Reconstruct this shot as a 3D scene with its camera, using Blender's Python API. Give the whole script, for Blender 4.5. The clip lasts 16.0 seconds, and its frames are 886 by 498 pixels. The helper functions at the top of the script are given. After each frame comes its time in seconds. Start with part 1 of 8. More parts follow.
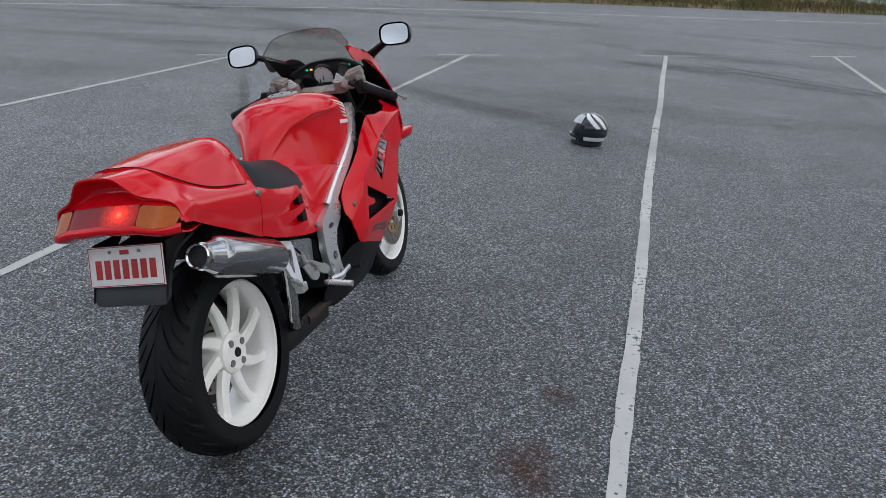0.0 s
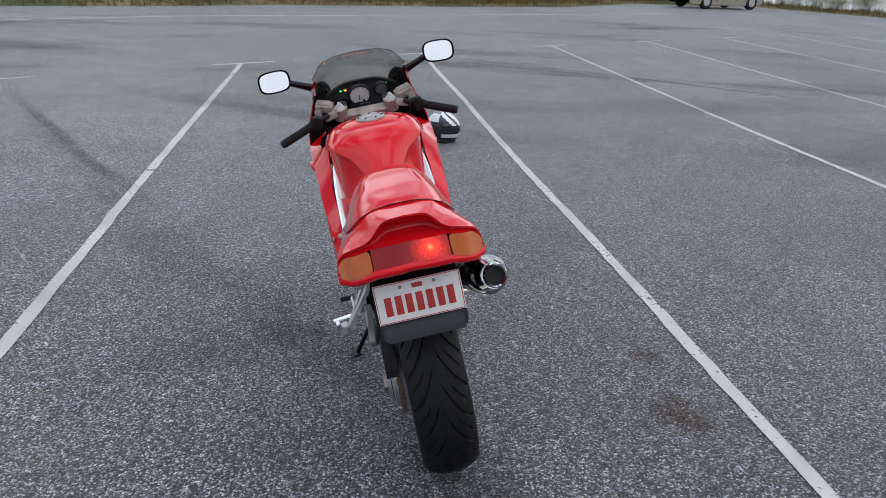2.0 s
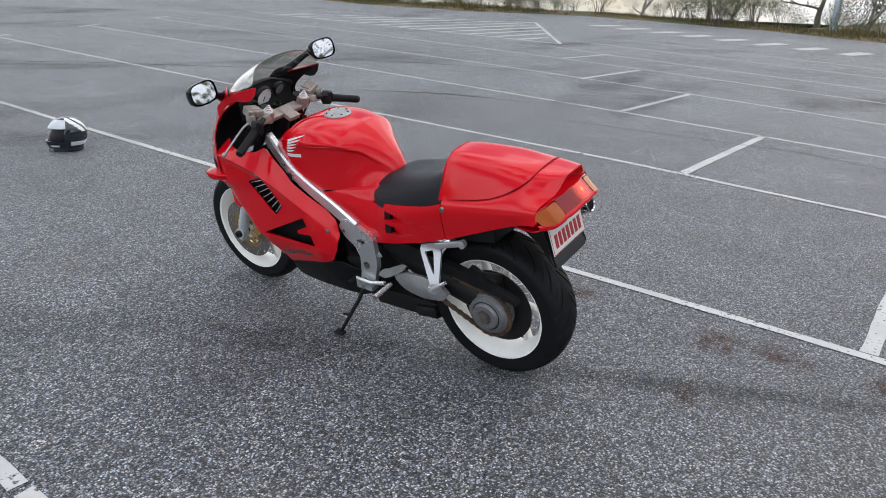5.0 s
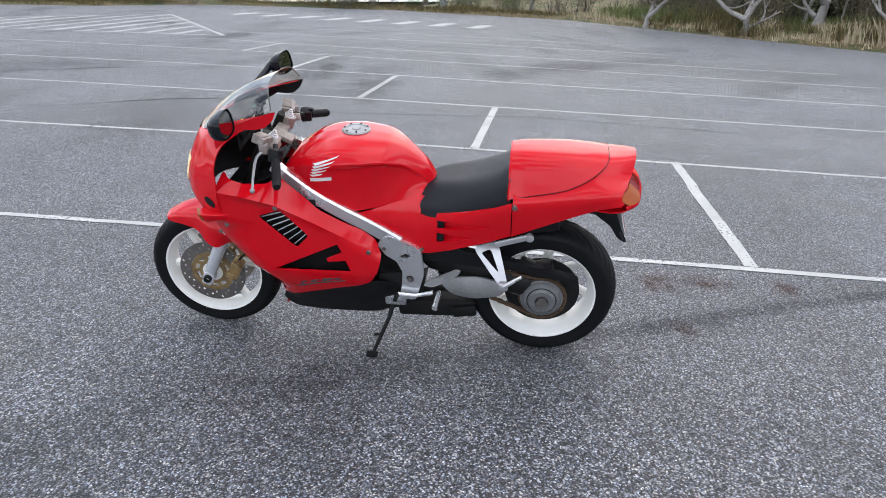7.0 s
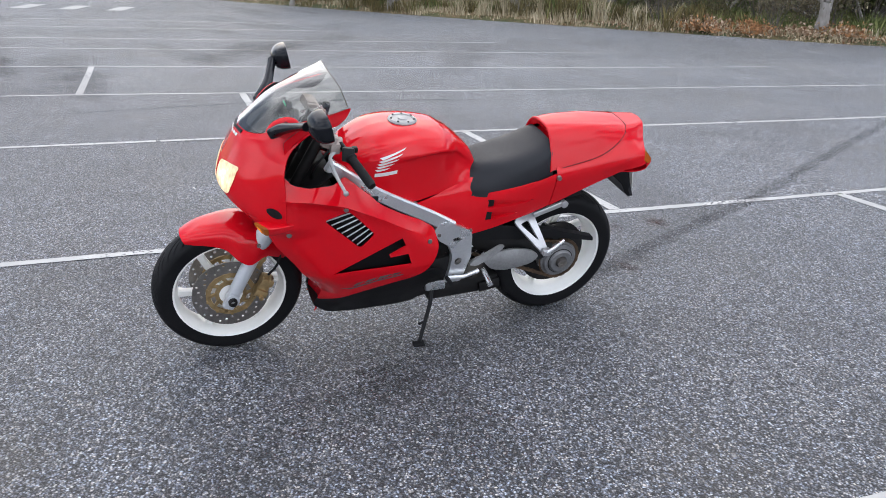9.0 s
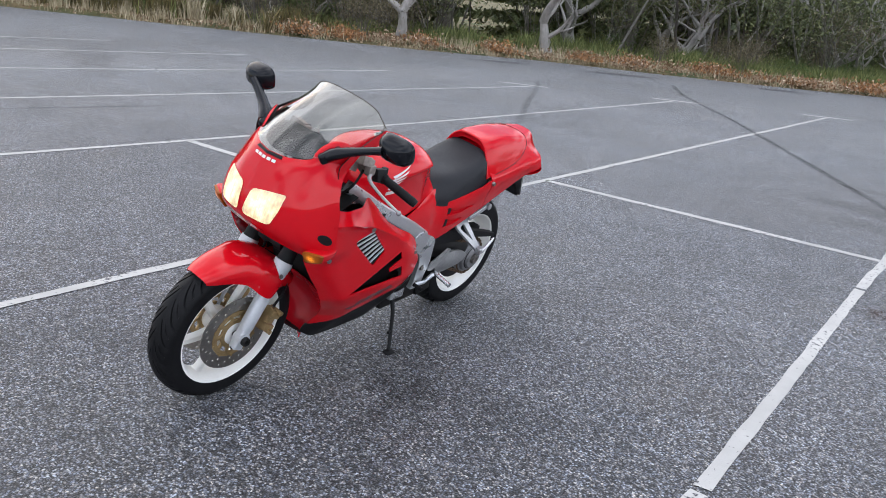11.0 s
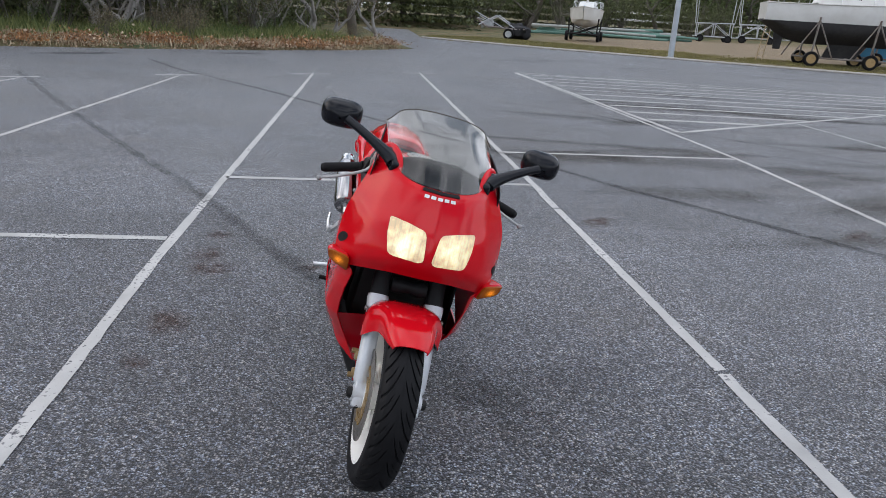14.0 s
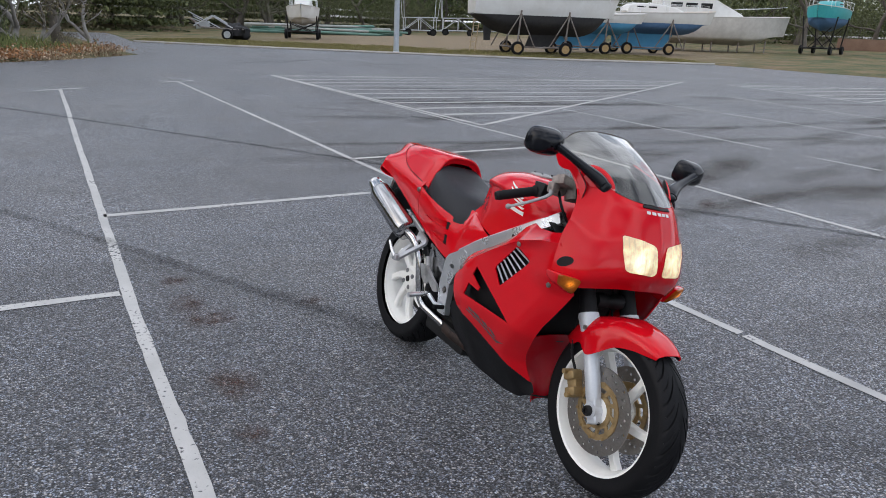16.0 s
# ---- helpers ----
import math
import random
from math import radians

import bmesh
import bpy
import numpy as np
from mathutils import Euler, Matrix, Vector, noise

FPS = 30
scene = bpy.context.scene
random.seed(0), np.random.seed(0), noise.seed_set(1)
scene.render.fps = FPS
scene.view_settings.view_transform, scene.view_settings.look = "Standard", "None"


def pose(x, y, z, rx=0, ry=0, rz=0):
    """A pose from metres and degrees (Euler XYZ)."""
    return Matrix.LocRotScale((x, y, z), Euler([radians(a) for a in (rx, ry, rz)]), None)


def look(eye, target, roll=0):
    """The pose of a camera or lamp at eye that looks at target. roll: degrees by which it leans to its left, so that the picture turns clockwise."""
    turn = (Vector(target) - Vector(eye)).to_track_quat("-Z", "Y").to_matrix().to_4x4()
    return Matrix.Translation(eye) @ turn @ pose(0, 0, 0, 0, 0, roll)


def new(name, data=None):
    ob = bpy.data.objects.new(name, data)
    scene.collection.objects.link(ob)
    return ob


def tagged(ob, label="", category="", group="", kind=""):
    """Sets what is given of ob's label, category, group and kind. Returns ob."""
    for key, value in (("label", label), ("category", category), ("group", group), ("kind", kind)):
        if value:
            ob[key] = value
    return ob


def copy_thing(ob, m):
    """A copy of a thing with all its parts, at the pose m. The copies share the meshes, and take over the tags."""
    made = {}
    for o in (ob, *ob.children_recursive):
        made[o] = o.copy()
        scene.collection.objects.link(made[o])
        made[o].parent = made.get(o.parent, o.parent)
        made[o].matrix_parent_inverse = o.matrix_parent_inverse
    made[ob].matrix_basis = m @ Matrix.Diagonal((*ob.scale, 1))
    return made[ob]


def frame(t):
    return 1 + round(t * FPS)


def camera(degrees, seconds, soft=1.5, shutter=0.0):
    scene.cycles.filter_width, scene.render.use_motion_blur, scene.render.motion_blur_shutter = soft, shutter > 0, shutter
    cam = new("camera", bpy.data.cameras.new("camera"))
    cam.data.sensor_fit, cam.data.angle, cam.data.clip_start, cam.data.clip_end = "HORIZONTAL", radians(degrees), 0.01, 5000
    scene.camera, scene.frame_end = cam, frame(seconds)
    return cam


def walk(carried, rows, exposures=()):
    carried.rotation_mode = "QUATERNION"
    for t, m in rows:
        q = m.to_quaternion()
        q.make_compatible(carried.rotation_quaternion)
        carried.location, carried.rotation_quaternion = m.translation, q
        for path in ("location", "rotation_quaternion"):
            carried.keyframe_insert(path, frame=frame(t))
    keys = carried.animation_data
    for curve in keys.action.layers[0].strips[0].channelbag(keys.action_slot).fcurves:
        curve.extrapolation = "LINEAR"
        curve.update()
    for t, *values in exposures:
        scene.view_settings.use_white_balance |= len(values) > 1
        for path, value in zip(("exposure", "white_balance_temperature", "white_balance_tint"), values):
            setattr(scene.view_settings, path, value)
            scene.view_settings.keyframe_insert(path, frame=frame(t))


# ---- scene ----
cam = camera(60.2, 16.0, soft=0.9)
METRES, EYE, TILT, LEAN, TURN = 12.821, 1.5, 0.0, 0.0, 14.7
ROWS = [
    (0.0, 0.0, 0.0, 0.0, 1.12, -21.68, -2.82),
    (0.5, -0.0286, -0.0015, -0.0007, -4.72, -22.86, -3.45),
    (1.0, -0.0554, 0.0057, 0.001, -11.2, -22.46, -3.28),
    (1.5, -0.0874, 0.0041, 0.0018, -17.76, -21.39, -2.46),
    (2.0, -0.1161, 0.0088, 0.001, -22.6, -20.64, -2.51),
    (2.5, -0.1469, 0.0145, 0.0007, -27.78, -20.45, -2.97),
    (3.0, -0.1799, 0.0193, 0.0011, -34.58, -21.09, -3.11),
    (3.5, -0.2075, 0.0325, 0.0023, -42.69, -21.03, -1.88),
    (4.0, -0.2357, 0.0471, 0.0032, -51.26, -20.65, -1.72),
    (4.5, -0.2527, 0.072, 0.0016, -59.72, -20.41, -2.81),
    (7.0, -0.2817, 0.222, 0.0027, -96.46, -19.77, -1.59),
    (7.5, -0.2827, 0.2559, 0.0019, -102.85, -20.44, -2.93),
    (8.0, -0.2748, 0.2842, 0.0012, -108.98, -21.11, -2.99),
    (8.5, -0.2606, 0.3136, 0.0016, -116.87, -20.86, -1.96),
    (11.0, -0.1527, 0.4336, 0.0015, -156.99, -18.43, -6.1),
    (11.5, -0.1266, 0.4475, 0.0003, -167.14, -18.06, -5.79),
    (12.0, -0.0962, 0.4507, 0.0001, -177.95, -17.83, -3.56),
    (12.5, -0.0643, 0.4562, 0.0002, -187.58, -17.79, -2.92),
    (13.0, -0.0326, 0.45, 0.0004, -193.39, -17.73, -2.95),
    (13.5, 0.0007, 0.4444, -0.0002, -197.22, -17.5, -3.09),
    (14.0, 0.0287, 0.4341, -0.0007, -200.96, -17.17, -3.66),
    (14.5, 0.0558, 0.4168, 0.0013, -205.38, -16.74, -4.27),
    (15.0, 0.0847, 0.4046, 0.0014, -211.13, -16.44, -3.77),
    (15.5, 0.107, 0.3844, -0.0006, -217.29, -16.28, -2.26),
    (16.0, 0.1331, 0.3692, 0.0008, -222.73, -16.3, -2.21),
]
EXPOSURES = [(0, -0.30), (0.5, -0.10), (1.0, 0.22), (1.5, 0.05), (2.0, -0.02), (2.5, -0.04), (3.0, 0.03), (3.5, 0.08), (4.0, 0.10), (4.5, 0.12), (7.0, 0.455), (7.5, 0.45), (8.0, 0.455), (8.5, 0.48),
             (11.0, 0.37), (11.5, 0.42), (12.0, 0.42), (12.5, 0.41), (13.0, 0.24), (13.5, -0.03), (14.0, -0.046), (14.5, 0.0), (15.0, -0.02), (15.5, -0.05), (16.0, -0.08)]
EXPOSURES = [(t, e - 0.07) for t, e in EXPOSURES]
walk(cam, [(t, pose(0, 0, EYE, TILT, LEAN, TURN) @ pose(METRES * x, METRES * y, METRES * z, 90 + pitch, roll, yaw)) for t, x, y, z, yaw, pitch, roll in ROWS],
     [(t, e, 6450 if 3 < t < 6 else 6250, 7.5 if t < 6 else 10) for t, e in EXPOSURES])

# ---- sky, sun ----
from mathutils import geometry
from mathutils.bvhtree import BVHTree

SUN_EL, SUN_AZ = 32.0, 100.0     # degrees; azimuth clockwise from +y
world = bpy.data.worlds.new("evening_sky")
scene.world = world
world.use_nodes = True
wn, wl = world.node_tree.nodes, world.node_tree.links
wbg = wn["Background"]
sky = wn.new("ShaderNodeTexSky")
sky.sky_type, sky.sun_disc = "NISHITA", False
sky.sun_elevation, sky.sun_rotation = radians(SUN_EL), radians(SUN_AZ)
sky.air_density, sky.dust_density, sky.ozone_density = 1.2, 2.5, 1.0
# broken cloud, drawn on a high flat layer
wco = wn.new("ShaderNodeTexCoord")
wmap = wn.new("ShaderNodeMapping")
wmap.inputs["Scale"].default_value = (1.0, 1.0, 2.6)
wno = wn.new("ShaderNodeTexNoise")
wno.inputs["Scale"].default_value, wno.inputs["Detail"].default_value, wno.inputs["Roughness"].default_value = 1.9, 6.0, 0.5
wrm = wn.new("ShaderNodeValToRGB")
wrm.color_ramp.elements[0].position, wrm.color_ramp.elements[1].position = 0.40, 0.58
wmx = wn.new("ShaderNodeMix")
wmx.data_type = "RGBA"
wmx.inputs[7].default_value = (14.2, 14.5, 15.6, 1)
wl.new(wco.outputs["Generated"], wmap.inputs["Vector"])
wl.new(wmap.outputs["Vector"], wno.inputs["Vector"])
wl.new(wno.outputs["Fac"], wrm.inputs["Fac"])
wl.new(wrm.outputs["Color"], wmx.inputs["Factor"])
wl.new(sky.outputs["Color"], wmx.inputs[6])
wl.new(wmx.outputs[2], wbg.inputs["Color"])
wbg.inputs["Strength"].default_value = 0.128

sun = new("sun", bpy.data.lights.new("sun", "SUN"))
sun.data.energy, sun.data.angle, sun.data.color = 0.58, radians(70), (1.0, 0.92, 0.84)
se, sa = radians(SUN_EL + 28), radians(SUN_AZ)
sun.matrix_world = look((math.sin(sa) * math.cos(se) * 50, math.cos(sa) * math.cos(se) * 50, math.sin(se) * 50), (0, 0, 0))


# ---- materials ----
def nodes_of(name):
    m = bpy.data.materials.new(name)
    m.use_nodes = True
    n = m.node_tree
    return m, n.nodes, n.links, n.nodes["Principled BSDF"]


def noise_tex(n, l, scale, detail=4.0, rough=0.55, co="Object", stretch=None):
    c = n.new("ShaderNodeTexCoord")
    t = n.new("ShaderNodeTexNoise")
    t.inputs["Scale"].default_value, t.inputs["Detail"].default_value, t.inputs["Roughness"].default_value = scale, detail, rough
    if stretch:
        mp = n.new("ShaderNodeMapping")
        mp.inputs["Scale"].default_value = stretch
        l.new(c.outputs[co], mp.inputs["Vector"])
        l.new(mp.outputs["Vector"], t.inputs["Vector"])
    else:
        l.new(c.outputs[co], t.inputs["Vector"])
    return t.outputs["Fac"]


def ramp(n, l, fac, stops):
    r = n.new("ShaderNodeValToRGB")
    e = r.color_ramp.elements
    while len(e) < len(stops):
        e.new(0.5)
    for x, (p, c) in zip(e, stops):
        x.position, x.color = p, (*c, 1) if len(c) == 3 else c
    l.new(fac, r.inputs["Fac"])
    return r.outputs["Color"]


def blend(n, l, fac, a, b, mode="MIX"):
    m = n.new("ShaderNodeMix")
    m.data_type, m.blend_type = "RGBA", mode
    for sock, v in ((m.inputs["Factor"], fac), (m.inputs[6], a), (m.inputs[7], b)):
        if isinstance(v, (int, float)):
            sock.default_value = v
        elif isinstance(v, tuple):
            sock.default_value = (*v, 1)
        else:
            l.new(v, sock)
    return m.outputs[2]


def grey(v):
    return (v, v, v)


def bump(n, l, bsdf, height, strength, dist=0.01):
    b = n.new("ShaderNodeBump")
    b.inputs["Strength"].default_value, b.inputs["Distance"].default_value = strength, dist
    l.new(height, b.inputs["Height"])
    l.new(b.outputs["Normal"], bsdf.inputs["Normal"])


def surface(name, c1, c2, fine=60.0, coarse=3.0, rough=0.5, metal=0.0, relief=0.1, coat=0.0, spec=0.5, rough2=None, stretch=None):
    """Two tones at two scales, with uneven gloss and a fine relief."""
    m, n, l, b = nodes_of(name)
    f1, f2 = noise_tex(n, l, fine, stretch=stretch), noise_tex(n, l, coarse)
    mixed = blend(n, l, 0.5, ramp(n, l, f1, [(0.3, grey(0)), (0.7, grey(1))]), ramp(n, l, f2, [(0.35, grey(0)), (0.65, grey(1))]))
    l.new(blend(n, l, mixed, c1, c2), b.inputs["Base Color"])
    r2 = rough * 1.35 + 0.03 if rough2 is None else rough2
    l.new(ramp(n, l, f2, [(0.3, grey(rough)), (0.75, grey(min(1, r2)))]), b.inputs["Roughness"])
    b.inputs["Metallic"].default_value, b.inputs["Coat Weight"].default_value = metal, coat
    b.inputs["Coat Roughness"].default_value, b.inputs["Specular IOR Level"].default_value = 0.06, spec
    if relief:
        bump(n, l, b, f1, relief, 0.002)
    return m


def glowing(name, colour, strength, flute=90.0):
    m, n, l, b = nodes_of(name)
    f = noise_tex(n, l, 14, 3.0)
    g = noise_tex(n, l, flute, 2.0, stretch=(0.05, 1.0, 0.05))
    l.new(blend(n, l, ramp(n, l, g, [(0.3, grey(0)), (0.7, grey(1))]), tuple(c * 0.62 for c in colour), colour), b.inputs["Emission Color"])
    l.new(ramp(n, l, f, [(0.32, grey(0.35 * strength)), (0.62, grey(strength))]), b.inputs["Emission Strength"])
    b.inputs["Base Color"].default_value, b.inputs["Roughness"].default_value = (*[c * 0.7 for c in colour], 1), 0.08
    bump(n, l, b, g, 0.4, 0.004)
    return m


def pane(name, tint, gloss=0.9):
    """Thin clear sheet: tinted see-through with a mirror gloss that grows at grazing angles."""
    m, n, l, b = nodes_of(name)
    n.remove(b)
    t, g, x, fr = n.new("ShaderNodeBsdfTransparent"), n.new("ShaderNodeBsdfGlossy"), n.new("ShaderNodeMixShader"), n.new("ShaderNodeLayerWeight")
    pw, ad = n.new("ShaderNodeMath"), n.new("ShaderNodeMath")
    pw.operation, ad.operation, pw.inputs[1].default_value, ad.inputs[1].default_value, ad.inputs[2].default_value = "POWER", "MULTIPLY_ADD", 3.5, 0.90, 0.07
    l.new(fr.outputs["Facing"], pw.inputs[0]), l.new(pw.outputs[0], ad.inputs[0])
    t.inputs["Color"].default_value, g.inputs["Color"].default_value, g.inputs["Roughness"].default_value = (*tint, 1), (gloss, gloss, gloss, 1), 0.03
    l.new(ad.outputs[0], x.inputs[0]), l.new(t.outputs[0], x.inputs[1]), l.new(g.outputs[0], x.inputs[2])
    l.new(x.outputs[0], n["Material Output"].inputs["Surface"])
    return m


def asphalt():
    m, n, l, b = nodes_of("chip_seal_asphalt")
    c = n.new("ShaderNodeTexCoord")
    wob = n.new("ShaderNodeTexNoise")
    wob.inputs["Scale"].default_value = 60
    vo = n.new("ShaderNodeTexVoronoi")
    vo.inputs["Scale"].default_value = 128
    ad = blend(n, l, 0.012, c.outputs["Object"], wob.outputs["Color"], "ADD")
    l.new(c.outputs["Object"], wob.inputs["Vector"])
    l.new(ad, vo.inputs["Vector"])
    sep = n.new("ShaderNodeSeparateColor")
    l.new(vo.outputs["Color"], sep.inputs["Color"])
    chip = ramp(n, l, sep.outputs[0], [(0.0, (0.008, 0.009, 0.011)), (0.30, (0.040, 0.042, 0.052)), (0.58, (0.165, 0.174, 0.200)), (0.82, (0.34, 0.35, 0.38)), (1.0, (0.62, 0.63, 0.65))])
    # some chips are brownish, some bluish
    chip = blend(n, l, 1.0, chip, ramp(n, l, sep.outputs[1], [(0.1, (0.98, 0.91, 0.82)), (0.5, (0.91, 0.93, 0.95)), (0.9, (0.82, 0.91, 1.06))]), "MULTIPLY")
    gap = ramp(n, l, vo.outputs["Distance"], [(0.34, grey(1)), (0.68, grey(0.20))])
    col = blend(n, l, 1.0, chip, gap, "MULTIPLY")
    # broad tone: worn lanes, damp and dusty patches
    st1, st2 = noise_tex(n, l, 0.22, 6.0, 0.6, stretch=(1.0, 0.28, 1.0)), noise_tex(n, l, 0.55, 5.0, 0.6, stretch=(0.35, 1.0, 1.0))
    col = blend(n, l, 1.0, col, ramp(n, l, st1, [(0.36, (0.74, 0.735, 0.74)), (0.62, (1.14, 1.14, 1.13))]), "MULTIPLY")
    col = blend(n, l, 1.0, col, ramp(n, l, st2, [(0.34, (0.88, 0.855, 0.82)), (0.62, (1.08, 1.085, 1.09))]), "MULTIPLY")
    f1, f2, f3 = noise_tex(n, l, 0.35, 5.0), noise_tex(n, l, 2.2, 6.0, 0.66), noise_tex(n, l, 0.9, 6.0, 0.6)
    col = blend(n, l, 1.0, col, ramp(n, l, f1, [(0.3, (0.80, 0.82, 0.85)), (0.7, (1.12, 1.10, 1.08))]), "MULTIPLY")
    col = blend(n, l, 1.0, col, ramp(n, l, f2, [(0.33, grey(0.76)), (0.67, grey(1.18))]), "MULTIPLY")
    col = blend(n, l, 1.0, col, ramp(n, l, noise_tex(n, l, 38, 3.0, 0.7), [(0.34, grey(0.66)), (0.66, grey(1.32))]), "MULTIPLY")
    col = blend(n, l, ramp(n, l, f3, [(0.56, grey(0)), (0.78, grey(0.38))]), col, (0.085, 0.07, 0.05))
    l.new(col, b.inputs["Base Color"])
    b.inputs["Roughness"].default_value, b.inputs["Specular IOR Level"].default_value = 0.66, 0.6
    b.inputs["Sheen Weight"].default_value, b.inputs["Sheen Roughness"].default_value = 0.20, 0.32
    hgt = ramp(n, l, vo.outputs["Distance"], [(0.1, grey(1)), (0.7, grey(0))])
    bump(n, l, b, hgt, 0.55, 0.006)
    return m


def worn_paint(name, c, wear=0.5):
    """Road paint, rubbed through to the chips in places."""
    m, n, l, b = nodes_of(name)
    co = n.new("ShaderNodeTexCoord")
    vo = n.new("ShaderNodeTexVoronoi")
    vo.inputs["Scale"].default_value = 110
    l.new(co.outputs["Object"], vo.inputs["Vector"])
    f1, f2 = noise_tex(n, l, 1.3, 5.0, 0.6), noise_tex(n, l, 45, 3.0)
    w = blend(n, l, 0.5, f1, f2)
    hole = ramp(n, l, w, [(wear + 0.07, grey(0)), (wear + 0.12, grey(1))])
    tone = ramp(n, l, f1, [(0.3, tuple(x * 0.66 for x in c)), (0.62, c)])
    chip = ramp(n, l, vo.outputs["Distance"], [(0.2, (0.20, 0.20, 0.21)), (0.6, (0.03, 0.03, 0.035))])
    l.new(blend(n, l, hole, tone, chip), b.inputs["Base Color"])
    b.inputs["Roughness"].default_value = 0.7
    bump(n, l, b, vo.outputs["Distance"], 0.25, 0.004)
    return m


def patchy(name, c, cover, scale=9.0, rough=0.9, soft=0.22):
    """A mark that lies on the ground with ragged, see-through edges."""
    m, n, l, b = nodes_of(name)
    tr, mx = n.new("ShaderNodeBsdfTransparent"), n.new("ShaderNodeMixShader")
    f1, f2 = noise_tex(n, l, scale, 6.0, 0.65), noise_tex(n, l, 90, 2.0)
    w = blend(n, l, 0.35, f1, f2)
    b.inputs["Base Color"].default_value, b.inputs["Roughness"].default_value = (*c, 1), rough
    at = n.new("ShaderNodeAttribute")
    at.attribute_name = "fade"
    k = n.new("ShaderNodeMath")
    k.operation = "MULTIPLY"
    l.new(ramp(n, l, w, [(0.55 - soft, grey(0)), (0.55 + soft, grey(cover))]), k.inputs[0])
    l.new(at.outputs["Fac"], k.inputs[1])
    l.new(k.outputs[0], mx.inputs[0]), l.new(tr.outputs[0], mx.inputs[1]), l.new(b.outputs[0], mx.inputs[2])
    l.new(mx.outputs[0], n["Material Output"].inputs["Surface"])
    return m


def leaf_mat(name, dark, light):
    m, n, l, b = nodes_of(name)
    g = n.new("ShaderNodeNewGeometry")
    c = ramp(n, l, g.outputs["Random Per Island"], [(0.0, dark), (0.7, tuple((a + d) / 2 for a, d in zip(dark, light))), (1.0, light)])
    l.new(c, b.inputs["Base Color"])
    b.inputs["Roughness"].default_value, b.inputs["Specular IOR Level"].default_value = 0.6, 0.3
    return m


RED = surface("red_gloss_paint", (0.62, 0.004, 0.012), (0.55, 0.003, 0.009), 300, 4, 0.05, coat=0.0, relief=0.0, rough2=0.085, spec=0.34)
RED_TAIL = surface("faded_red_paint", (0.52, 0.006, 0.016), (0.45, 0.005, 0.013), 300, 4, 0.10, coat=0.12, relief=0.0, rough2=0.20, spec=0.42)
BLACKPL = surface("black_plastic", (0.005, 0.005, 0.006), (0.011, 0.011, 0.012), 220, 6, 0.46, relief=0.15, spec=0.22)
MIRRORBLK = surface("gloss_black_plastic", (0.006, 0.007, 0.010), (0.010, 0.011, 0.014), 220, 6, 0.10, relief=0.01, spec=0.24, rough2=0.16)
DARK = surface("sooty_engine_metal", (0.004, 0.004, 0.005), (0.014, 0.013, 0.012), 40, 7, 0.5, metal=0.3, relief=0.3)
VINYL = surface("black_seat_vinyl", (0.009, 0.010, 0.013), (0.016, 0.017, 0.021), 420, 5, 0.42, relief=0.35, spec=0.28)
RUBBER = surface("tyre_rubber", (0.004, 0.004, 0.005), (0.009, 0.009, 0.010), 180, 8, 0.5, relief=0.2, spec=0.18)
GRIP = surface("grip_rubber", (0.005, 0.005, 0.006), (0.010, 0.010, 0.011), 300, 9, 0.6, relief=0.5, spec=0.2)
WHITE = surface("white_wheel_paint", (0.93, 0.92, 0.88), (0.87, 0.86, 0.82), 90, 9, 0.35, coat=0.3, relief=0.05)
ALU = surface("satin_aluminium", (0.82, 0.83, 0.84), (0.70, 0.71, 0.72), 120, 10, 0.24, metal=0.85, relief=0.08)
FORK = surface("silver_fork_paint", (0.62, 0.64, 0.67), (0.54, 0.56, 0.59), 120, 10, 0.35, metal=0.35, relief=0.06)
CHROME = surface("polished_exhaust", (0.60, 0.60, 0.61), (0.48, 0.47, 0.46), 60, 9, 0.07, metal=1.0, relief=0.0, rough2=0.16)
STEEL = surface("brake_disc_steel", (0.33, 0.31, 0.29), (0.22, 0.20, 0.18), 150, 12, 0.34, metal=0.9, relief=0.1)
GOLD = surface("gold_brake_parts", (0.46, 0.325, 0.155), (0.29, 0.20, 0.095), 60, 12, 0.42, metal=0.6, relief=0.2)
RUST = surface("chain_and_header_steel", (0.16, 0.10, 0.06), (0.07, 0.05, 0.035), 90, 14, 0.55, metal=0.6, relief=0.4)
PEGM = surface("satin_peg_alloy", (0.58, 0.58, 0.59), (0.46, 0.46, 0.47), 100, 10, 0.36, metal=0.7, relief=0.15)
CAST = surface("grey_cast_alloy", (0.42, 0.42, 0.42), (0.28, 0.28, 0.28), 90, 10, 0.45, metal=0.6, relief=0.25)
CORRODED = surface("oxidised_clamp_alloy", (0.40, 0.345, 0.315), (0.19, 0.16, 0.145), 70, 20, 0.5, metal=0.4, relief=0.4)
HUBM = surface("dull_hub_alloy", (0.27, 0.27, 0.275), (0.17, 0.17, 0.175), 120, 14, 0.42, metal=0.6, relief=0.3)
AMBER_REAR = surface("orange_red_lens", (0.40, 0.088, 0.010), (0.27, 0.055, 0.009), 260, 16, 0.10, coat=0.0, relief=0.2, spec=0.25, stretch=(0.3, 1.0, 0.06))


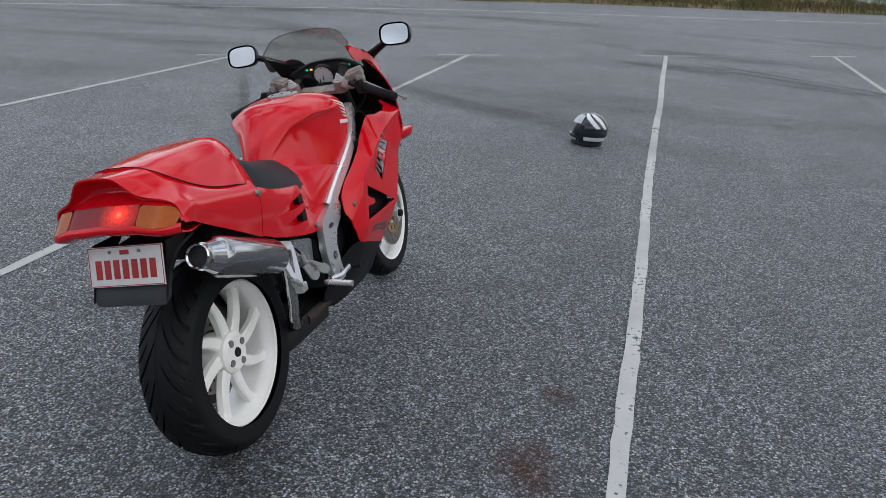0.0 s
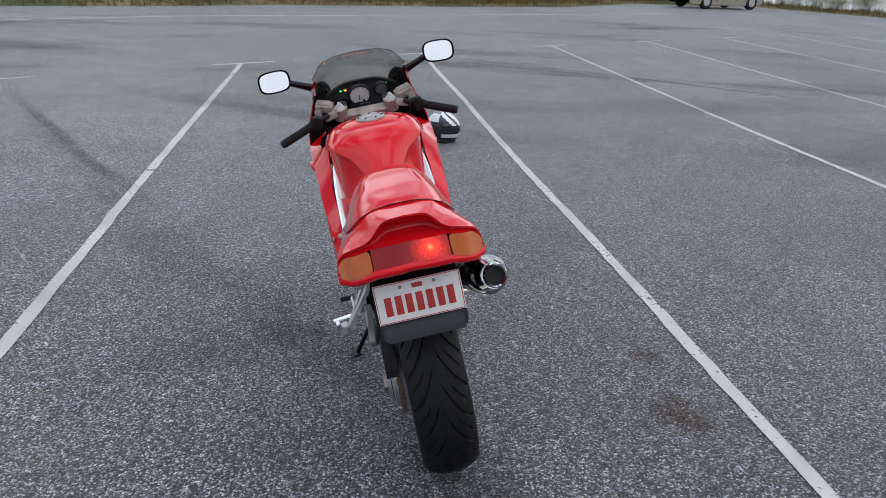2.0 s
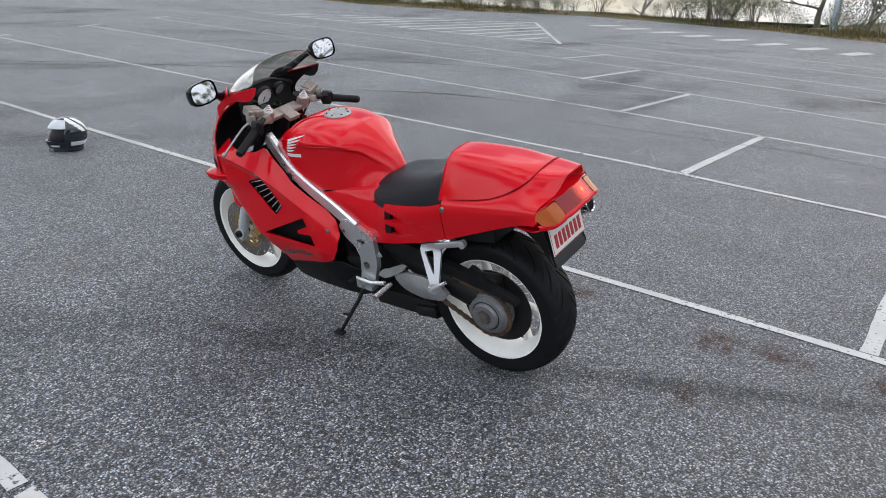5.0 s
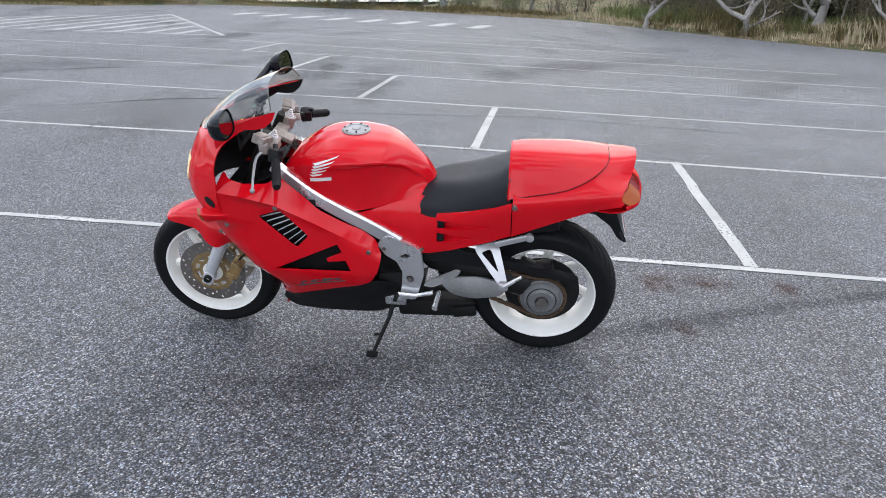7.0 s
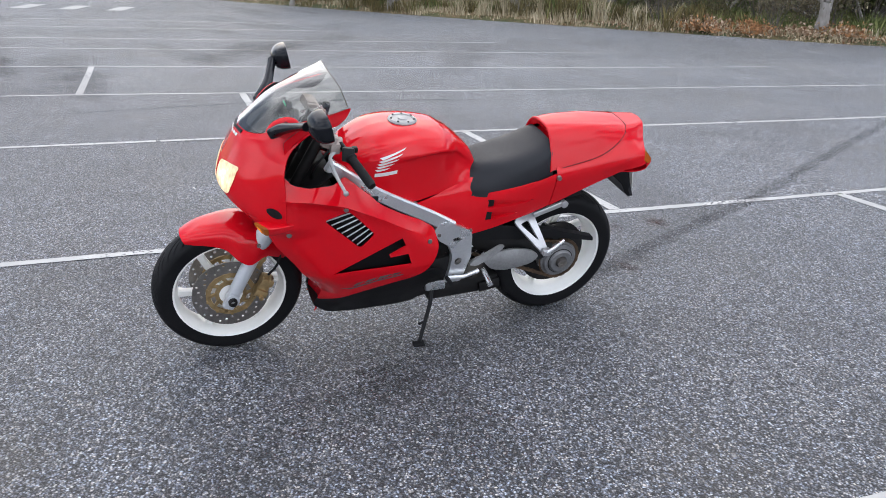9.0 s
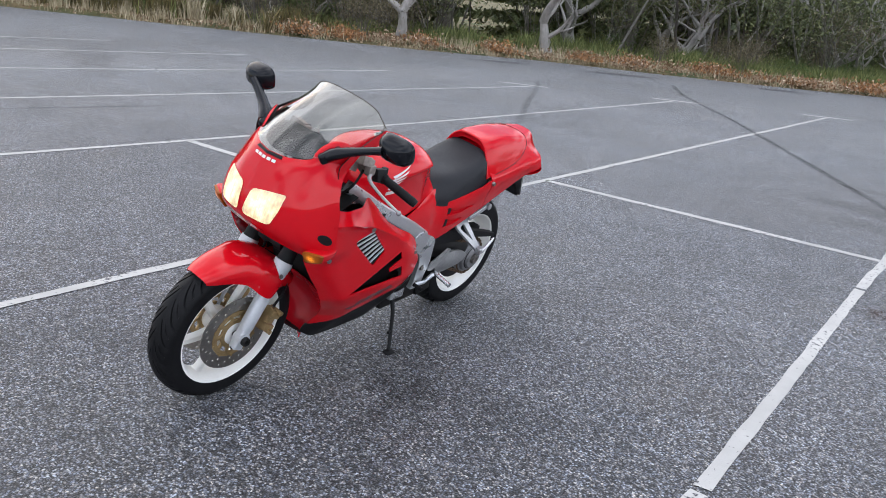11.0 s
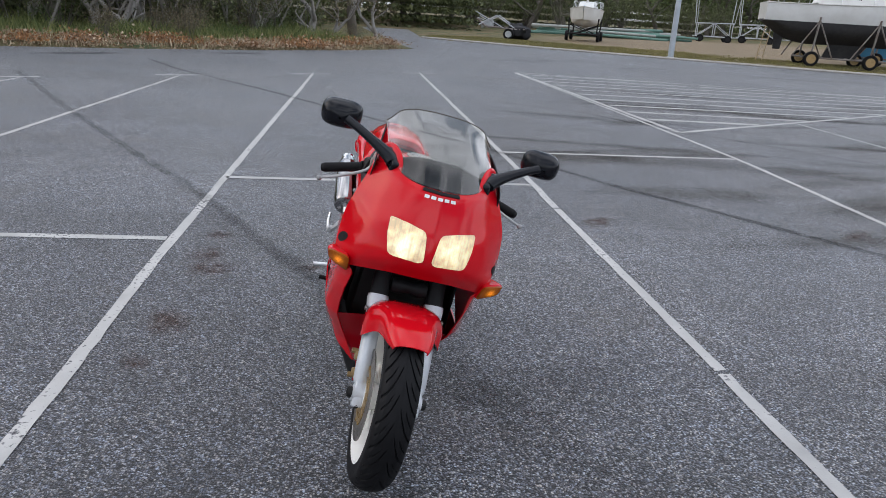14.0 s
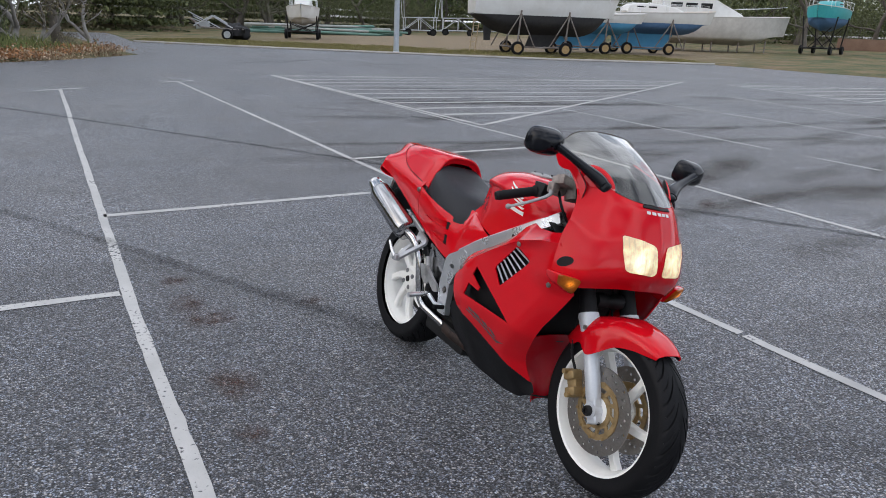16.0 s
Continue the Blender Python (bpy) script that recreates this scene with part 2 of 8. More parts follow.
def lit_lens(name, bulb, stops, glow=(1.0, 0.035, 0.012), base=(0.20, 0.003, 0.007)):
    """Coloured lens that glows round the bulb behind it."""
    m, n, l, b = nodes_of(name)
    c, d = n.new("ShaderNodeTexCoord"), n.new("ShaderNodeVectorMath")
    d.operation = "DISTANCE"
    d.inputs[1].default_value = bulb
    l.new(c.outputs["Object"], d.inputs[0])
    f = noise_tex(n, l, 160, 2.0, stretch=(0.2, 1, 1))
    k = n.new("ShaderNodeMath")
    k.operation = "MULTIPLY"
    l.new(ramp(n, l, d.outputs["Value"], stops), k.inputs[0])
    l.new(ramp(n, l, f, [(0.3, grey(0.7)), (0.7, grey(1.6))]), k.inputs[1])
    l.new(k.outputs[0], b.inputs["Emission Strength"])
    b.inputs["Emission Color"].default_value = (*glow, 1)
    b.inputs["Base Color"].default_value, b.inputs["Roughness"].default_value = (*base, 1), 0.14
    b.inputs["Coat Weight"].default_value, b.inputs["Specular IOR Level"].default_value = 0.0, 0.22
    bump(n, l, b, f, 0.12, 0.002)
    return m


TAILLENS = lit_lens("lit_tail_lens", (-0.303, -0.050, 0.848), [(0.0, grey(9.0)), (0.007, grey(4.0)), (0.012, grey(1.2)), (0.028, grey(0.50)), (0.044, grey(0.25)), (0.056, grey(0.03)), (0.09, grey(0.0))])


def head_lens(name, bulb):
    """Fluted lamp glass, brightest and whitest before its bulb; one on either side of the middle."""
    m, n, l, b = nodes_of(name)
    c, a, d = n.new("ShaderNodeTexCoord"), n.new("ShaderNodeVectorMath"), n.new("ShaderNodeVectorMath")
    a.operation, d.operation = "ABSOLUTE", "DISTANCE"
    d.inputs[1].default_value = bulb
    l.new(c.outputs["Object"], a.inputs[0]), l.new(a.outputs[0], d.inputs[0])
    fl = noise_tex(n, l, 170, 2.0, stretch=(0.05, 1.0, 0.06))
    bl = noise_tex(n, l, 38, 3.0)
    far = blend(n, l, 0.12, d.outputs["Value"], bl)
    l.new(ramp(n, l, far, [(0.07, (1.0, 0.85, 0.56)), (0.10, (1.0, 0.72, 0.36)), (0.13, (1.0, 0.47, 0.15))]), b.inputs["Emission Color"])
    k = n.new("ShaderNodeMath")
    k.operation = "MULTIPLY"
    l.new(ramp(n, l, far, [(0.07, grey(1.0)), (0.10, grey(0.62)), (0.13, grey(0.36))]), k.inputs[0])
    l.new(ramp(n, l, fl, [(0.34, grey(0.74)), (0.62, grey(1.2))]), k.inputs[1])
    l.new(k.outputs[0], b.inputs["Emission Strength"])
    b.inputs["Base Color"].default_value, b.inputs["Roughness"].default_value = (0.5, 0.5, 0.35, 1), 0.08
    bump(n, l, b, fl, 0.4, 0.004)
    return m


HEADGLOW = head_lens("lit_headlamp_glass", (1.445, 0.072, 0.815))
DIALFACE = surface("white_dial_face", (0.80, 0.80, 0.78), (0.74, 0.74, 0.73), 50, 8, 0.4, relief=0.0)
TELL_A = glowing("amber_tell_tale", (1.0, 0.45, 0.02), 2.5)
TELL_G = glowing("green_tell_tale", (0.05, 0.9, 0.45), 0.9)
SCREEN = pane("smoked_windscreen", (0.80, 0.79, 0.72), 1.0)
MIRRORGLASS = surface("mirror_glass", (0.47, 0.48, 0.50), (0.43, 0.44, 0.46), 3, 2, 0.02, metal=1.0, relief=0.0, rough2=0.03)
DECALW = surface("white_decal", (0.74, 0.74, 0.72), (0.66, 0.66, 0.65), 80, 9, 0.35, relief=0.0)
DECALG = surface("dark_grey_decal", (0.05, 0.045, 0.045), (0.10, 0.09, 0.09), 60, 30, 0.4, relief=0.0)
PLATEW = surface("number_plate_white", (0.72, 0.71, 0.69), (0.64, 0.63, 0.61), 70, 9, 0.35, relief=0.05)
PLATER = surface("number_plate_red", (0.42, 0.02, 0.02), (0.36, 0.02, 0.02), 70, 9, 0.4, relief=0.0)
LINEW = worn_paint("worn_white_road_paint", (0.51, 0.505, 0.49), 0.49)
LINEF = worn_paint("faded_white_road_paint", (0.50, 0.50, 0.485), 0.46)
ASPHALT = asphalt()
STAIN = patchy("brown_oil_stain", (0.070, 0.026, 0.010), 1.0, 14, soft=0.16)
DARKPATCH = patchy("dark_ground_patch", (0.030, 0.028, 0.027), 0.30, 4)
DAMPD = patchy("wet_edge_patch", (0.012, 0.012, 0.014), 0.85, 3)
SKIDF = patchy("faint_skid_mark", (0.030, 0.031, 0.035), 0.48, 4, soft=0.30)
SKID = patchy("skid_mark_rubber", (0.024, 0.025, 0.028), 0.78, 5, soft=0.30)


# ---- mesh helpers ----
def resample(p, n):
    """n points of a smooth curve through p, evenly over its control points."""
    p = np.asarray(p, float)
    k = len(p)
    e = np.concatenate([[2 * p[0] - p[1]], p, [2 * p[-1] - p[-2]]])
    t = np.linspace(0, k - 1, n)
    i = np.minimum(t.astype(int), k - 2)
    f = (t - i).reshape((n,) + (1,) * (p.ndim - 1))
    a, b, c, d = e[i], e[i + 1], e[i + 2], e[i + 3]
    return 0.5 * (2 * b + (c - a) * f + (2 * a - 5 * b + 4 * c - d) * f ** 2 + (3 * b - a - 3 * c + d) * f ** 3)


def loft(rows, nu, nv, mirror=True):
    """Smooth grid of points through rows of control points; mirrored to the other side from its middle line."""
    g = resample(rows, nu)
    g = np.swapaxes(resample(np.swapaxes(g, 0, 1), nv), 0, 1)
    if mirror:
        o = g[:, :0:-1].copy()
        o[..., 1] *= -1
        g = np.concatenate([o, g], 1)
    return g


def put_grid(bm, g, wrap=False, flip=False):
    vs = [[bm.verts.new(p) for p in row] for row in g]
    m = len(vs[0])
    for i in range(len(vs) - 1):
        for j in range(m if wrap else m - 1):
            q = (vs[i][j], vs[i][(j + 1) % m], vs[i + 1][(j + 1) % m], vs[i + 1][j])
            bm.faces.new(q[::-1] if flip else q)
    return vs


def grid_mesh(g, wrap=False, flip=False):
    bm = bmesh.new()
    put_grid(bm, g, wrap, flip)
    return bm


def inside(p, poly):
    x, y = p
    r = False
    for (ax, ay), (bx, by) in zip(poly, poly[1:] + poly[:1]):
        if (ay > y) != (by > y) and x < (bx - ax) * (y - ay) / (by - ay) + ax:
            r = not r
    return r


def dense(poly, step):
    out = []
    for a, b in zip(poly, list(poly[1:]) + [poly[0]]):
        k = max(1, round(math.dist(a, b) / step))
        out += [(a[0] + (b[0] - a[0]) * i / k, a[1] + (b[1] - a[1]) * i / k) for i in range(k)]
    return out


def rounded(poly, n=4, r=0.3):
    """The polygon with its corners cut in smooth arcs."""
    out = []
    k = len(poly)
    for i in range(k):
        a, b, c = Vector(poly[i - 1]), Vector(poly[i]), Vector(poly[(i + 1) % k])
        p, q = b.lerp(a, r), b.lerp(c, r)
        for j in range(n + 1):
            f = j / n
            w = p.lerp(b, f).lerp(b.lerp(q, f), f)
            out.append((w.x, w.y))
    return out


def sheet(outline, f, step=0.02, holes=(), ridges=()):
    """Panel with any outline and holes, bent by f(a, b) -> place; ridges: lines that its edges must follow."""
    loops = [dense(list(outline), step)] + [dense(list(h), step) for h in holes]
    vs, es = [], []
    for lp in loops:
        k = len(vs)
        vs += lp
        es += [(k + i, k + (i + 1) % len(lp)) for i in range(len(lp))]
    for ridge in ridges:
        on = [p for p in ridge if inside(p, loops[0]) and not any(inside(p, h) for h in loops[1:])]
        k = len(vs)
        vs += on
        es += [(k + i, k + i + 1) for i in range(len(on) - 1) if math.dist(on[i], on[i + 1]) < step * 3]
    xs, ys = [p[0] for p in loops[0]], [p[1] for p in loops[0]]
    edge = np.array(vs)
    x = min(xs) + step / 2
    while x < max(xs):
        y = min(ys) + step / 2
        while y < max(ys):
            if inside((x, y), loops[0]) and not any(inside((x, y), h) for h in loops[1:]) and np.min(np.hypot(edge[:, 0] - x, edge[:, 1] - y)) > step * 0.45:
                vs.append((x, y))
            y += step
        x += step
    cv, _, cf, *_ = geometry.delaunay_2d_cdt([Vector(v) for v in vs], es, [], 0, 1e-5)
    bm = bmesh.new()
    vv = [bm.verts.new(f(v.x, v.y)) for v in cv]
    for t in cf:
        mid = (sum(cv[i].x for i in t) / 3, sum(cv[i].y for i in t) / 3)
        if inside(mid, loops[0]) and not any(inside(mid, h) for h in loops[1:]):
            bm.faces.new([vv[i] for i in t])
    bmesh.ops.delete(bm, geom=[v for v in bm.verts if not v.link_faces], context="VERTS")
    bmesh.ops.recalc_face_normals(bm, faces=bm.faces)
    return bm


def tube(path, radii, segs=10, smooth=0, bm=None, squash=None):
    """Round bar along a path; radii one number or one a point; squash: flattening of its section (a, b)."""
    bm = bm or bmesh.new()
    p = np.asarray(path, float)
    r = np.full(len(p), radii) if isinstance(radii, (int, float)) else np.asarray(radii, float)
    if smooth:
        r = resample(r.reshape(-1, 1), smooth)[:, 0]
        p = resample(p, smooth)
    sa_, sb_ = squash or (1, 1)
    rings, n0 = [], None
    for i in range(len(p)):
        t = Vector(p[min(i + 1, len(p) - 1)] - p[max(i - 1, 0)]).normalized()
        if n0 is None:
            n0 = Vector((0, 0, 1)).cross(t)
            n0 = n0 if n0.length > 0.05 else Vector((1, 0, 0)).cross(t)
        n0 = (n0 - t * n0.dot(t)).normalized()
        b0 = t.cross(n0)
        rings.append([bm.verts.new(Vector(p[i]) + (n0 * math.cos(a) * sa_ + b0 * math.sin(a) * sb_) * float(r[i])) for a in (2 * math.pi * k / segs for k in range(segs))])
    for a, b in zip(rings, rings[1:]):
        for k in range(segs):
            bm.faces.new((a[k], a[(k + 1) % segs], b[(k + 1) % segs], b[k]))
    bm.faces.new(rings[0][::-1]), bm.faces.new(rings[-1])
    return bm


def lathe(profile, segs=48, bm=None, at=(0, 0, 0), axis="y", closed=False):
    """Turned part: profile of (radius, along) round an axis."""
    bm = bm or bmesh.new()
    rings = []
    for r, h in profile:
        ring = []
        for k in range(segs):
            a = 2 * math.pi * k / segs
            c, s = r * math.cos(a), r * math.sin(a)
            v = (c, h, s) if axis == "y" else (c, s, h) if axis == "z" else (h, c, s)
            ring.append(bm.verts.new(Vector(v) + Vector(at)))
        rings.append(ring)
    pairs = list(zip(rings, rings[1:])) + ([(rings[-1], rings[0])] if closed else [])
    for a, b in pairs:
        for k in range(segs):
            bm.faces.new((a[k], a[(k + 1) % segs], b[(k + 1) % segs], b[k]))
    if not closed:
        for ring in (rings[0], rings[-1]):
            if (ring[0].co - ring[1].co).length > 1e-4:
                bm.faces.new(ring)
    bmesh.ops.recalc_face_normals(bm, faces=bm.faces)
    return bm


def merge(bm, other, m=None):
    me = bpy.data.meshes.new("tmp")
    other.to_mesh(me)
    other.free()
    if m is not None:
        me.transform(m)
    bm.from_mesh(me)
    bpy.data.meshes.remove(me)
    return bm


def block(size, at=(0, 0, 0), rot=(0, 0, 0), bevel=0.004, bm=None, taper=1.0, segs=2):
    """Bevelled box; taper narrows its top."""
    b = bmesh.new()
    bmesh.ops.create_cube(b, size=1)
    for v in b.verts:
        k = taper if v.co.z > 0 else 1
        v.co = Vector((v.co.x * size[0] * k, v.co.y * size[1] * k, v.co.z * size[2]))
    if bevel:
        bmesh.ops.bevel(b, geom=b.edges[:] + b.verts[:], offset=bevel, segments=segs, affect="EDGES", profile=0.6, clamp_overlap=True)
    m = pose(*at, *rot)
    if bm is None:
        b.transform(m)
        return b
    return merge(bm, b, m)


def mirrored(bm):
    b = bm.copy()
    for v in b.verts:
        v.co.y *= -1
    bmesh.ops.reverse_faces(b, faces=b.faces)
    return b


def part(name, bm, material, parent=None, label="", angle=35, solid=0.0, inner=None, at=None, free=True, rim=0):
    if inner is not None:
        # shells face away from the middle line
        bm.normal_update()
        c0 = sum((v.co for v in bm.verts), Vector()) / len(bm.verts)
        c0 = Vector((c0.x, 0, c0.z - 0.08))
        if sum(f.normal.dot(f.calc_center_median() - c0) * f.calc_area() for f in bm.faces) < 0:
            bmesh.ops.reverse_faces(bm, faces=bm.faces)
    me = bpy.data.meshes.new(name)
    bm.to_mesh(me)
    if free:
        bm.free()
    me.materials.append(material)
    for p in me.polygons:
        p.use_smooth = True
    me.set_sharp_from_angle(angle=radians(angle))
    ob = new(name, me)
    if parent is not None:
        ob.parent = parent
    if at is not None:
        ob.matrix_basis = at
    if label:
        ob["label"] = label
    if solid:
        md = ob.modifiers.new("thickness", "SOLIDIFY")
        md.thickness, md.offset = solid, -1.0
        if inner is not None:
            me.materials.append(inner)
            md.material_offset, md.material_offset_rim = 1, rim
        # crisp rims
        ob.modifiers.new("crisp_edges", "EDGE_SPLIT").split_angle = radians(max(angle, 45))
    return ob


def thing(name, label, category, m, group=""):
    ob = new(name)
    ob.matrix_basis = m
    ob.empty_display_size = 0.2
    return tagged(ob, label, category, group)


def one(name, bm, material, label, category, m=None, group="", kind="", angle=35):
    """A thing that is a single mesh."""
    return tagged(part(name, bm, material, None, "", angle, at=m), label, category, group, kind)


# ---- ground, car park and its markings ----
EARTH, _n, _l, _b = nodes_of("dry_grassy_earth")
_f1, _f2, _f3 = noise_tex(_n, _l, 0.5, 5.0), noise_tex(_n, _l, 7, 6.0, 0.65), noise_tex(_n, _l, 60, 3.0)
_c = ramp(_n, _l, _f1, [(0.35, (0.050, 0.075, 0.022)), (0.52, (0.14, 0.115, 0.045)), (0.68, (0.21, 0.145, 0.085))])
# bare trodden earth in the middle of the boat yard
_co, _d = _n.new("ShaderNodeTexCoord"), _n.new("ShaderNodeVectorMath")
_d.operation = "DISTANCE"
_d.inputs[1].default_value = (-30, -44, 0)
_l.new(_co.outputs["Object"], _d.inputs[0])
_k = _n.new("ShaderNodeMath")
_k.operation = "MULTIPLY_ADD"
_k.inputs[1].default_value = 26.0
_l.new(_f1, _k.inputs[0]), _l.new(_d.outputs["Value"], _k.inputs[2])
_r = _n.new("ShaderNodeMapRange")
_r.inputs["From Min"].default_value, _r.inputs["From Max"].default_value = 26.0, 31.0
_r.inputs["To Min"].default_value, _r.inputs["To Max"].default_value = 0.9, 0.0
_l.new(_k.outputs[0], _r.inputs["Value"])
_c = blend(_n, _l, _r.outputs["Result"], _c, (0.235, 0.178, 0.112))
_c = blend(_n, _l, 1.0, _c, ramp(_n, _l, _f2, [(0.3, grey(0.55)), (0.7, grey(1.35))]), "MULTIPLY")
_l.new(blend(_n, _l, 1.0, _c, ramp(_n, _l, _f3, [(0.3, grey(0.6)), (0.7, grey(1.3))]), "MULTIPLY"), _b.inputs["Base Color"])
_b.inputs["Roughness"].default_value = 0.95
bump(_n, _l, _b, _f3, 0.6, 0.03)

SOUTH_EDGE = [(29.5, 16), (30, 9), (27, 1.5), (21.8, -2.2), (17.5, -5.5), (13.7, -9), (10.3, -12.2), (8.2, -15), (5, -17.2), (2, -19.8), (-0.8, -22.8), (-3.4, -26.8)]
KERB_LINE = [(-5, -41), (-11, -36), (-17, -32.2), (-24, -28.4), (-33, -26)]
NORTH_EDGE = [(-40, 3), (-20, 14.6), (-6.7, 22.4), (-3, 25.4), (3, 28.2), (8, 31), (13, 36.5), (20, 38.5), (23, 33), (22.6, 24.3), (25.0, 19.8), (28.6, 17.6)]
PARK = SOUTH_EDGE + [(-3.0, -33), (-1.5, -60), (-5.5, -60)] + KERB_LINE + [(-34, -16)] + NORTH_EDGE
PARK_ARR = np.array(PARK)


def off_park(x, y):
    """Metres outside the sealed area (0 inside)."""
    if inside((x, y), PARK):
        return 0.0
    a, b = PARK_ARR, np.roll(PARK_ARR, -1, 0)
    ab = b - a
    t = np.clip(((np.array((x, y)) - a) * ab).sum(1) / (ab ** 2).sum(1), 0, 1)
    return float(np.min(np.hypot(*(a + ab * t[:, None] - (x, y)).T)))


def ground_z(x, y):
    d = off_park(x, y)
    if d == 0:
        return -0.05
    z = min(0.10, -0.05 + 0.25 * d) + 0.05 * noise.noise((x * 0.3, y * 0.3, 0)) * min(1, d)
    if y < -15 and x < 12:
        z += min(1.3, 0.02 * max(0, d - 2)) * min(1, (12 - x) / 10)
    if x > 8 and y > 8:
        z -= min(0.8, 0.06 * max(0, d - 3))
    return z


axis_in = np.linspace(-64, 64, 129)
axis_out = np.array([68, 74, 82, 95, 115, 150, 210, 320, 520, 900, 1600])
coords = np.concatenate([-axis_out[::-1], axis_in, axis_out])
ground_bm = grid_mesh([[(x, y, ground_z(x, y)) for x in coords] for y in coords])
one("ground", ground_bm, EARTH, "grassy earth with dry patches round the car park", "ground", kind="structure")

park_bm = bmesh.new()
park_bm.faces.new([park_bm.verts.new((x, y, 0)) for x, y in PARK])
bmesh.ops.triangulate(park_bm, faces=park_bm.faces)
bmesh.ops.recalc_face_normals(park_bm, faces=park_bm.faces)
if park_bm.faces[:][0].normal.z < 0:
    bmesh.ops.reverse_faces(park_bm, faces=park_bm.faces)
one("road", park_bm, ASPHALT, "grey chip-seal asphalt of a large car park", "asphalt", kind="structure")

KERBMAT = surface("pale_kerb_concrete", (0.42, 0.40, 0.37), (0.33, 0.31, 0.28), 60, 3, 0.9, relief=0.3)
kp = resample([(x, y, 0.035) for x, y in KERB_LINE], 60)
one("kerb", tube(kp, 0.085, 8, squash=(1.0, 0.8)), KERBMAT, "low pale concrete kerb between asphalt and grass", "kerb", kind="structure")

rng = random.Random(5)


def stripe(pts, width=0.062, material=None, jitter=0.004, z=0.004, name="painted_line", label="worn white painted parking line on asphalt", fade=False):
    """A flat mark along a line on the ground, with slightly ragged edges."""
    p = np.array(pts, float)
    seg = np.hypot(*np.diff(p, axis=0).T)
    s = np.concatenate([[0], np.cumsum(seg)])
    n = max(2, int(s[-1] / 0.12) + 1)
    t = np.linspace(0, s[-1], n)
    q = np.stack([np.interp(t, s, p[:, 0]), np.interp(t, s, p[:, 1])], 1)
    d = np.gradient(q, axis=0)
    d /= np.hypot(*d.T)[:, None]
    nn = np.stack([-d[:, 1], d[:, 0]], 1)
    # painted in short lengths that do not quite meet
    shift = [rng.uniform(-1.5, 1.5) * jitter for _ in range(60)]
    for i in range(n):
        q[i] += nn[i] * (shift[int(t[i] / 1.75) % 60] if not fade else 0.0)
    bm = bmesh.new()
    cols = (-1, -0.4, 0.4, 1) if fade else (-1, 1)
    vs = [[bm.verts.new((*(q[i] + nn[i] * k * (width / 2 + rng.uniform(-jitter, jitter))), z)) for k in cols] for i in range(n)]
    for i, (a, b) in enumerate(zip(vs, vs[1:])):
        # a narrow break where one painted length ends
        if not fade and name == "painted_line" and int(t[i] / 2.95) != int(t[i + 1] / 2.95) and rng.random() < 0.6:
            for k in range(2):
                b[k].co = b[k].co.lerp(a[k].co, 0.72 + rng.uniform(-0.06, 0.06))
            continue
        for k in range(len(cols) - 1):
            bm.faces.new((a[k], b[k], b[k + 1], a[k + 1]))
    bmesh.ops.recalc_face_normals(bm, faces=bm.faces)
    for f in bm.faces:
        if f.normal.z < 0:
            f.normal_flip()
    ob = one(name, bm, material or LINEW, label, "road marking", kind="structure")
    if fade:
        at = ob.data.attributes.new("fade", "FLOAT", "POINT")
        for i, v in enumerate(ob.data.vertices):
            r, c = divmod(i, len(cols))
            ends = min(1.0, r / 6, (n - 1 - r) / 6)
            at.data[i].value = ends * (0.0 if c in (0, len(cols) - 1) else 1.0)
    return ob


BAYS = [
    [(-5.43, 9.15), (-5.6, 0), (-5.78, -3.4), (-5.75, -8), (-5.58, -16.3)],
    [(-2.74, 11.25), (-2.77, 3), (-2.76, -6), (-2.72, -14.2)],
    [(0.10, 13.25), (0.06, 5.7), (0.07, 1), (0.02, -1.7), (-0.16, -12.2)],
    [(2.98, 15.2), (2.86, 8), (2.85, 3), (2.70, 0.7), (2.5, -3.2), (2.3, -10.1)],
    [(5.7, 16.9), (5.62, 8), (5.45, 4.3), (4.95, -1.9), (4.72, -5.2), (4.5, -8.3)],
    [(8.4, 18.7), (8.25, 8), (7.95, 4.3), (7.1, -2), (6.75, -6.6)],
    [(11.1, 20.4), (10.8, 10), (10.5, 6.1), (9.3, -2), (8.95, -5.0)],
    [(13.1, 9.7), (12.5, 7.9), (11.2, -1.4), (10.96, -3.3)],
    [(15.2, 10.4), (14.6, 5), (13.6, -0.5)],
    [(17.3, 9.6), (16.6, 4), (15.6, 0.2)],
]
for pts in BAYS:
    stripe(pts)
for pts in ([(-8.95, -7.4), (-8.75, -0.5), (-8.7, 4)], [(-12.2, -9.3), (-12.05, -2.5), (-12, 3)], [(-15.8, -9.4), (-15.1, -4.5), (-15, 2)]):
    stripe(pts, material=LINEF)
# bars that close the bays off
for a, b in (((-5.73, -3.38), (-2.80, -3.15)), ((-2.74, -1.42), (0.02, -1.25)), ((0.1, 0.62), (2.70, 0.70)), ((2.83, 2.52), (5.33, 2.52)), ((5.5, 4.30), (7.9, 4.30)), ((8.0, 6.15), (10.3, 6.12)), ((10.7, 7.95), (12.5, 7.85))):
    stripe([a, b], 0.080)
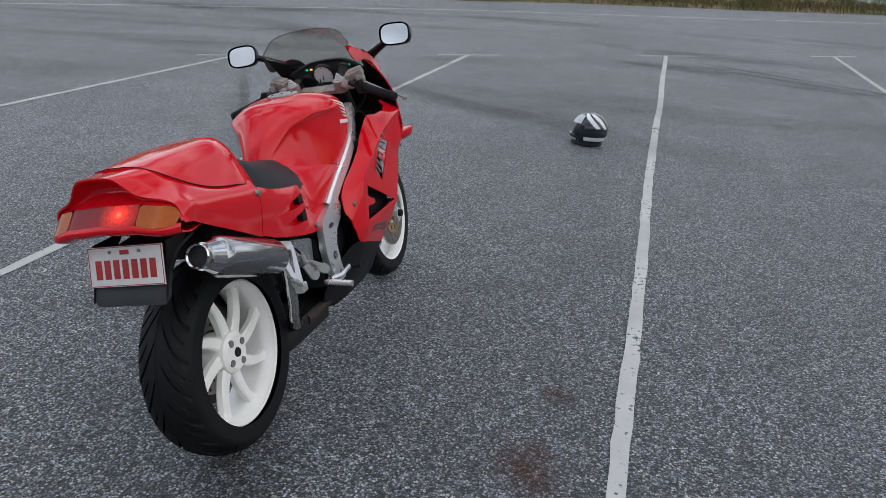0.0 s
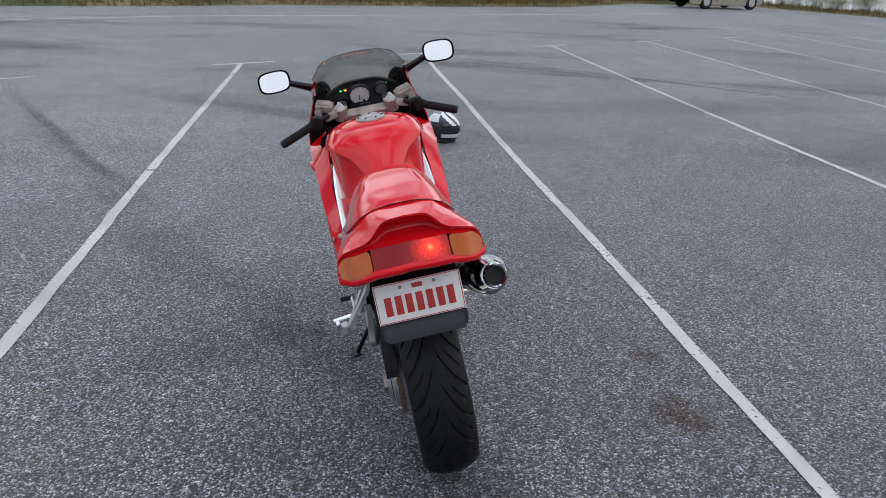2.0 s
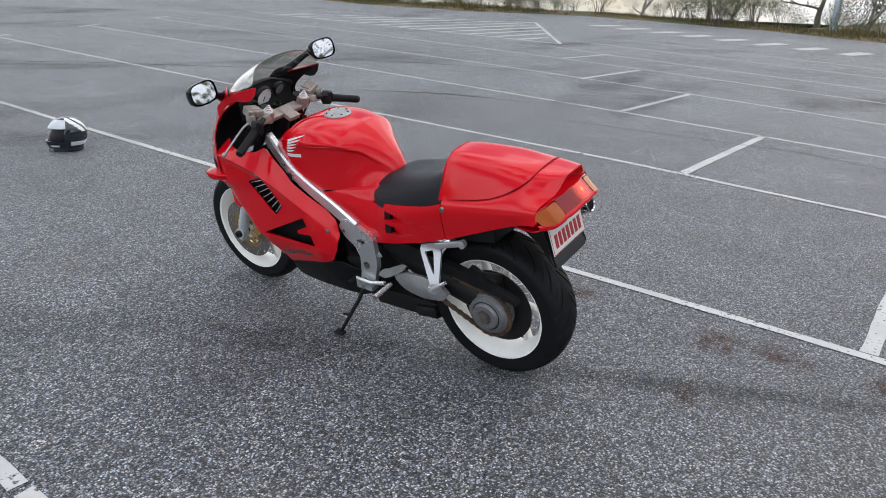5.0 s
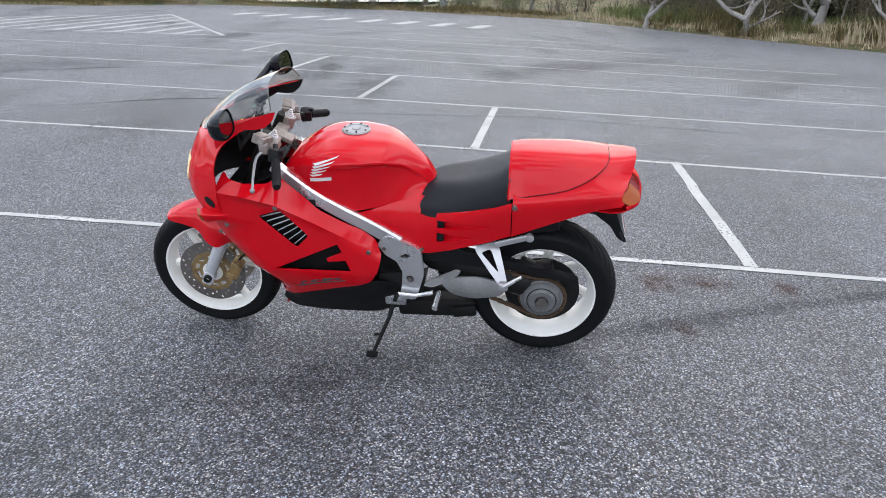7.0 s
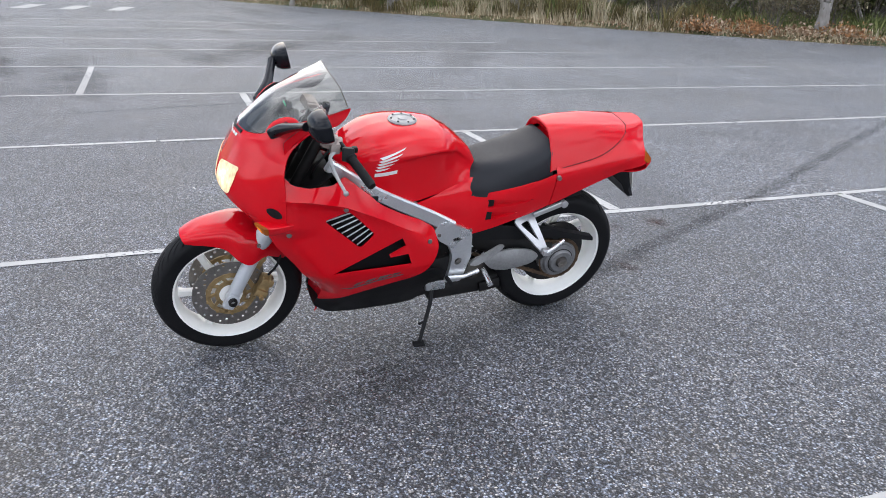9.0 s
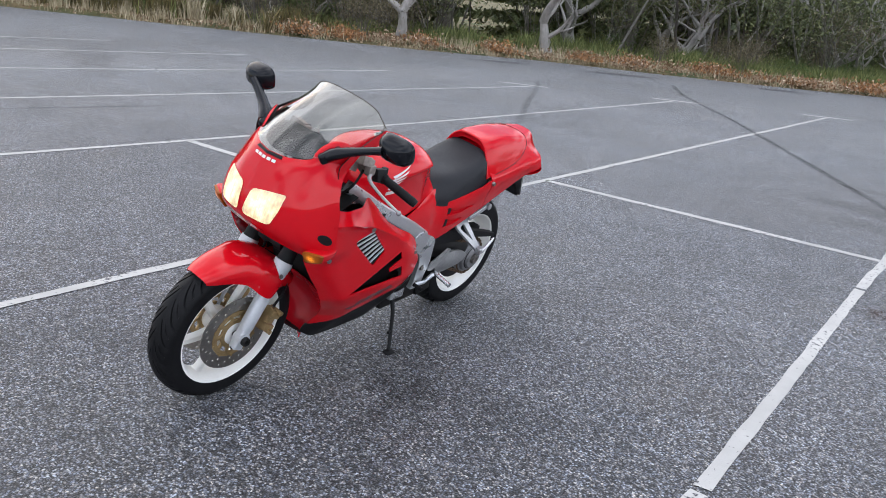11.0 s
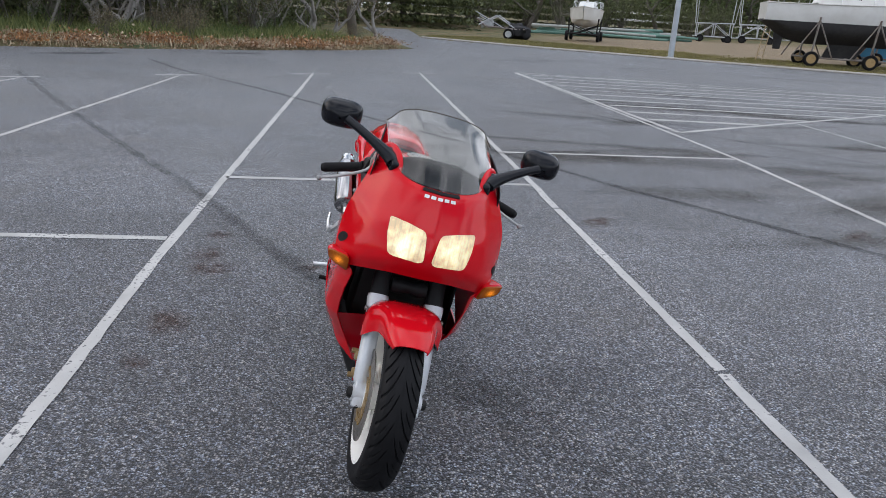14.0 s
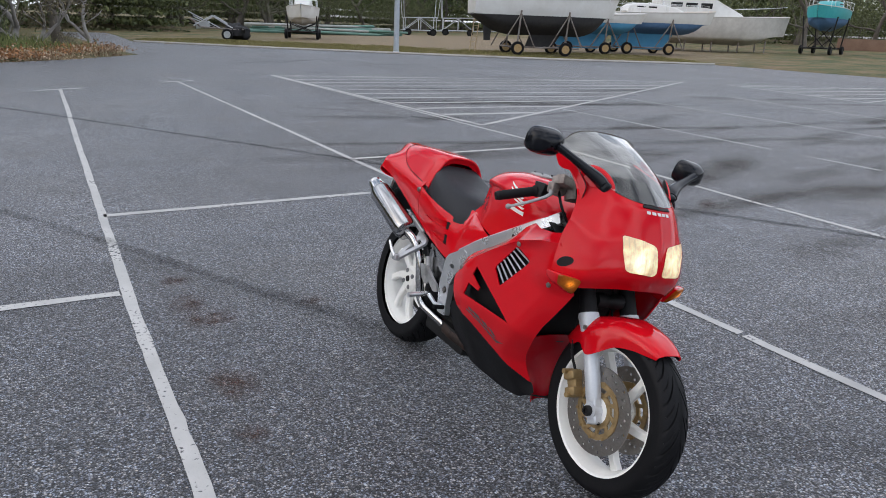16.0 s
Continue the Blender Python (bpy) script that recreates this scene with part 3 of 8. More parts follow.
# short bars across the ends of the lines
for x, y in ((-5.43, 9.3), (-2.72, 11.32), (0.12, 13.28), (2.97, 15.27), (5.76, 17.0), (8.85, 18.9)):
    stripe([(x - 0.42, y - 0.29), (x + 0.42, y + 0.29)], 0.075)
for x, y in ((-2.72, -14.2), (-0.16, -12.2), (2.30, -10.32), (4.72, -8.38)):
    stripe([(x + 0.42, y + 0.26), (x - 0.42, y - 0.26)], 0.13)
stripe([(-30, 3.0), (-12.7, 12.9), (-5.2, 19.5), (6.2, 25.8), (11.5, 29.2)], 0.14, LINEF, label="faded white edge line along the driving lane")


def hatch(a, b, c, step=1.0, width=0.28):
    """Painted island: its three sides and bars across it along x."""
    for p, q in ((a, b), (b, c), (c, a)):
        stripe([p, q], 0.10, label="white painted border of a hatched island")
    ys = sorted((a[1], b[1], c[1]))
    y = ys[0] + step * 0.6
    while y < ys[2] - 0.3:
        xs = []
        for p, q in ((a, b), (b, c), (c, a)):
            if (p[1] - y) * (q[1] - y) < 0:
                xs.append(p[0] + (q[0] - p[0]) * (y - p[1]) / (q[1] - p[1]))
        if len(xs) == 2 and abs(xs[0] - xs[1]) > 0.8:
            lo, hi = sorted(xs)
            stripe([(lo + 0.1, y), (hi - 0.1, y)], width * rng.uniform(0.75, 1.0), LINEF, label="white painted hatching bar on asphalt")
        y += step


hatch((-5.65, -16.4), (-5.95, -5.55), (-19.2, -14.4), 0.98, 0.19)
hatch((13.1, 20.5), (13.9, 9.75), (21.4, 14.9), 0.76, 0.24)
hatch((-19.9, -13.2), (-18.8, -7.6), (-29, -10.5), 1.0, 0.22)
for k in range(8):
    x, y = 20.0 + 0.35 * k, 4.4 + 1.25 * k
    stripe([(x, y), (x + 1.75, y - 0.33)], 0.45, label="white crossing bar painted on asphalt")


def splotch(x, y, rx, ry, turn, material, label, z=0.003, name="stain"):
    """A ragged patch on the ground that fades out to its rim."""
    bm = bmesh.new()
    rings, segs = 5, 28
    c, s = math.cos(radians(turn)), math.sin(radians(turn))
    mid = bm.verts.new((x, y, z))
    rr = [1 + 0.35 * noise.noise((math.cos(2 * math.pi * k / segs) * 1.4 + x * 3, math.sin(2 * math.pi * k / segs) * 1.4 + y * 3, 1.0)) for k in range(segs)]
    prev, fades = None, [1.0]
    for r in range(1, rings + 1):
        f = r / rings
        ring = []
        for k in range(segs):
            a = 2 * math.pi * k / segs
            u, v = rx * f * rr[k] * math.cos(a), ry * f * rr[k] * math.sin(a)
            ring.append(bm.verts.new((x + u * c - v * s, y + u * s + v * c, z)))
            fades.append(1 - f)
        for k in range(segs):
            bm.faces.new((mid, ring[k], ring[(k + 1) % segs]) if prev is None else (prev[k], ring[k], ring[(k + 1) % segs], prev[(k + 1) % segs]))
        prev = ring
    ob = one(name, bm, material, label, "stain", kind="structure")
    at = ob.data.attributes.new("fade", "FLOAT", "POINT")
    for i, v in enumerate(fades):
        at.data[i].value = min(1.0, 1.6 * v)


for x, y, rx, ry, tn in ((-0.22, 1.98, 0.11, 0.17, 20), (-0.27, 1.20, 0.16, 0.11, 0), (-0.21, 0.52, 0.10, 0.08, 0), (-0.83, 1.14, 0.09, 0.05, 30), (-0.18, 2.42, 0.07, 0.07, 0), (-0.2, 0.95, 0.1, 0.16, 0), (-3.0, -0.15, 0.22, 0.12, 40), (-5.1, 0.0, 0.2, 0.09, 30)):
    splotch(x, y, rx * 1.1, ry * 1.1, tn, STAIN, "brown oily stain soaked into the asphalt")
# dark patches: mostly along the tyre band and beside the motorcycle; damp by the verge
for x, y, rx, ry, tn in ((-1.65, 2.75, 0.85, 0.22, -60), (-1.95, 2.6, 0.55, 0.25, 20), (-3.9, 6.65, 1.2, 0.16, -61), (-2.95, 4.95, 1.0, 0.20, -60), (-2.25, 3.65, 0.8, 0.24, -59), (-0.85, 1.38, 0.9, 0.16, -62), (-0.1, 0.0, 0.9, 0.14, -64), (1.6, 11.6, 1.6, 0.18, -35), (-7.0, -9.0, 1.5, 0.3, 0), (5.5, -14.5, 1.6, 0.45, 50), (2.2, -17.8, 1.3, 0.4, 45), (8.0, -12.5, 1.2, 0.4, 55)):
    splotch(x, y, rx, ry, tn, DAMPD if y < -12 else DARKPATCH, "dark patch in the asphalt", 0.002, "asphalt_patch")
WORN = patchy("brown_worn_patch", (0.055, 0.046, 0.034), 0.62, 1.6, soft=0.26)
wr = random.Random(21)
# worn brown streaks; laid thickly, they also paint in the dimmer light here
for i in range(54):
    x, y = wr.uniform(-26, -3.4), wr.uniform(-12, 3.2)
    splotch(x, y, wr.uniform(0.8, 3.2), wr.uniform(0.18, 0.62), wr.uniform(-14, 8), WORN, "brown worn streak that also dims the asphalt", 0.0015 + 0.00002 * i, "worn_patch")
for i in range(40):
    x, y = wr.uniform(-20, -3.6), wr.uniform(-7, 2.6)
    splotch(x, y, wr.uniform(0.7, 2.4), wr.uniform(0.12, 0.40), wr.uniform(8, 30), WORN, "brown worn streak that also dims the asphalt", 0.0026 + 0.00002 * i, "worn_patch")
WORNF = patchy("faint_worn_patch", (0.055, 0.049, 0.043), 0.32, 1.3, soft=0.26)
for i in range(76):
    x, y = (wr.uniform(-13, 8), wr.uniform(5.5, 23)) if i % 2 else (wr.uniform(6, 23), wr.uniform(-3, 22))
    splotch(x, y, wr.uniform(1.0, 3.6), wr.uniform(0.25, 0.8), wr.uniform(-35, 30), WORNF, "faint worn streak across the asphalt", 0.0036 + 0.00001 * i, "worn_patch")
for pts, w in (([(-5.5, -21.6), (-7.9, -23.7), (-9.6, -24.6), (-11.5, -25.2)], 0.17), ([(-7.6, -22.6), (-9.0, -24.2), (-10.3, -25.6)], 0.15), ([(3.9, -14.1), (2.7, -11.7), (0.6, -8.6), (-1.6, -5.0), (-2.7, -3.2), (-3.6, -1.5), (-4.7, 0.2), (-5.6, 1.6), (-7.2, 3.6)], 0.13),
               ([(5.2, -9.8), (4.3, -8.2), (3.15, -6.0), (2.06, -4.0), (1.5, -3.0), (0.76, -1.7), (0.11, -0.6), (-0.29, 0.2), (-0.58, 0.82), (-0.87, 1.32), (-1.2, 1.9)], 0.14),
               ([(-3.6, -8.6), (-5.05, -7.4), (-5.5, -6.4), (-8, -3)], 0.12),
               ([(-4.9, 8.5), (-4.73, 8.24), (-4.07, 7.1), (-3.2, 5.5), (-2.6, 4.6)], 0.14),
               ([(0.4, 12.8), (1.55, 11.95), (2.5, 11.3), (5, 9.0)], 0.11),
               ([(-9, -21), (-12, -22.5), (-15, -22), (-18, -20)], 0.16),
               ([(-1.9, 3.1), (-1.6, 2.7), (-1.4, 2.2)], 0.3),
               ([(6.3, 9.8), (6.61, 9.5), (7.23, 8.83), (7.6, 8.1), (7.9, 7.2)], 0.10),
               ([(3.8, 7.4), (4.18, 7.03), (4.64, 6.5), (4.9, 5.9), (5.1, 5.0)], 0.10),
               ([(4.2, 4.8), (4.7, 2.0), (4.3, -0.5)], 0.12)):
    stripe(pts, w, SKIDF if w in (0.14, 0.12, 0.3) else SKID, 0.012, 0.0055, "skid_mark", "dark curved tyre mark across the asphalt", fade=True)


# ---- the motorcycle ----
# built upright in its own axes: x forward, y to its left, z up, from the ground under the rear axle; then leaned on its stand
BIKE_AT = pose(-1.1005, 1.811, 0.003, 0, 0, 91.2) @ pose(0, 0, 0, -12.2)
bike = thing("motorcycle", "glossy red sport motorcycle with white wheels leaning on its side stand", "motorcycle", BIKE_AT)
REAR, FRONT = Vector((0.008, -0.004, 0.308)), Vector((1.447, -0.008, 0.292))


def tyre_bm(radius, half, rim_r, pitch=0.075, side=1, across=40):
    """Round-shouldered tyre; its mesh runs along the slanted grooves that are cut into the tread."""
    n = int(round(2 * math.pi * radius / pitch))
    marks = (0.0, 0.035, 0.12, 0.155, 0.36, 0.50, 0.535, 0.60, 0.635, 0.82)
    g = []
    for i in range(n * len(marks)):
        m = marks[i % len(marks)]
        a0 = 2 * math.pi * (i // len(marks) + m) / n
        row = []
        for j in range(across + 1):
            t = j / across * 2 - 1
            th = t * radians(112)
            y = half * math.sin(th) if abs(th) < math.pi / 2 else half * math.copysign(1, t) * (1 - 0.10 * (abs(th) - math.pi / 2))
            depth = radius - rim_r
            r = radius - depth * (0.50 * (1 - math.cos(min(abs(th), math.pi / 2))) + max(0, abs(th) - math.pi / 2) / radians(22) * 0.50)
            k = abs(y) / half if abs(th) < math.pi / 2 else 1.0
            a = a0 - side * pitch / radius * (1.9 * k * (1.25 - 0.5 * k) + (0.5 if y > 0 else 0.0))
            long_ = m in (0.035, 0.12) and 0.16 < k < 0.90
            short = m in (0.535, 0.60) and 0.42 < k < 0.80
            if long_ or short:
                r -= 0.007 if long_ else 0.005
            row.append((r * math.cos(a), y, r * math.sin(a)))
        g.append(row)
    g.append(g[0])
    bm = grid_mesh(g)
    bmesh.ops.remove_doubles(bm, verts=bm.verts, dist=1e-6)
    bmesh.ops.recalc_face_normals(bm, faces=bm.faces)
    return bm


def spoke_bm(r0, r1, w0, w1, thick, sweep, y0, y1, n=10):
    """One cast spoke, swept back along the turn, from hub to rim."""
    bm = bmesh.new()
    rings = []
    for i in range(n + 1):
        f = i / n
        r, w, a = r0 + (r1 - r0) * f, w0 + (w1 - w0) * f + 0.012 * max(0, f - 0.8) / 0.2, sweep * f ** 1.4
        y = y0 + (y1 - y0) * f
        c, s = math.cos(a), math.sin(a)
        h, t = w / 2, thick / 2
        sec = [(-h, -t * 0.6), (-h * 0.7, -t), (h * 0.7, -t), (h, -t * 0.6), (h, t * 0.6), (h * 0.7, t), (-h * 0.7, t), (-h, t * 0.6)]
        rings.append([bm.verts.new((r * c - q * s, y + d, r * s + q * c)) for q, d in sec])
    for p, q in zip(rings, rings[1:]):
        for k in range(8):
            bm.faces.new((p[k], p[(k + 1) % 8], q[(k + 1) % 8], q[k]))
    bm.faces.new(rings[0]), bm.faces.new(rings[-1][::-1])
    bmesh.ops.recalc_face_normals(bm, faces=bm.faces)
    return bm


def rim_bm(r_lip, half, r_well, far=None):
    """Cast rim; far is the half width on its other side."""
    far = half if far is None else far
    side = lambda h, k: [(r_lip, k * h), (r_lip - 0.004, k * (h + 0.003)), (r_lip - 0.012, k * h), (r_lip - 0.016, k * (h - 0.012)), (r_well + 0.004, k * (h - 0.028)), (r_well, k * (h - 0.045))]
    prof = side(half, 1) + side(far, -1)[::-1] + [(r_lip - 0.002, -far + 0.02), (r_well + 0.012, 0), (r_lip - 0.002, half - 0.02)]
    return lathe(prof, 96, closed=True)


def disc_bm(r0, r1, y, thick=0.0045, holes=36):
    """Drilled brake disc."""
    circ = [(r1 * math.cos(2 * math.pi * k / 96), r1 * math.sin(2 * math.pi * k / 96)) for k in range(96)]
    hs = [[(r0 * math.cos(2 * math.pi * k / 64), r0 * math.sin(2 * math.pi * k / 64)) for k in range(64)]]
    for i in range(holes):
        a = 2 * math.pi * i / holes
        rr = r0 + (r1 - r0) * (0.28, 0.52, 0.76)[i % 3]
        hs.append([(rr * math.cos(a) + 0.0052 * math.cos(2 * math.pi * k / 8), rr * math.sin(a) + 0.0052 * math.sin(2 * math.pi * k / 8)) for k in range(8)])
    bm = sheet(circ, lambda a, b: (a, y, b), 0.012, hs)
    r = bmesh.ops.extrude_face_region(bm, geom=bm.faces[:])
    for v in r["geom"]:
        if isinstance(v, bmesh.types.BMVert):
            v.co.y += thick
    bmesh.ops.recalc_face_normals(bm, faces=bm.faces)
    return bm


def carrier_bm(r0, r1, y, arms=10):
    """Gold disc centre with radial arms."""
    bm = lathe([(r0, y - 0.004), (r0 + 0.016, y - 0.004), (r0 + 0.016, y + 0.004), (r0, y + 0.004)], 48, closed=True)
    lathe([(r1 - 0.016, y - 0.004), (r1 + 0.002, y - 0.004), (r1 + 0.002, y + 0.004), (r1 - 0.016, y + 0.004)], 60, bm, closed=True)
    for k in range(arms):
        a = 2 * math.pi * k / arms
        rm = (r0 + r1) / 2
        block((r1 - r0, 0.008, 0.013), (rm * math.cos(a), y, rm * math.sin(a)), (0, -math.degrees(a) + 22, 0), 0.002, bm)
    for k in range(arms):
        a = 2 * math.pi * (k + 0.5) / arms
        lathe([(0.006, y - 0.007), (0.006, y + 0.007)], 10, bm, (r1 * math.cos(a), 0, r1 * math.sin(a)))
    return bm


# front wheel
fw = part("front_wheel", rim_bm(0.222, 0.054, 0.194), WHITE, bike, "white painted cast front wheel", at=pose(*FRONT))
part("tyre", tyre_bm(0.292, 0.060, 0.218, pitch=0.085), RUBBER, fw, "black sport tyre with slanted grooves", angle=50)
for k in range(6):
    sp = spoke_bm(0.035, 0.200, 0.036, 0.026, 0.030, 0.16, 0, 0)
    part("spoke", sp, WHITE, fw, at=pose(0, 0, 0, 0, 60 * k + 12, 0))
part("hub", lathe([(0.018, -0.07), (0.045, -0.07), (0.05, -0.05), (0.042, -0.03), (0.04, 0.03), (0.05, 0.05), (0.045, 0.07), (0.018, 0.07)], 40), WHITE, fw)
for s in (-1, 1):
    dd = part("brake_disc", disc_bm(0.098, 0.148, s * 0.066 - 0.002), STEEL, fw, "drilled steel front brake disc")
    part("disc_carrier", carrier_bm(0.045, 0.094, s * 0.066), GOLD, fw, "gold anodised disc carrier")
part("axle", lathe([(0.010, -0.115), (0.014, -0.115), (0.014, 0.115), (0.010, 0.115)], 20), DARK, fw)
for s in (-1, 1):
    part("axle_end", lathe([(0.009, s * 0.112), (0.010, s * 0.130), (0.015, s * 0.131), (0.0175, s * 0.126), (0.0175, s * 0.105)], 20, at=(0, 0.008, 0)), DARK, fw, "dark hollow axle end")

# fork
for s in (-1, 1):
    y = s * 0.094
    leg = tube([(1.436, y, 0.322), (1.430, y, 0.335), (1.40, y, 0.40), (1.345, y, 0.51), (1.322, y, 0.556), (1.314, y, 0.572), (1.308, y, 0.584)], [0.022, 0.026, 0.027, 0.027, 0.034, 0.036, 0.034], 20)
    fk = part("fork_leg", leg, FORK, bike, "silver lower fork leg")
    part("dust_cover", tube([(1.313, y, 0.574), (1.305, y, 0.590), (1.225, y, 0.745)], [0.029, 0.030, 0.027], 18), BLACKPL, fk, "black fork gaiter")
    part("fork_tube", tube([(1.24, y, 0.71), (1.10, y, 0.985)], 0.0205, 16), DARK, fk)
    lug = block((0.044, 0.034, 0.088), (1.449, y, 0.292), (0, -24, 0), 0.010, segs=3)
    lathe([(0.018, s * -0.018), (0.026, s * -0.018), (0.027, s * 0.020), (0.018, s * 0.021)], 24, lug, (FRONT.x, y, FRONT.z))
    part("axle_clamp", lug, FORK, fk, "silver cast axle lug")
    part("pinch_bolt", lathe([(0.002, 0.012), (0.006, 0.012), (0.007, 0.0)], 12, axis="x", at=(1.472, y, 0.262)), DARK, fk)
    cal = block((0.095, 0.040, 0.046), (1.325, s * 0.085, 0.335), (0, 62, 0), 0.010)
    block((0.030, 0.056, 0.050), (1.338, s * 0.090, 0.312), (0, 62, 0), 0.008, cal)
    block((0.030, 0.056, 0.050), (1.313, s * 0.090, 0.360), (0, 62, 0), 0.008, cal)
    lathe([(0.009, -0.03), (0.009, 0.03)], 10, cal, (1.30, s * 0.1, 0.37))
    lathe([(0.009, -0.03), (0.009, 0.03)], 10, cal, (1.34, s * 0.1, 0.30))
    part("brake_caliper", cal, GOLD, bike, "gold front brake caliper")
    part("brake_hose", tube([(1.305, s * 0.085, 0.38), (1.262, s * 0.082, 0.44), (1.245, s * 0.075, 0.58), (1.2, s * 0.06, 0.75)], 0.005, 8, 14), BLACKPL, bike)
part("horn", lathe([(0.012, -0.062), (0.026, -0.060), (0.030, -0.030), (0.022, -0.012), (0.022, 0.012), (0.030, 0.030), (0.026, 0.060), (0.012, 0.062)], 20, at=(1.285, 0.0, 0.625)), BLACKPL, bike, "black horn behind the mudguard")
part("fork_brace", block((0.03, 0.17, 0.045), (1.225, 0, 0.69), (0, 25, 0), 0.006), BLACKPL, bike)

# front mudguard, round the wheel
rows = []
for ang, drop, hw in ((57, 0.018, 0.052), (63, 0.034, 0.066), (72, 0.052, 0.078), (86, 0.078, 0.094), (98, 0.112, 0.122), (113, 0.122, 0.126), (125, 0.076, 0.106), (143, 0.052, 0.072)):
    a = radians(ang)
    row = []
    for t, k in ((0, 0), (0.45, 0), (0.80, 0.10), (1.0, 0.42), (1.02, 1.0)):
        r = 0.317 - drop * k - 0.010 * t * t
        row.append((FRONT.x + r * math.cos(a), hw * t, FRONT.z + r * math.sin(a)))
    rows.append(row)
part("front_mudguard", grid_mesh(loft(rows, 40, 14)), RED, bike, "red gloss front mudguard", solid=0.004, inner=BLACKPL, angle=60)
for s in (-1, 1):
    part("bolt", lathe([(0.008, 0), (0.008, s * 0.006)], 12, at=(1.345, s * 0.126, 0.545)), STEEL, bike)

# rear wheel, held from its left side
rw = part("rear_wheel", rim_bm(0.226, 0.078, 0.192, 0.064), WHITE, bike, "white painted cast rear wheel with eight swept spokes", at=pose(*REAR))
part("tyre", tyre_bm(0.308, 0.086, 0.222, pitch=0.10, side=-1), RUBBER, rw, "wide black rear tyre with slanted grooves", angle=50)
for k in range(8):
    part("spoke", spoke_bm(0.050, 0.198, 0.042, 0.028, 0.030, 0.26, -0.022, -0.024), WHITE, rw, at=pose(0, 0, 0, 0, 45 * k, 0))
part("hub", lathe([(0.02, -0.055), (0.050, -0.055), (0.064, -0.045), (0.068, -0.02), (0.06, 0.06), (0.03, 0.06)], 48), WHITE, rw)
for k in range(4):
    a = math.pi / 2 * k + 0.5
    part("wheel_nut", lathe([(0.004, -0.058), (0.011, -0.058), (0.012, -0.05), (0.012, -0.04)], 14, at=(0.042 * math.cos(a), 0, 0.042 * math.sin(a))), HUBM, rw)
part("centre_cap", lathe([(0.004, -0.060), (0.014, -0.060), (0.016, -0.05)], 18), DARK, rw)
# dark disc added behind the spokes so that the gaps between them look dark
part("disc_backing", lathe([(0.05, 0.040), (0.156, 0.040), (0.156, 0.046), (0.05, 0.046)], 40, closed=True), DARK, rw)
part("brake_disc", disc_bm(0.07, 0.128, 0.034, holes=30), STEEL, rw, "drilled steel rear brake disc")
part("brake_caliper", block((0.12, 0.05, 0.06), (0.02, 0.075, 0.125), (0, 10, 0), 0.01), DARK, rw)
part("brake_caliper_bracket", block((0.10, 0.05, 0.05), (0.055, 0.085, 0.135), (0, -25, 0), 0.012), DARK, rw)
hubc = lathe([(0.024, 0.128), (0.029, 0.139), (0.050, 0.140), (0.055, 0.136), (0.058, 0.128), (0.074, 0.124), (0.078, 0.118), (0.081, 0.112), (0.088, 0.110), (0.090, 0.096), (0.09, 0.06)], 56)
part("hub_carrier", hubc, HUBM, rw, "grey round alloy hub carrier with stepped rings")
part("hub_ring", lathe([(0.056, 0.127), (0.059, 0.1295), (0.062, 0.127)], 48), DARK, rw)
part("sprocket", lathe([(0.080, 0.100), (0.094, 0.100), (0.096, 0.104), (0.080, 0.107)], 44, closed=True), RUST, rw)
part("axle_nut", lathe([(0.010, 0.146), (0.012, 0.152), (0.025, 0.152), (0.027, 0.13)], 6), STEEL, rw)
ch = []
for k in range(31):
    a = radians(-100 + 200 * k / 30)
    ch.append((-0.097 * math.cos(a), 0.104, 0.097 * math.sin(a)))
ch = [(0.43, 0.104, 0.075)] + ch + [(0.43, 0.104, 0.155)]
chain_bm = bmesh.new()
cpts = np.array(ch)
seg = np.hypot(np.diff(cpts[:, 0]), np.diff(cpts[:, 2]))
cs = np.concatenate([[0], np.cumsum(seg)])
for i, t in enumerate(np.arange(0.008, cs[-1], 0.016)):
    x, z = np.interp(t, cs, cpts[:, 0]), np.interp(t, cs, cpts[:, 2])
    x2, z2 = np.interp(t + 0.004, cs, cpts[:, 0]), np.interp(t + 0.004, cs, cpts[:, 2])
    block((0.0175, 0.016 if i % 2 else 0.011, 0.013), (x, 0.104, z), (0, -math.degrees(math.atan2(z2 - z, x2 - x)), 0), 0.0, chain_bm)
part("drive_chain", chain_bm, RUST, rw, "brown oily drive chain")

# swing arm and what hangs on it
part("swing_arm", tube([(0.50, 0.07, 0.455), (0.40, 0.09, 0.44), (0.28, 0.10, 0.41), (0.14, 0.095, 0.37), (0.02, 0.085, 0.33)], [0.050, 0.050, 0.050, 0.050, 0.050], 16, 24, squash=(0.45, 1.0)), DARK, bike, "dark single-sided swing arm")
arm_out = [(0.425, 0.392), (0.36, 0.420), (0.27, 0.426), (0.19, 0.412), (0.152, 0.382), (0.18, 0.342), (0.29, 0.312), (0.37, 0.332)]
part("swing_arm_cover", sheet(rounded(arm_out), lambda a, b: (a, 0.168 - 4.0 * (b - 0.38) ** 2, b), 0.012), CAST, bike, "dull silver swing arm cover", solid=0.02)
cg = [(0.50, 0.555), (0.40, 0.545), (0.20, 0.505), (0.05, 0.475), (-0.13, 0.425), (-0.135, 0.405), (0.05, 0.44), (0.16, 0.455), (0.30, 0.46), (0.49, 0.475)]
part("chain_guard", sheet(cg, lambda a, b: (a, 0.132, b), 0.03), BLACKPL, bike, "black plastic chain guard", solid=0.035)
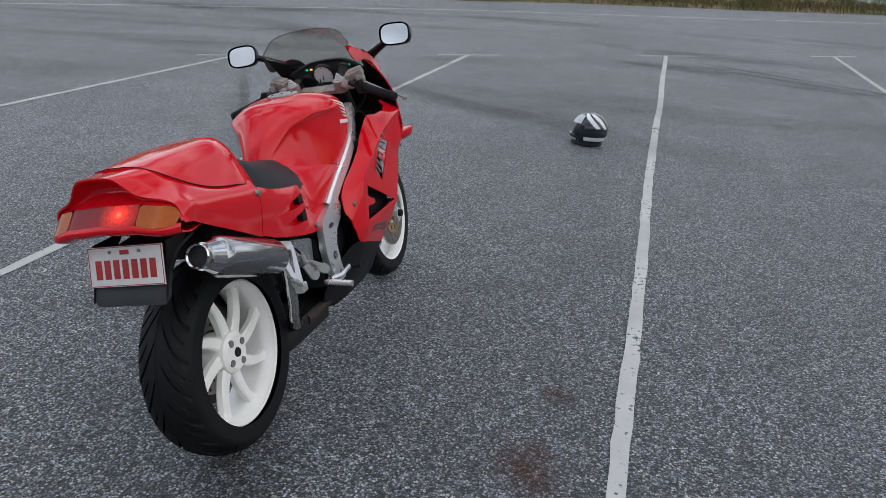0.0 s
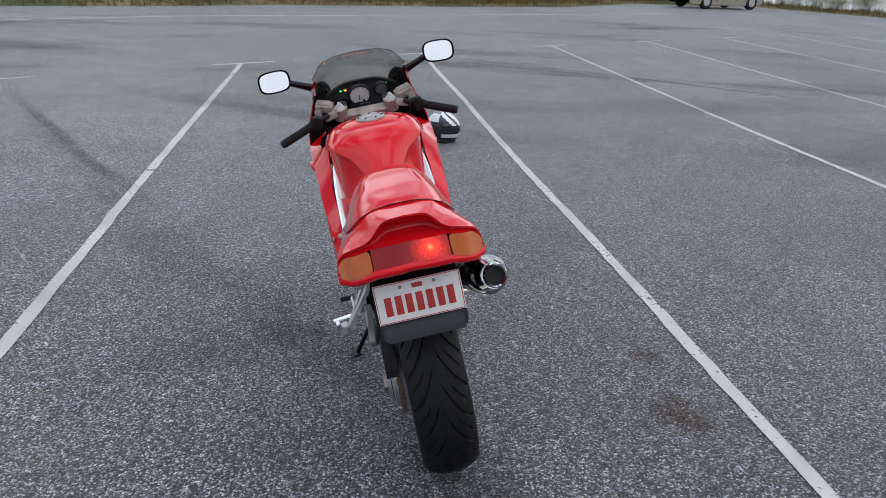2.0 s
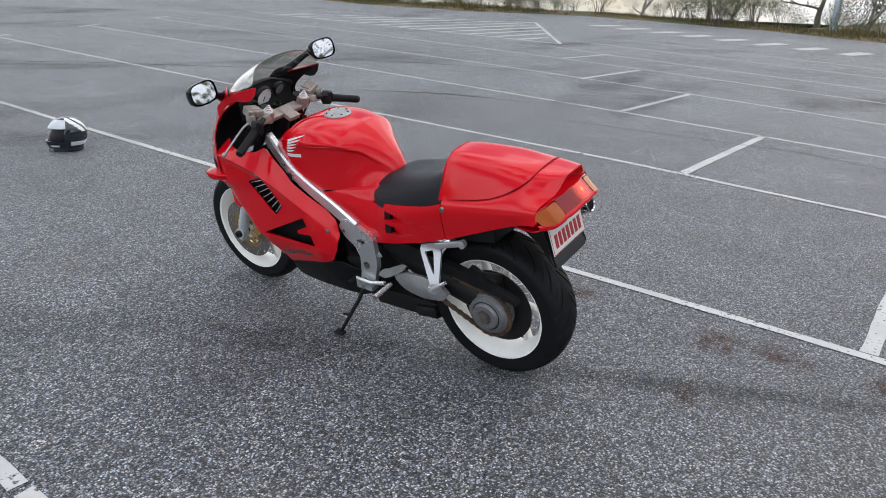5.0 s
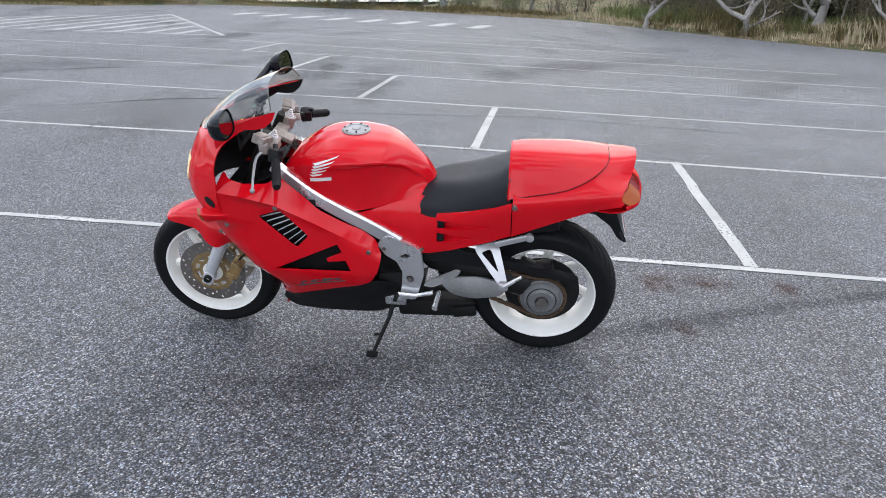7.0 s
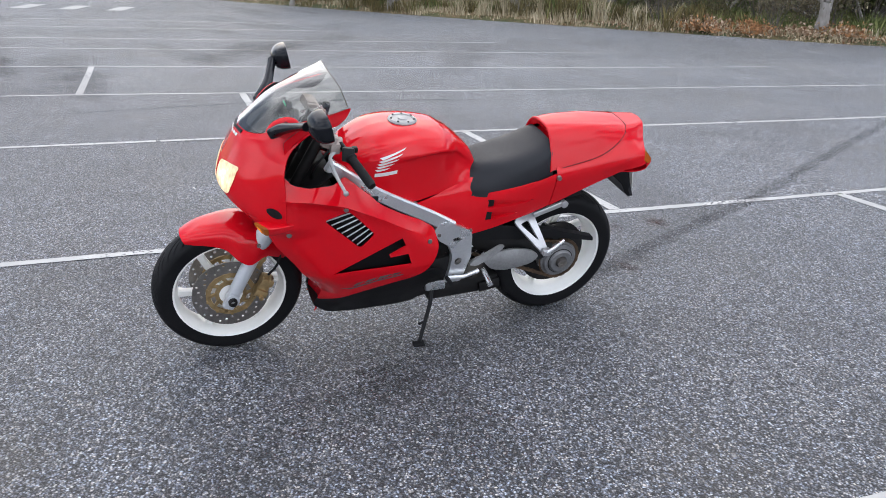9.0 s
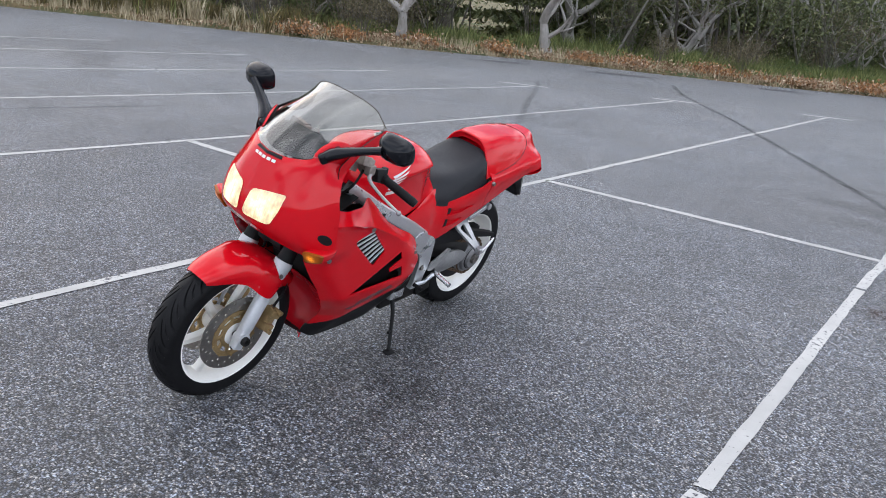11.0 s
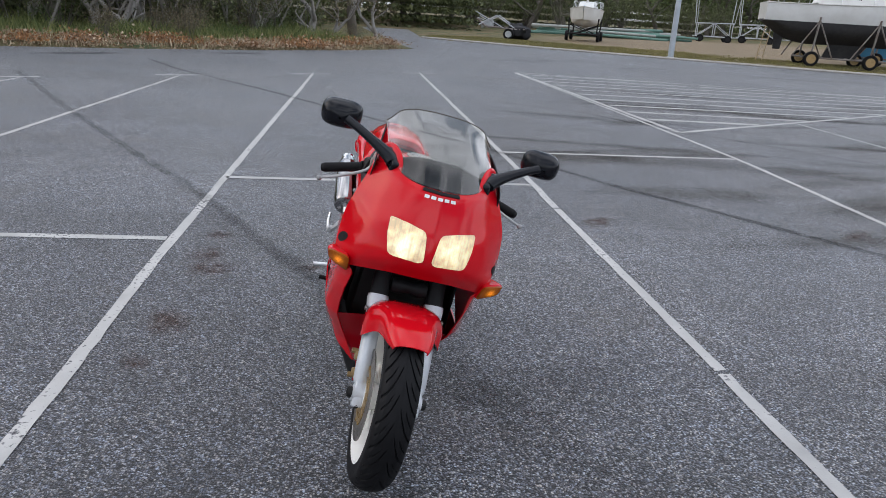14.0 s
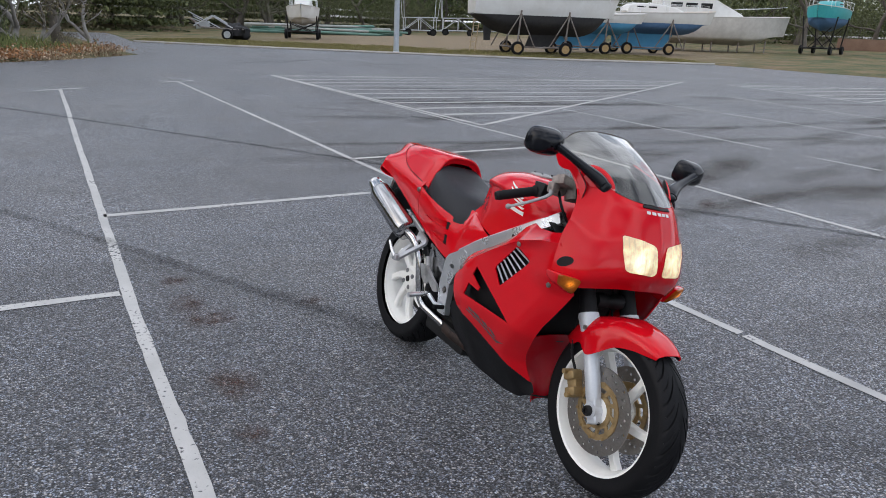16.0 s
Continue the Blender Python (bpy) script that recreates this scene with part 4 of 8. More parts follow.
part("rear_hugger", tube([(0.46, 0.0, 0.56), (0.30, 0.0, 0.585), (0.22, 0.0, 0.60)], [0.08, 0.085, 0.05], 12, 10, squash=(1.1, 0.25)), BLACKPL, bike)

# frame spars and pivot plates
for s in (-1, 1):
    sec = []
    path = resample([(1.09, 0.125, 0.860), (1.0, 0.152, 0.806), (0.92, 0.170, 0.757), (0.82, 0.178, 0.704), (0.70, 0.178, 0.642), (0.59, 0.176, 0.576)], 26)
    hh = np.linspace(0.024, 0.030, 26)
    for i in range(26):
        p, q = Vector(path[max(i - 1, 0)]), Vector(path[min(i + 1, 25)])
        t = (q - p).normalized()
        nrm = Vector((-t.z, 0, t.x)).normalized() * -1
        c = Vector(path[i])
        out = Vector((0, 1, 0))
        sec.append([c + nrm * h + out * w for h, w in ((hh[i], -0.02), (hh[i], 0.004), (hh[i] * 0.75, 0.012), (-hh[i] * 0.75, 0.012), (-hh[i], 0.004), (-hh[i], -0.02))])
    bm = grid_mesh([[(v.x, s * v.y, v.z) for v in r] for r in sec], wrap=True, flip=s > 0)
    bmesh.ops.recalc_face_normals(bm, faces=bm.faces)
    part("frame_spar", bm, ALU, bike, "brushed aluminium frame spar", angle=25)
    piv = [(0.672, 0.568), (0.648, 0.604), (0.619, 0.611), (0.517, 0.563), (0.497, 0.543), (0.488, 0.433), (0.503, 0.376), (0.522, 0.312), (0.592, 0.314), (0.579, 0.374), (0.574, 0.445), (0.596, 0.495), (0.640, 0.523)]
    holes = [[(0.561 + 0.021 * math.cos(2 * math.pi * k / 16), 0.522 + 0.009 * math.sin(2 * math.pi * k / 16)) for k in range(16)], [(0.545 + 0.016 * math.cos(2 * math.pi * k / 16), 0.414 + 0.016 * math.sin(2 * math.pi * k / 16)) for k in range(16)]]
    pb = sheet(rounded(piv, 3, 0.16), lambda a, b: (a, s * (0.191 - 0.05 * max(0, 0.62 - a)), b), 0.016, holes)
    part("pivot_plate", pb, ALU, bike, "cast aluminium frame pivot plate", inner=ALU, solid=0.026)
    for x, z, r in ((0.545, 0.414, 0.010), (0.645, 0.552, 0.008), (0.560, 0.345, 0.008)):
        part("bolt", lathe([(r * 0.5, s * 0.192), (r, s * 0.192), (r * 1.1, s * 0.18), (r * 1.1, s * 0.15)], 16, at=(x, 0, z)), DARK if r > 0.015 else STEEL, bike)

# engine and radiators behind the fairing
eng = block((0.42, 0.26, 0.34), (0.82, 0, 0.46), (0, -8, 0), 0.03)
block((0.20, 0.30, 0.20), (0.60, 0, 0.40), (0, 0, 0), 0.03, eng)
block((0.12, 0.30, 0.30), (1.08, 0, 0.60), (0, 14, 0), 0.02, eng)
for z in (0.42, 0.47, 0.52):
    lathe([(0.045, -0.155), (0.05, -0.14), (0.05, 0.14), (0.045, 0.155)], 20, eng, (0.63, 0, z))
part("engine", eng, DARK, bike, "dark sooty engine behind the fairing")
part("clutch_cover", lathe([(0.02, -0.160), (0.06, -0.158), (0.075, -0.145), (0.08, -0.12)], 32, at=(0.66, 0, 0.45)), DARK, bike)
part("sprocket_cover", block((0.15, 0.05, 0.12), (0.60, 0.145, 0.37), (0, 10, 0), 0.02), DARK, bike)
part("under_tail_tray", block((0.52, 0.22, 0.10), (0.22, 0, 0.64), (0, 9, 0), 0.02), BLACKPL, bike)
part("battery_box", block((0.22, 0.24, 0.20), (0.48, 0, 0.62), (0, 0, 0), 0.02), DARK, bike)
part("rear_shock", tube([(0.42, 0.03, 0.36), (0.46, 0.02, 0.60)], 0.03, 14), DARK, bike)
part("header_pipe", tube([(0.95, -0.05, 0.26), (0.70, -0.06, 0.21), (0.52, -0.06, 0.20), (0.44, -0.06, 0.21)], 0.028, 12, 20), surface("burnt_header_steel", (0.055, 0.032, 0.024), (0.022, 0.016, 0.014), 60, 12, 0.5, metal=0.5, relief=0.3), bike, "burnt brown exhaust header under the engine")
part("exhaust_box", block((0.34, 0.16, 0.085), (0.45, 0.0, 0.195), (0, 3, 0), 0.02), DARK, bike, "sooty exhaust box below the swing arm")
part("exhaust_bracket", block((0.10, 0.02, 0.05), (0.33, 0.085, 0.20), (0, 12, 0), 0.006), DARK, bike)
part("collector_pipe", tube([(0.80, 0.03, 0.24), (0.55, 0.0, 0.22), (0.40, -0.03, 0.22)], 0.03, 12, 14), DARK, bike)

# tank
TU = (1.05, 1.00, 0.90, 0.78, 0.66, 0.61, 0.57, 0.50, 0.467, 0.452)
TS = [
    [(0, .85), (.04, .85), (.075, .845), (.095, .84), (.097, .839), (.098, .838), (.10, .835), (.10, .83)],
    [(0, .905), (.06, .90), (.11, .888), (.137, .868), (.140, .862), (.1415, .852), (.142, .84), (.138, .80)],
    [(0, .958), (.08, .953), (.145, .934), (.174, .902), (.178, .886), (.177, .862), (.176, .830), (.170, .755)],
    [(0, .974), (.08, .970), (.145, .950), (.178, .917), (.184, .900), (.173, .880), (.168, .815), (.170, .706)],
    [(0, .966), (.07, .961), (.122, .944), (.157, .921), (.164, .907), (.150, .886), (.146, .80), (.151, .720)],
    [(0, .948), (.058, .943), (.102, .927), (.129, .906), (.135, .893), (.121, .870), (.124, .795), (.137, .729)],
    [(0, .925), (.046, .920), (.077, .904), (.095, .886), (.100, .875), (.092, .852), (.103, .795), (.125, .737)],
    [(0, .864), (.028, .860), (.046, .846), (.057, .828), (.061, .816), (.063, .800), (.076, .778), (.103, .755)],
    [(0, .815), (.020, .812), (.033, .802), (.042, .790), (.046, .780), (.053, .770), (.068, .760), (.092, .752)],
    [(0, .780), (.020, .779), (.033, .774), (.042, .768), (.046, .764), (.053, .758), (.068, .750), (.088, .742)],
]
tank_bm = grid_mesh(loft([[(u, v, w) for v, w in row] for u, row in zip(TU, TS)], 80, 57), flip=True)
bmesh.ops.recalc_face_normals(tank_bm, faces=tank_bm.faces)
tank_tree = BVHTree.FromBMesh(tank_bm)
tank = part("fuel_tank", tank_bm, RED, bike, "rounded red gloss fuel tank", angle=60, solid=0.004)
cap = lathe([(0.056, 0.966), (0.056, 0.976), (0.050, 0.981), (0.040, 0.981), (0.038, 0.978), (0.018, 0.978), (0.016, 0.982), (0.002, 0.983)], 40, at=(0.775, 0, 0), axis="z")
fc = part("filler_cap", cap, CAST, tank, "silver ring filler cap")
for k in range(7):
    a = 2 * math.pi * k / 7
    part("cap_bolt", lathe([(0.004, 0.981), (0.004, 0.984), (0.001, 0.985)], 8, at=(0.775 + 0.045 * math.cos(a), 0.045 * math.sin(a), 0), axis="z"), DARK, fc)


def on_side(tree, s, lift=0.0015):
    """Maps (x, z) on to the outer side of a body."""
    def f(a, b):
        hit = tree.ray_cast(Vector((a, s * 0.6, b)), Vector((0, -s, 0)))
        return hit[0] + hit[1] * lift * (1 if hit[1].y * s > 0 else -1) if hit[0] else Vector((a, s * 0.19, b))
    return f


for s in (-1, 1):
    # plain white wing-like mark and a bar under it
    for k in range(5):
        x0, z0 = 0.925 - 0.004 * k, 0.852 + 0.012 * k
        ln = 0.055 + 0.012 * k
        fe = [(x0, z0), (x0 - ln, z0 + 0.011 + 0.006 * k), (x0 - ln + 0.012, z0 + 0.003 + 0.006 * k), (x0 - 0.01, z0 - 0.006)]
        part("tank_mark", sheet(fe, on_side(tank_tree, s), 0.012), DECALW, tank, "plain white wing-shaped mark", solid=0.0008)
    part("tank_mark_bar", sheet([(0.925, 0.838), (0.84, 0.850), (0.84, 0.836), (0.925, 0.824)], on_side(tank_tree, s), 0.012), DECALW, tank, solid=0.0008)

# seat, cowl and tail
def half_rows(us, secs):
    return [[(u, v, w) for v, w in row] for u, row in zip(us, secs)]


seat_rows = half_rows((0.512, 0.44, 0.33, 0.22, 0.155), [
    [(0, .765), (.04, .763), (.088, .750), (.117, .722), (.126, .690)],
    [(0, .795), (.08, .791), (.112, .764), (.138, .727), (.149, .688)],
    [(0, .815), (.095, .811), (.131, .785), (.149, .743), (.156, .700)],
    [(0, .850), (.090, .846), (.129, .826), (.146, .780), (.155, .725)],
    [(0, .890), (.075, .885), (.112, .860), (.130, .810), (.145, .760)]])
part("seat", grid_mesh(loft(seat_rows, 36, 20), flip=True), VINYL, bike, "black grained vinyl rider seat", angle=60, solid=0.01)
cowl_rows = half_rows((0.163, 0.10, -0.03, -0.10, -0.15, -0.185, -0.20), [
    [(0, .942), (.056, .937), (.096, .908), (.128, .850), (.156, .786)],
    [(0, .949), (.066, .944), (.106, .914), (.137, .860), (.162, .806)],
    [(0, .952), (.073, .947), (.112, .918), (.138, .873), (.158, .835)],
    [(0, .951), (.070, .946), (.106, .924), (.130, .893), (.147, .862)],
    [(0, .950), (.052, .947), (.090, .934), (.113, .914), (.130, .892)],
    [(0, .948), (.040, .946), (.070, .940), (.090, .931), (.105, .921)],
    [(0, .946), (.025, .946), (.045, .944), (.058, .942), (.070, .940)]])
part("seat_cowl", grid_mesh(loft(cowl_rows, 36, 24), flip=True), RED, bike, "red solo seat cowl with a dark seam", angle=60, solid=0.006, inner=BLACKPL)
cg_ = loft(cowl_rows, 36, 24)
lip_rows = [cg_[0], cg_[0] * (1, 0.985, 1) + (0.004, 0, -0.004), cg_[0] * (1, 0.95, 1) + (-0.004, 0, -0.012), (cg_[0] - (0, 0, 0.80)) * (1, 0.86, 0.80) + (-0.012, 0, 0.80)]
part("cowl_lip", grid_mesh(loft(lip_rows, 10, len(cg_[0]), mirror=False)), RED, bike, "red front lip of the cowl round the seat back", angle=60, solid=0.003)
seam = [tuple(p) for p in cg_[:, -1]] + [tuple(p) for p in cg_[-1, ::-1]] + [tuple(p) for p in cg_[::-1, 0]]
part("cowl_seam", tube(seam, 0.0013, 6), BLACKPL, bike, "dark rubber seam round the cowl")
# one smooth flank runs from the spar to the lamps: the covers below the seat, then the tail
tail_rows = half_rows((0.78, 0.66, 0.57, 0.50, 0.42, 0.34, 0.26, 0.17, 0.0, -0.15), [
    [(0, .712), (.10, .710), (.172, .704), (.178, .686), (.178, .660)],
    [(0, .705), (.09, .710), (.152, .727), (.172, .680), (.173, .635)],
    [(0, .725), (.08, .730), (.126, .746), (.163, .672), (.168, .575)],
    [(0, .742), (.06, .746), (.104, .761), (.152, .662), (.163, .515)],
    [(0, .740), (.09, .740), (.148, .732), (.169, .655), (.159, .528)],
    [(0, .750), (.09, .750), (.154, .740), (.173, .676), (.157, .550)],
    [(0, .775), (.09, .775), (.157, .758), (.173, .705), (.155, .575)],
    [(0, .875), (.09, .860), (.152, .803), (.178, .748), (.156, .614)],
    [(0, .930), (.08, .922), (.140, .840), (.178, .794), (.164, .696)],
    [(0, .940), (.08, .934), (.125, .890), (.181, .828), (.174, .766)]])
tail_rows += [[(-.245, 0, .943), (-.243, .07, .936), (-.228, .118, .894), (-.205, .183, .846), (-.205, .188, .790)],
              [(-.303, 0, .946), (-.298, .055, .937), (-.284, .102, .889), (-.255, .176, .856), (-.252, .194, .803)]]
FLANK = loft(tail_rows, 110, 30)
first_row = next(i for i, r in enumerate(FLANK) if r[len(r) // 2][0] < 0.158)
part("tail_fairing", grid_mesh(FLANK[first_row:], flip=True), RED, bike, "red tail fairing", angle=60, solid=0.005, inner=RED_TAIL)
hood_edge = FLANK[-1]
flank_bm = grid_mesh(FLANK)
flank_tree = BVHTree.FromBMesh(flank_bm)
flank_bm.free()

# scoops that deepen towards the front, where a black block stands for a slot's shade
SCOOPS = ([(0.434, 0.682), (0.436, 0.646), (0.33, 0.650), (0.215, 0.668)], [(0.437, 0.628), (0.439, 0.584), (0.36, 0.592), (0.285, 0.611)])
for s in (-1, 1):
    flank = on_side(flank_tree, s, 0.0006)
    out = [(0.765, 0.694), (0.70, 0.712), (0.62, 0.734), (0.56, 0.746), (0.500, 0.759), (0.486, 0.757), (0.496, 0.724), (0.506, 0.692), (0.47, 0.699), (0.415, 0.714), (0.36, 0.723), (0.303, 0.734), (0.25, 0.747), (0.214, 0.757), (0.185, 0.768), (0.166, 0.776), (0.150, 0.781), (0.150, 0.628), (0.23, 0.594), (0.285, 0.576), (0.398, 0.543), (0.470, 0.528), (0.502, 0.524), (0.52, 0.540), (0.565, 0.585), (0.66, 0.645), (0.72, 0.676)]
    sp = part("side_cover", sheet(out, flank, 0.012, SCOOPS), RED, bike, "red side cover with two scooped slots", solid=0.005, inner=RED_TAIL, angle=40)
    for sc in SCOOPS:
        (xa, za), (xb, zb) = sc[0], sc[1]

        def deep(a, b):
            p = Vector(flank(a, b))
            k = max(0.0, min(1.0, (a - sc[3][0]) / (xa - sc[3][0])))
            return p - Vector((0, s * 0.030 * k, 0))
        fl_ = bmesh.new()
        n_ = 8
        rows_ = []
        for i in range(n_ + 1):
            f = i / n_
            tip = Vector(sc[3])
            lo_ = Vector(sc[1]).lerp(Vector(sc[2]), min(1, f * 2)) if f < 0.5 else Vector(sc[2]).lerp(tip, f * 2 - 1)
            hi_ = Vector(sc[0]).lerp(tip, f)
            rows_.append([Vector(flank(*hi_)), deep(*hi_) + Vector((0, 0, -0.002)), deep(*lo_) + Vector((0, 0, 0.002)), Vector(flank(*lo_))])
        put_grid(fl_, rows_)
        bmesh.ops.recalc_face_normals(fl_, faces=fl_.faces)
        part("scoop", fl_, RED, sp, "red scooped hollow", angle=25)
        part("slot", block((0.030, 0.026, abs(za - zb) * 0.84), (xa - 0.010, s * 0.1505, (za + zb) / 2), (0, 0, 0), 0.002), BLACKPL, sp, "black block drawing the shade of an open slot")
    part("cowl_bolt", lathe([(0.003, s * 0.187), (0.009, s * 0.187), (0.011, s * 0.178), (0.012, s * 0.155)], 14, at=(0.138, 0, 0.765)), STEEL, sp)
    part("cover_bolt", lathe([(0.003, s * 0.169), (0.007, s * 0.169), (0.008, s * 0.155)], 12, at=(0.497, 0, 0.545)), STEEL, sp)

# tail lamps
def tail_face(y, z, lift=0.0):
    """Lamp glass under the hood, leaning out towards its foot."""
    return (-0.287 - (0.868 - z) * 1.05 + 1.4 * y * y - lift, y, z)


def amber_face(y, z):
    """Outer lens that bends round to the side."""
    p = tail_face(y, z, 0.003)
    t = max(0.0, abs(y) - 0.145)
    return (p[0] + 0.45 * t + 7.0 * t * t, y, z)


def lens_top(y):
    return float(np.interp(abs(y), (0, 0.1, 0.16, 0.18, 0.194), (0.870, 0.865, 0.853, 0.842, 0.806)))


def lens_foot(y):
    return float(np.interp(abs(y), (0, 0.1, 0.17, 0.194), (0.827, 0.821, 0.806, 0.803)))


part("tail_lamp", sheet(dense([(-0.099, 0.865), (0, 0.870), (0.099, 0.865), (0.099, 0.822), (0, 0.827), (-0.099, 0.822)], 0.012), tail_face, 0.012), TAILLENS, bike, "red tail lamp lens, lit by its bulb", solid=0.003)
for s in (-1, 1):
    part("rear_indicator", sheet(rounded([(s * 0.102, 0.864), (s * 0.158, 0.853), (s * 0.181, 0.841), (s * 0.189, 0.822), (s * 0.184, 0.806), (s * 0.168, 0.806), (s * 0.102, 0.821)], 3, 0.22), amber_face, 0.010), AMBER_REAR, bike, "amber rear indicator lens", solid=0.003)
ys_ = np.linspace(-0.192, 0.192, 13)
lip = loft([[(amber_face(y, lens_foot(y))[0] + d, y * w, lens_foot(y) + h) for y in ys_] for d, w, h in ((0.004, 1.0, 0.003), (-0.003, 1.0, -0.008), (0.005, 0.99, -0.021), (0.050, 0.95, -0.034))] + [[(-0.12, y * 0.8, 0.762) for y in ys_]], 18, 37, mirror=False)
part("tail_lower_panel", grid_mesh(lip), RED, bike, "red strip below the tail lamps", solid=0.004, angle=60)
rec = []
for p in hood_edge:
    y = max(-0.192, min(0.192, float(p[1])))
    low = Vector(amber_face(y * 0.985, lens_top(y) - 0.002)) + Vector((0.006, 0, 0))
    top = Vector(p) + Vector((0.006, 0, -0.003))
    deep_ = 0.55 * (top - low).length
    rec.append([tuple(top), tuple(top.lerp(low, 0.3) + Vector((deep_, 0, 0))), tuple(top.lerp(low, 0.7) + Vector((deep_, 0, 0))), tuple(low)])
part("tail_recess", grid_mesh(loft(rec, 61, 10, mirror=False)), RED, bike, "red hollow between hood and lamps", angle=60, solid=0.003)

# number plate on its black carrier
HANG = ((-0.10, 0.735, 0.10), (-0.20, 0.720, 0.11), (-0.247, 0.690, 0.113), (-0.275, 0.650, 0.116), (-0.290, 0.622, 0.116), (-0.297, 0.602, 0.100))
hang = loft([[(x, w * k, z) for k in (-1, -0.5, 0, 0.5, 1)] for x, z, w in HANG], 26, 12, mirror=False)
part("rear_mudguard", grid_mesh(hang), surface("faded_black_plastic", (0.022, 0.023, 0.027), (0.034, 0.035, 0.039), 260, 9, 0.42, relief=0.3, spec=0.3), bike, "black plastic rear mudguard", solid=0.008, angle=60)
FL_Z, FL_B, FL_F = (0.612, 0.625, 0.673, 0.721, 0.755), (-0.297, -0.293, -0.270, -0.252, -0.24), (-0.280, -0.262, -0.232, -0.168, -0.12)
for s in (-1, 1):
    fl_ = []
    for z in np.linspace(0.612, 0.755, 18):
        xb, xf = float(np.interp(z, FL_Z, FL_B)), float(np.interp(z, FL_Z, FL_F))
        fl_.append([(xb, s * 0.112, z), (xb * 0.6 + xf * 0.4, s * 0.113, z), (xf, s * 0.104, z)])
    part("mudguard_flange", grid_mesh(fl_), BLACKPL, bike, solid=0.003, angle=60)
plate_m = pose(-0.274, 0, 0.705, 0, 15, 0)
np_ = part("number_plate", block((0.003, 0.231, 0.105), (0, 0, 0), (0, 0, 0), 0.001), PLATEW, bike, "white number plate with red bars and a red border", at=plate_m)
for k in range(7):
    part("plate_bar", block((0.0016, 0.019, 0.050), (-0.0020, 0.083 - 0.0277 * k, -0.008), (0, 0, 0), 0.0004), PLATER, np_, "plain red bar")
for y, z, w, h in ((0, 0.050, 0.224, 0.002), (0, -0.050, 0.224, 0.002)):
    part("plate_border", block((0.0012, w, h), (-0.0018, y, z), (0, 0, 0), 0.0003), PLATER, np_)
for y in (-0.1125, 0.1125):
    part("plate_border", block((0.0012, 0.002, 0.1), (-0.0018, y, 0), (0, 0, 0), 0.0003), PLATER, np_)
part("plate_bar", block((0.0014, 0.028, 0.012), (-0.0018, 0.0, 0.036), (0, 0, 0), 0.0003), PLATER, np_)
for y in (-0.045, 0.045):
    part("plate_screw", lathe([(0.004, -0.005), (0.005, -0.003), (0.005, 0)], 10, axis="x", at=(0, y, 0.038)), STEEL, np_)

# upper fairing with the headlamps
NOSE = np.array([
    [(1.415, 0, .702), (1.405, .10, .700), (1.366, .185, .684), (1.312, .232, .666), (1.248, .252, .655)],
    [(1.470, 0, .765), (1.453, .10, .760), (1.397, .190, .742), (1.327, .246, .728), (1.268, .270, .722)],
    [(1.466, 0, .838), (1.446, .09, .838), (1.396, .175, .838), (1.326, .231, .833), (1.270, .265, .832)],
    [(1.438, 0, .905), (1.419, .09, .905), (1.368, .162, .905), (1.312, .212, .905), (1.272, .247, .902)],
    [(1.408, 0, .965), (1.389, .08, .965), (1.342, .145, .970), (1.28, .188, .980), (1.228, .216, .985)],
    [(1.392, 0, .985), (1.367, .08, .988), (1.315, .137, 1.005), (1.22, .174, 1.05), (1.05, .184, 1.098)]], float)
NG = loft(NOSE, 61, 49, mirror=False)
nose_bm = grid_mesh(loft(NOSE, 46, 34))
bmesh.ops.recalc_face_normals(nose_bm, faces=nose_bm.faces)
nose = part("upper_fairing", nose_bm, RED, bike, "red upper fairing nose", angle=60, solid=0.005, inner=BLACKPL)


def on_nose(s, lift):
    """Maps (column, level) of the nose's shape on to it, lifted outwards."""
    def f(a, b):
        i, j = b / 5 * 60, a / 4 * 48
        sgn = 1 if j >= 0 else -1
        j = abs(j)
        i0, j0 = min(int(i), 59), min(int(j), 47)
        fi, fj = i - i0, j - j0
        p = NG[i0, j0] * (1 - fi) * (1 - fj) + NG[i0 + 1, j0] * fi * (1 - fj) + NG[i0, j0 + 1] * (1 - fi) * fj + NG[i0 + 1, j0 + 1] * fi * fj
        n = np.cross(NG[i0 + 1, j0] - NG[i0, j0], NG[i0, j0 + 1] - NG[i0, j0])
        n = n / (np.linalg.norm(n) + 1e-9)
        n = n if n[0] > 0 else -n
        q = p + n * (lift(a, b) if callable(lift) else lift)
        return (q[0], q[1] * s * sgn, q[2])
    return f


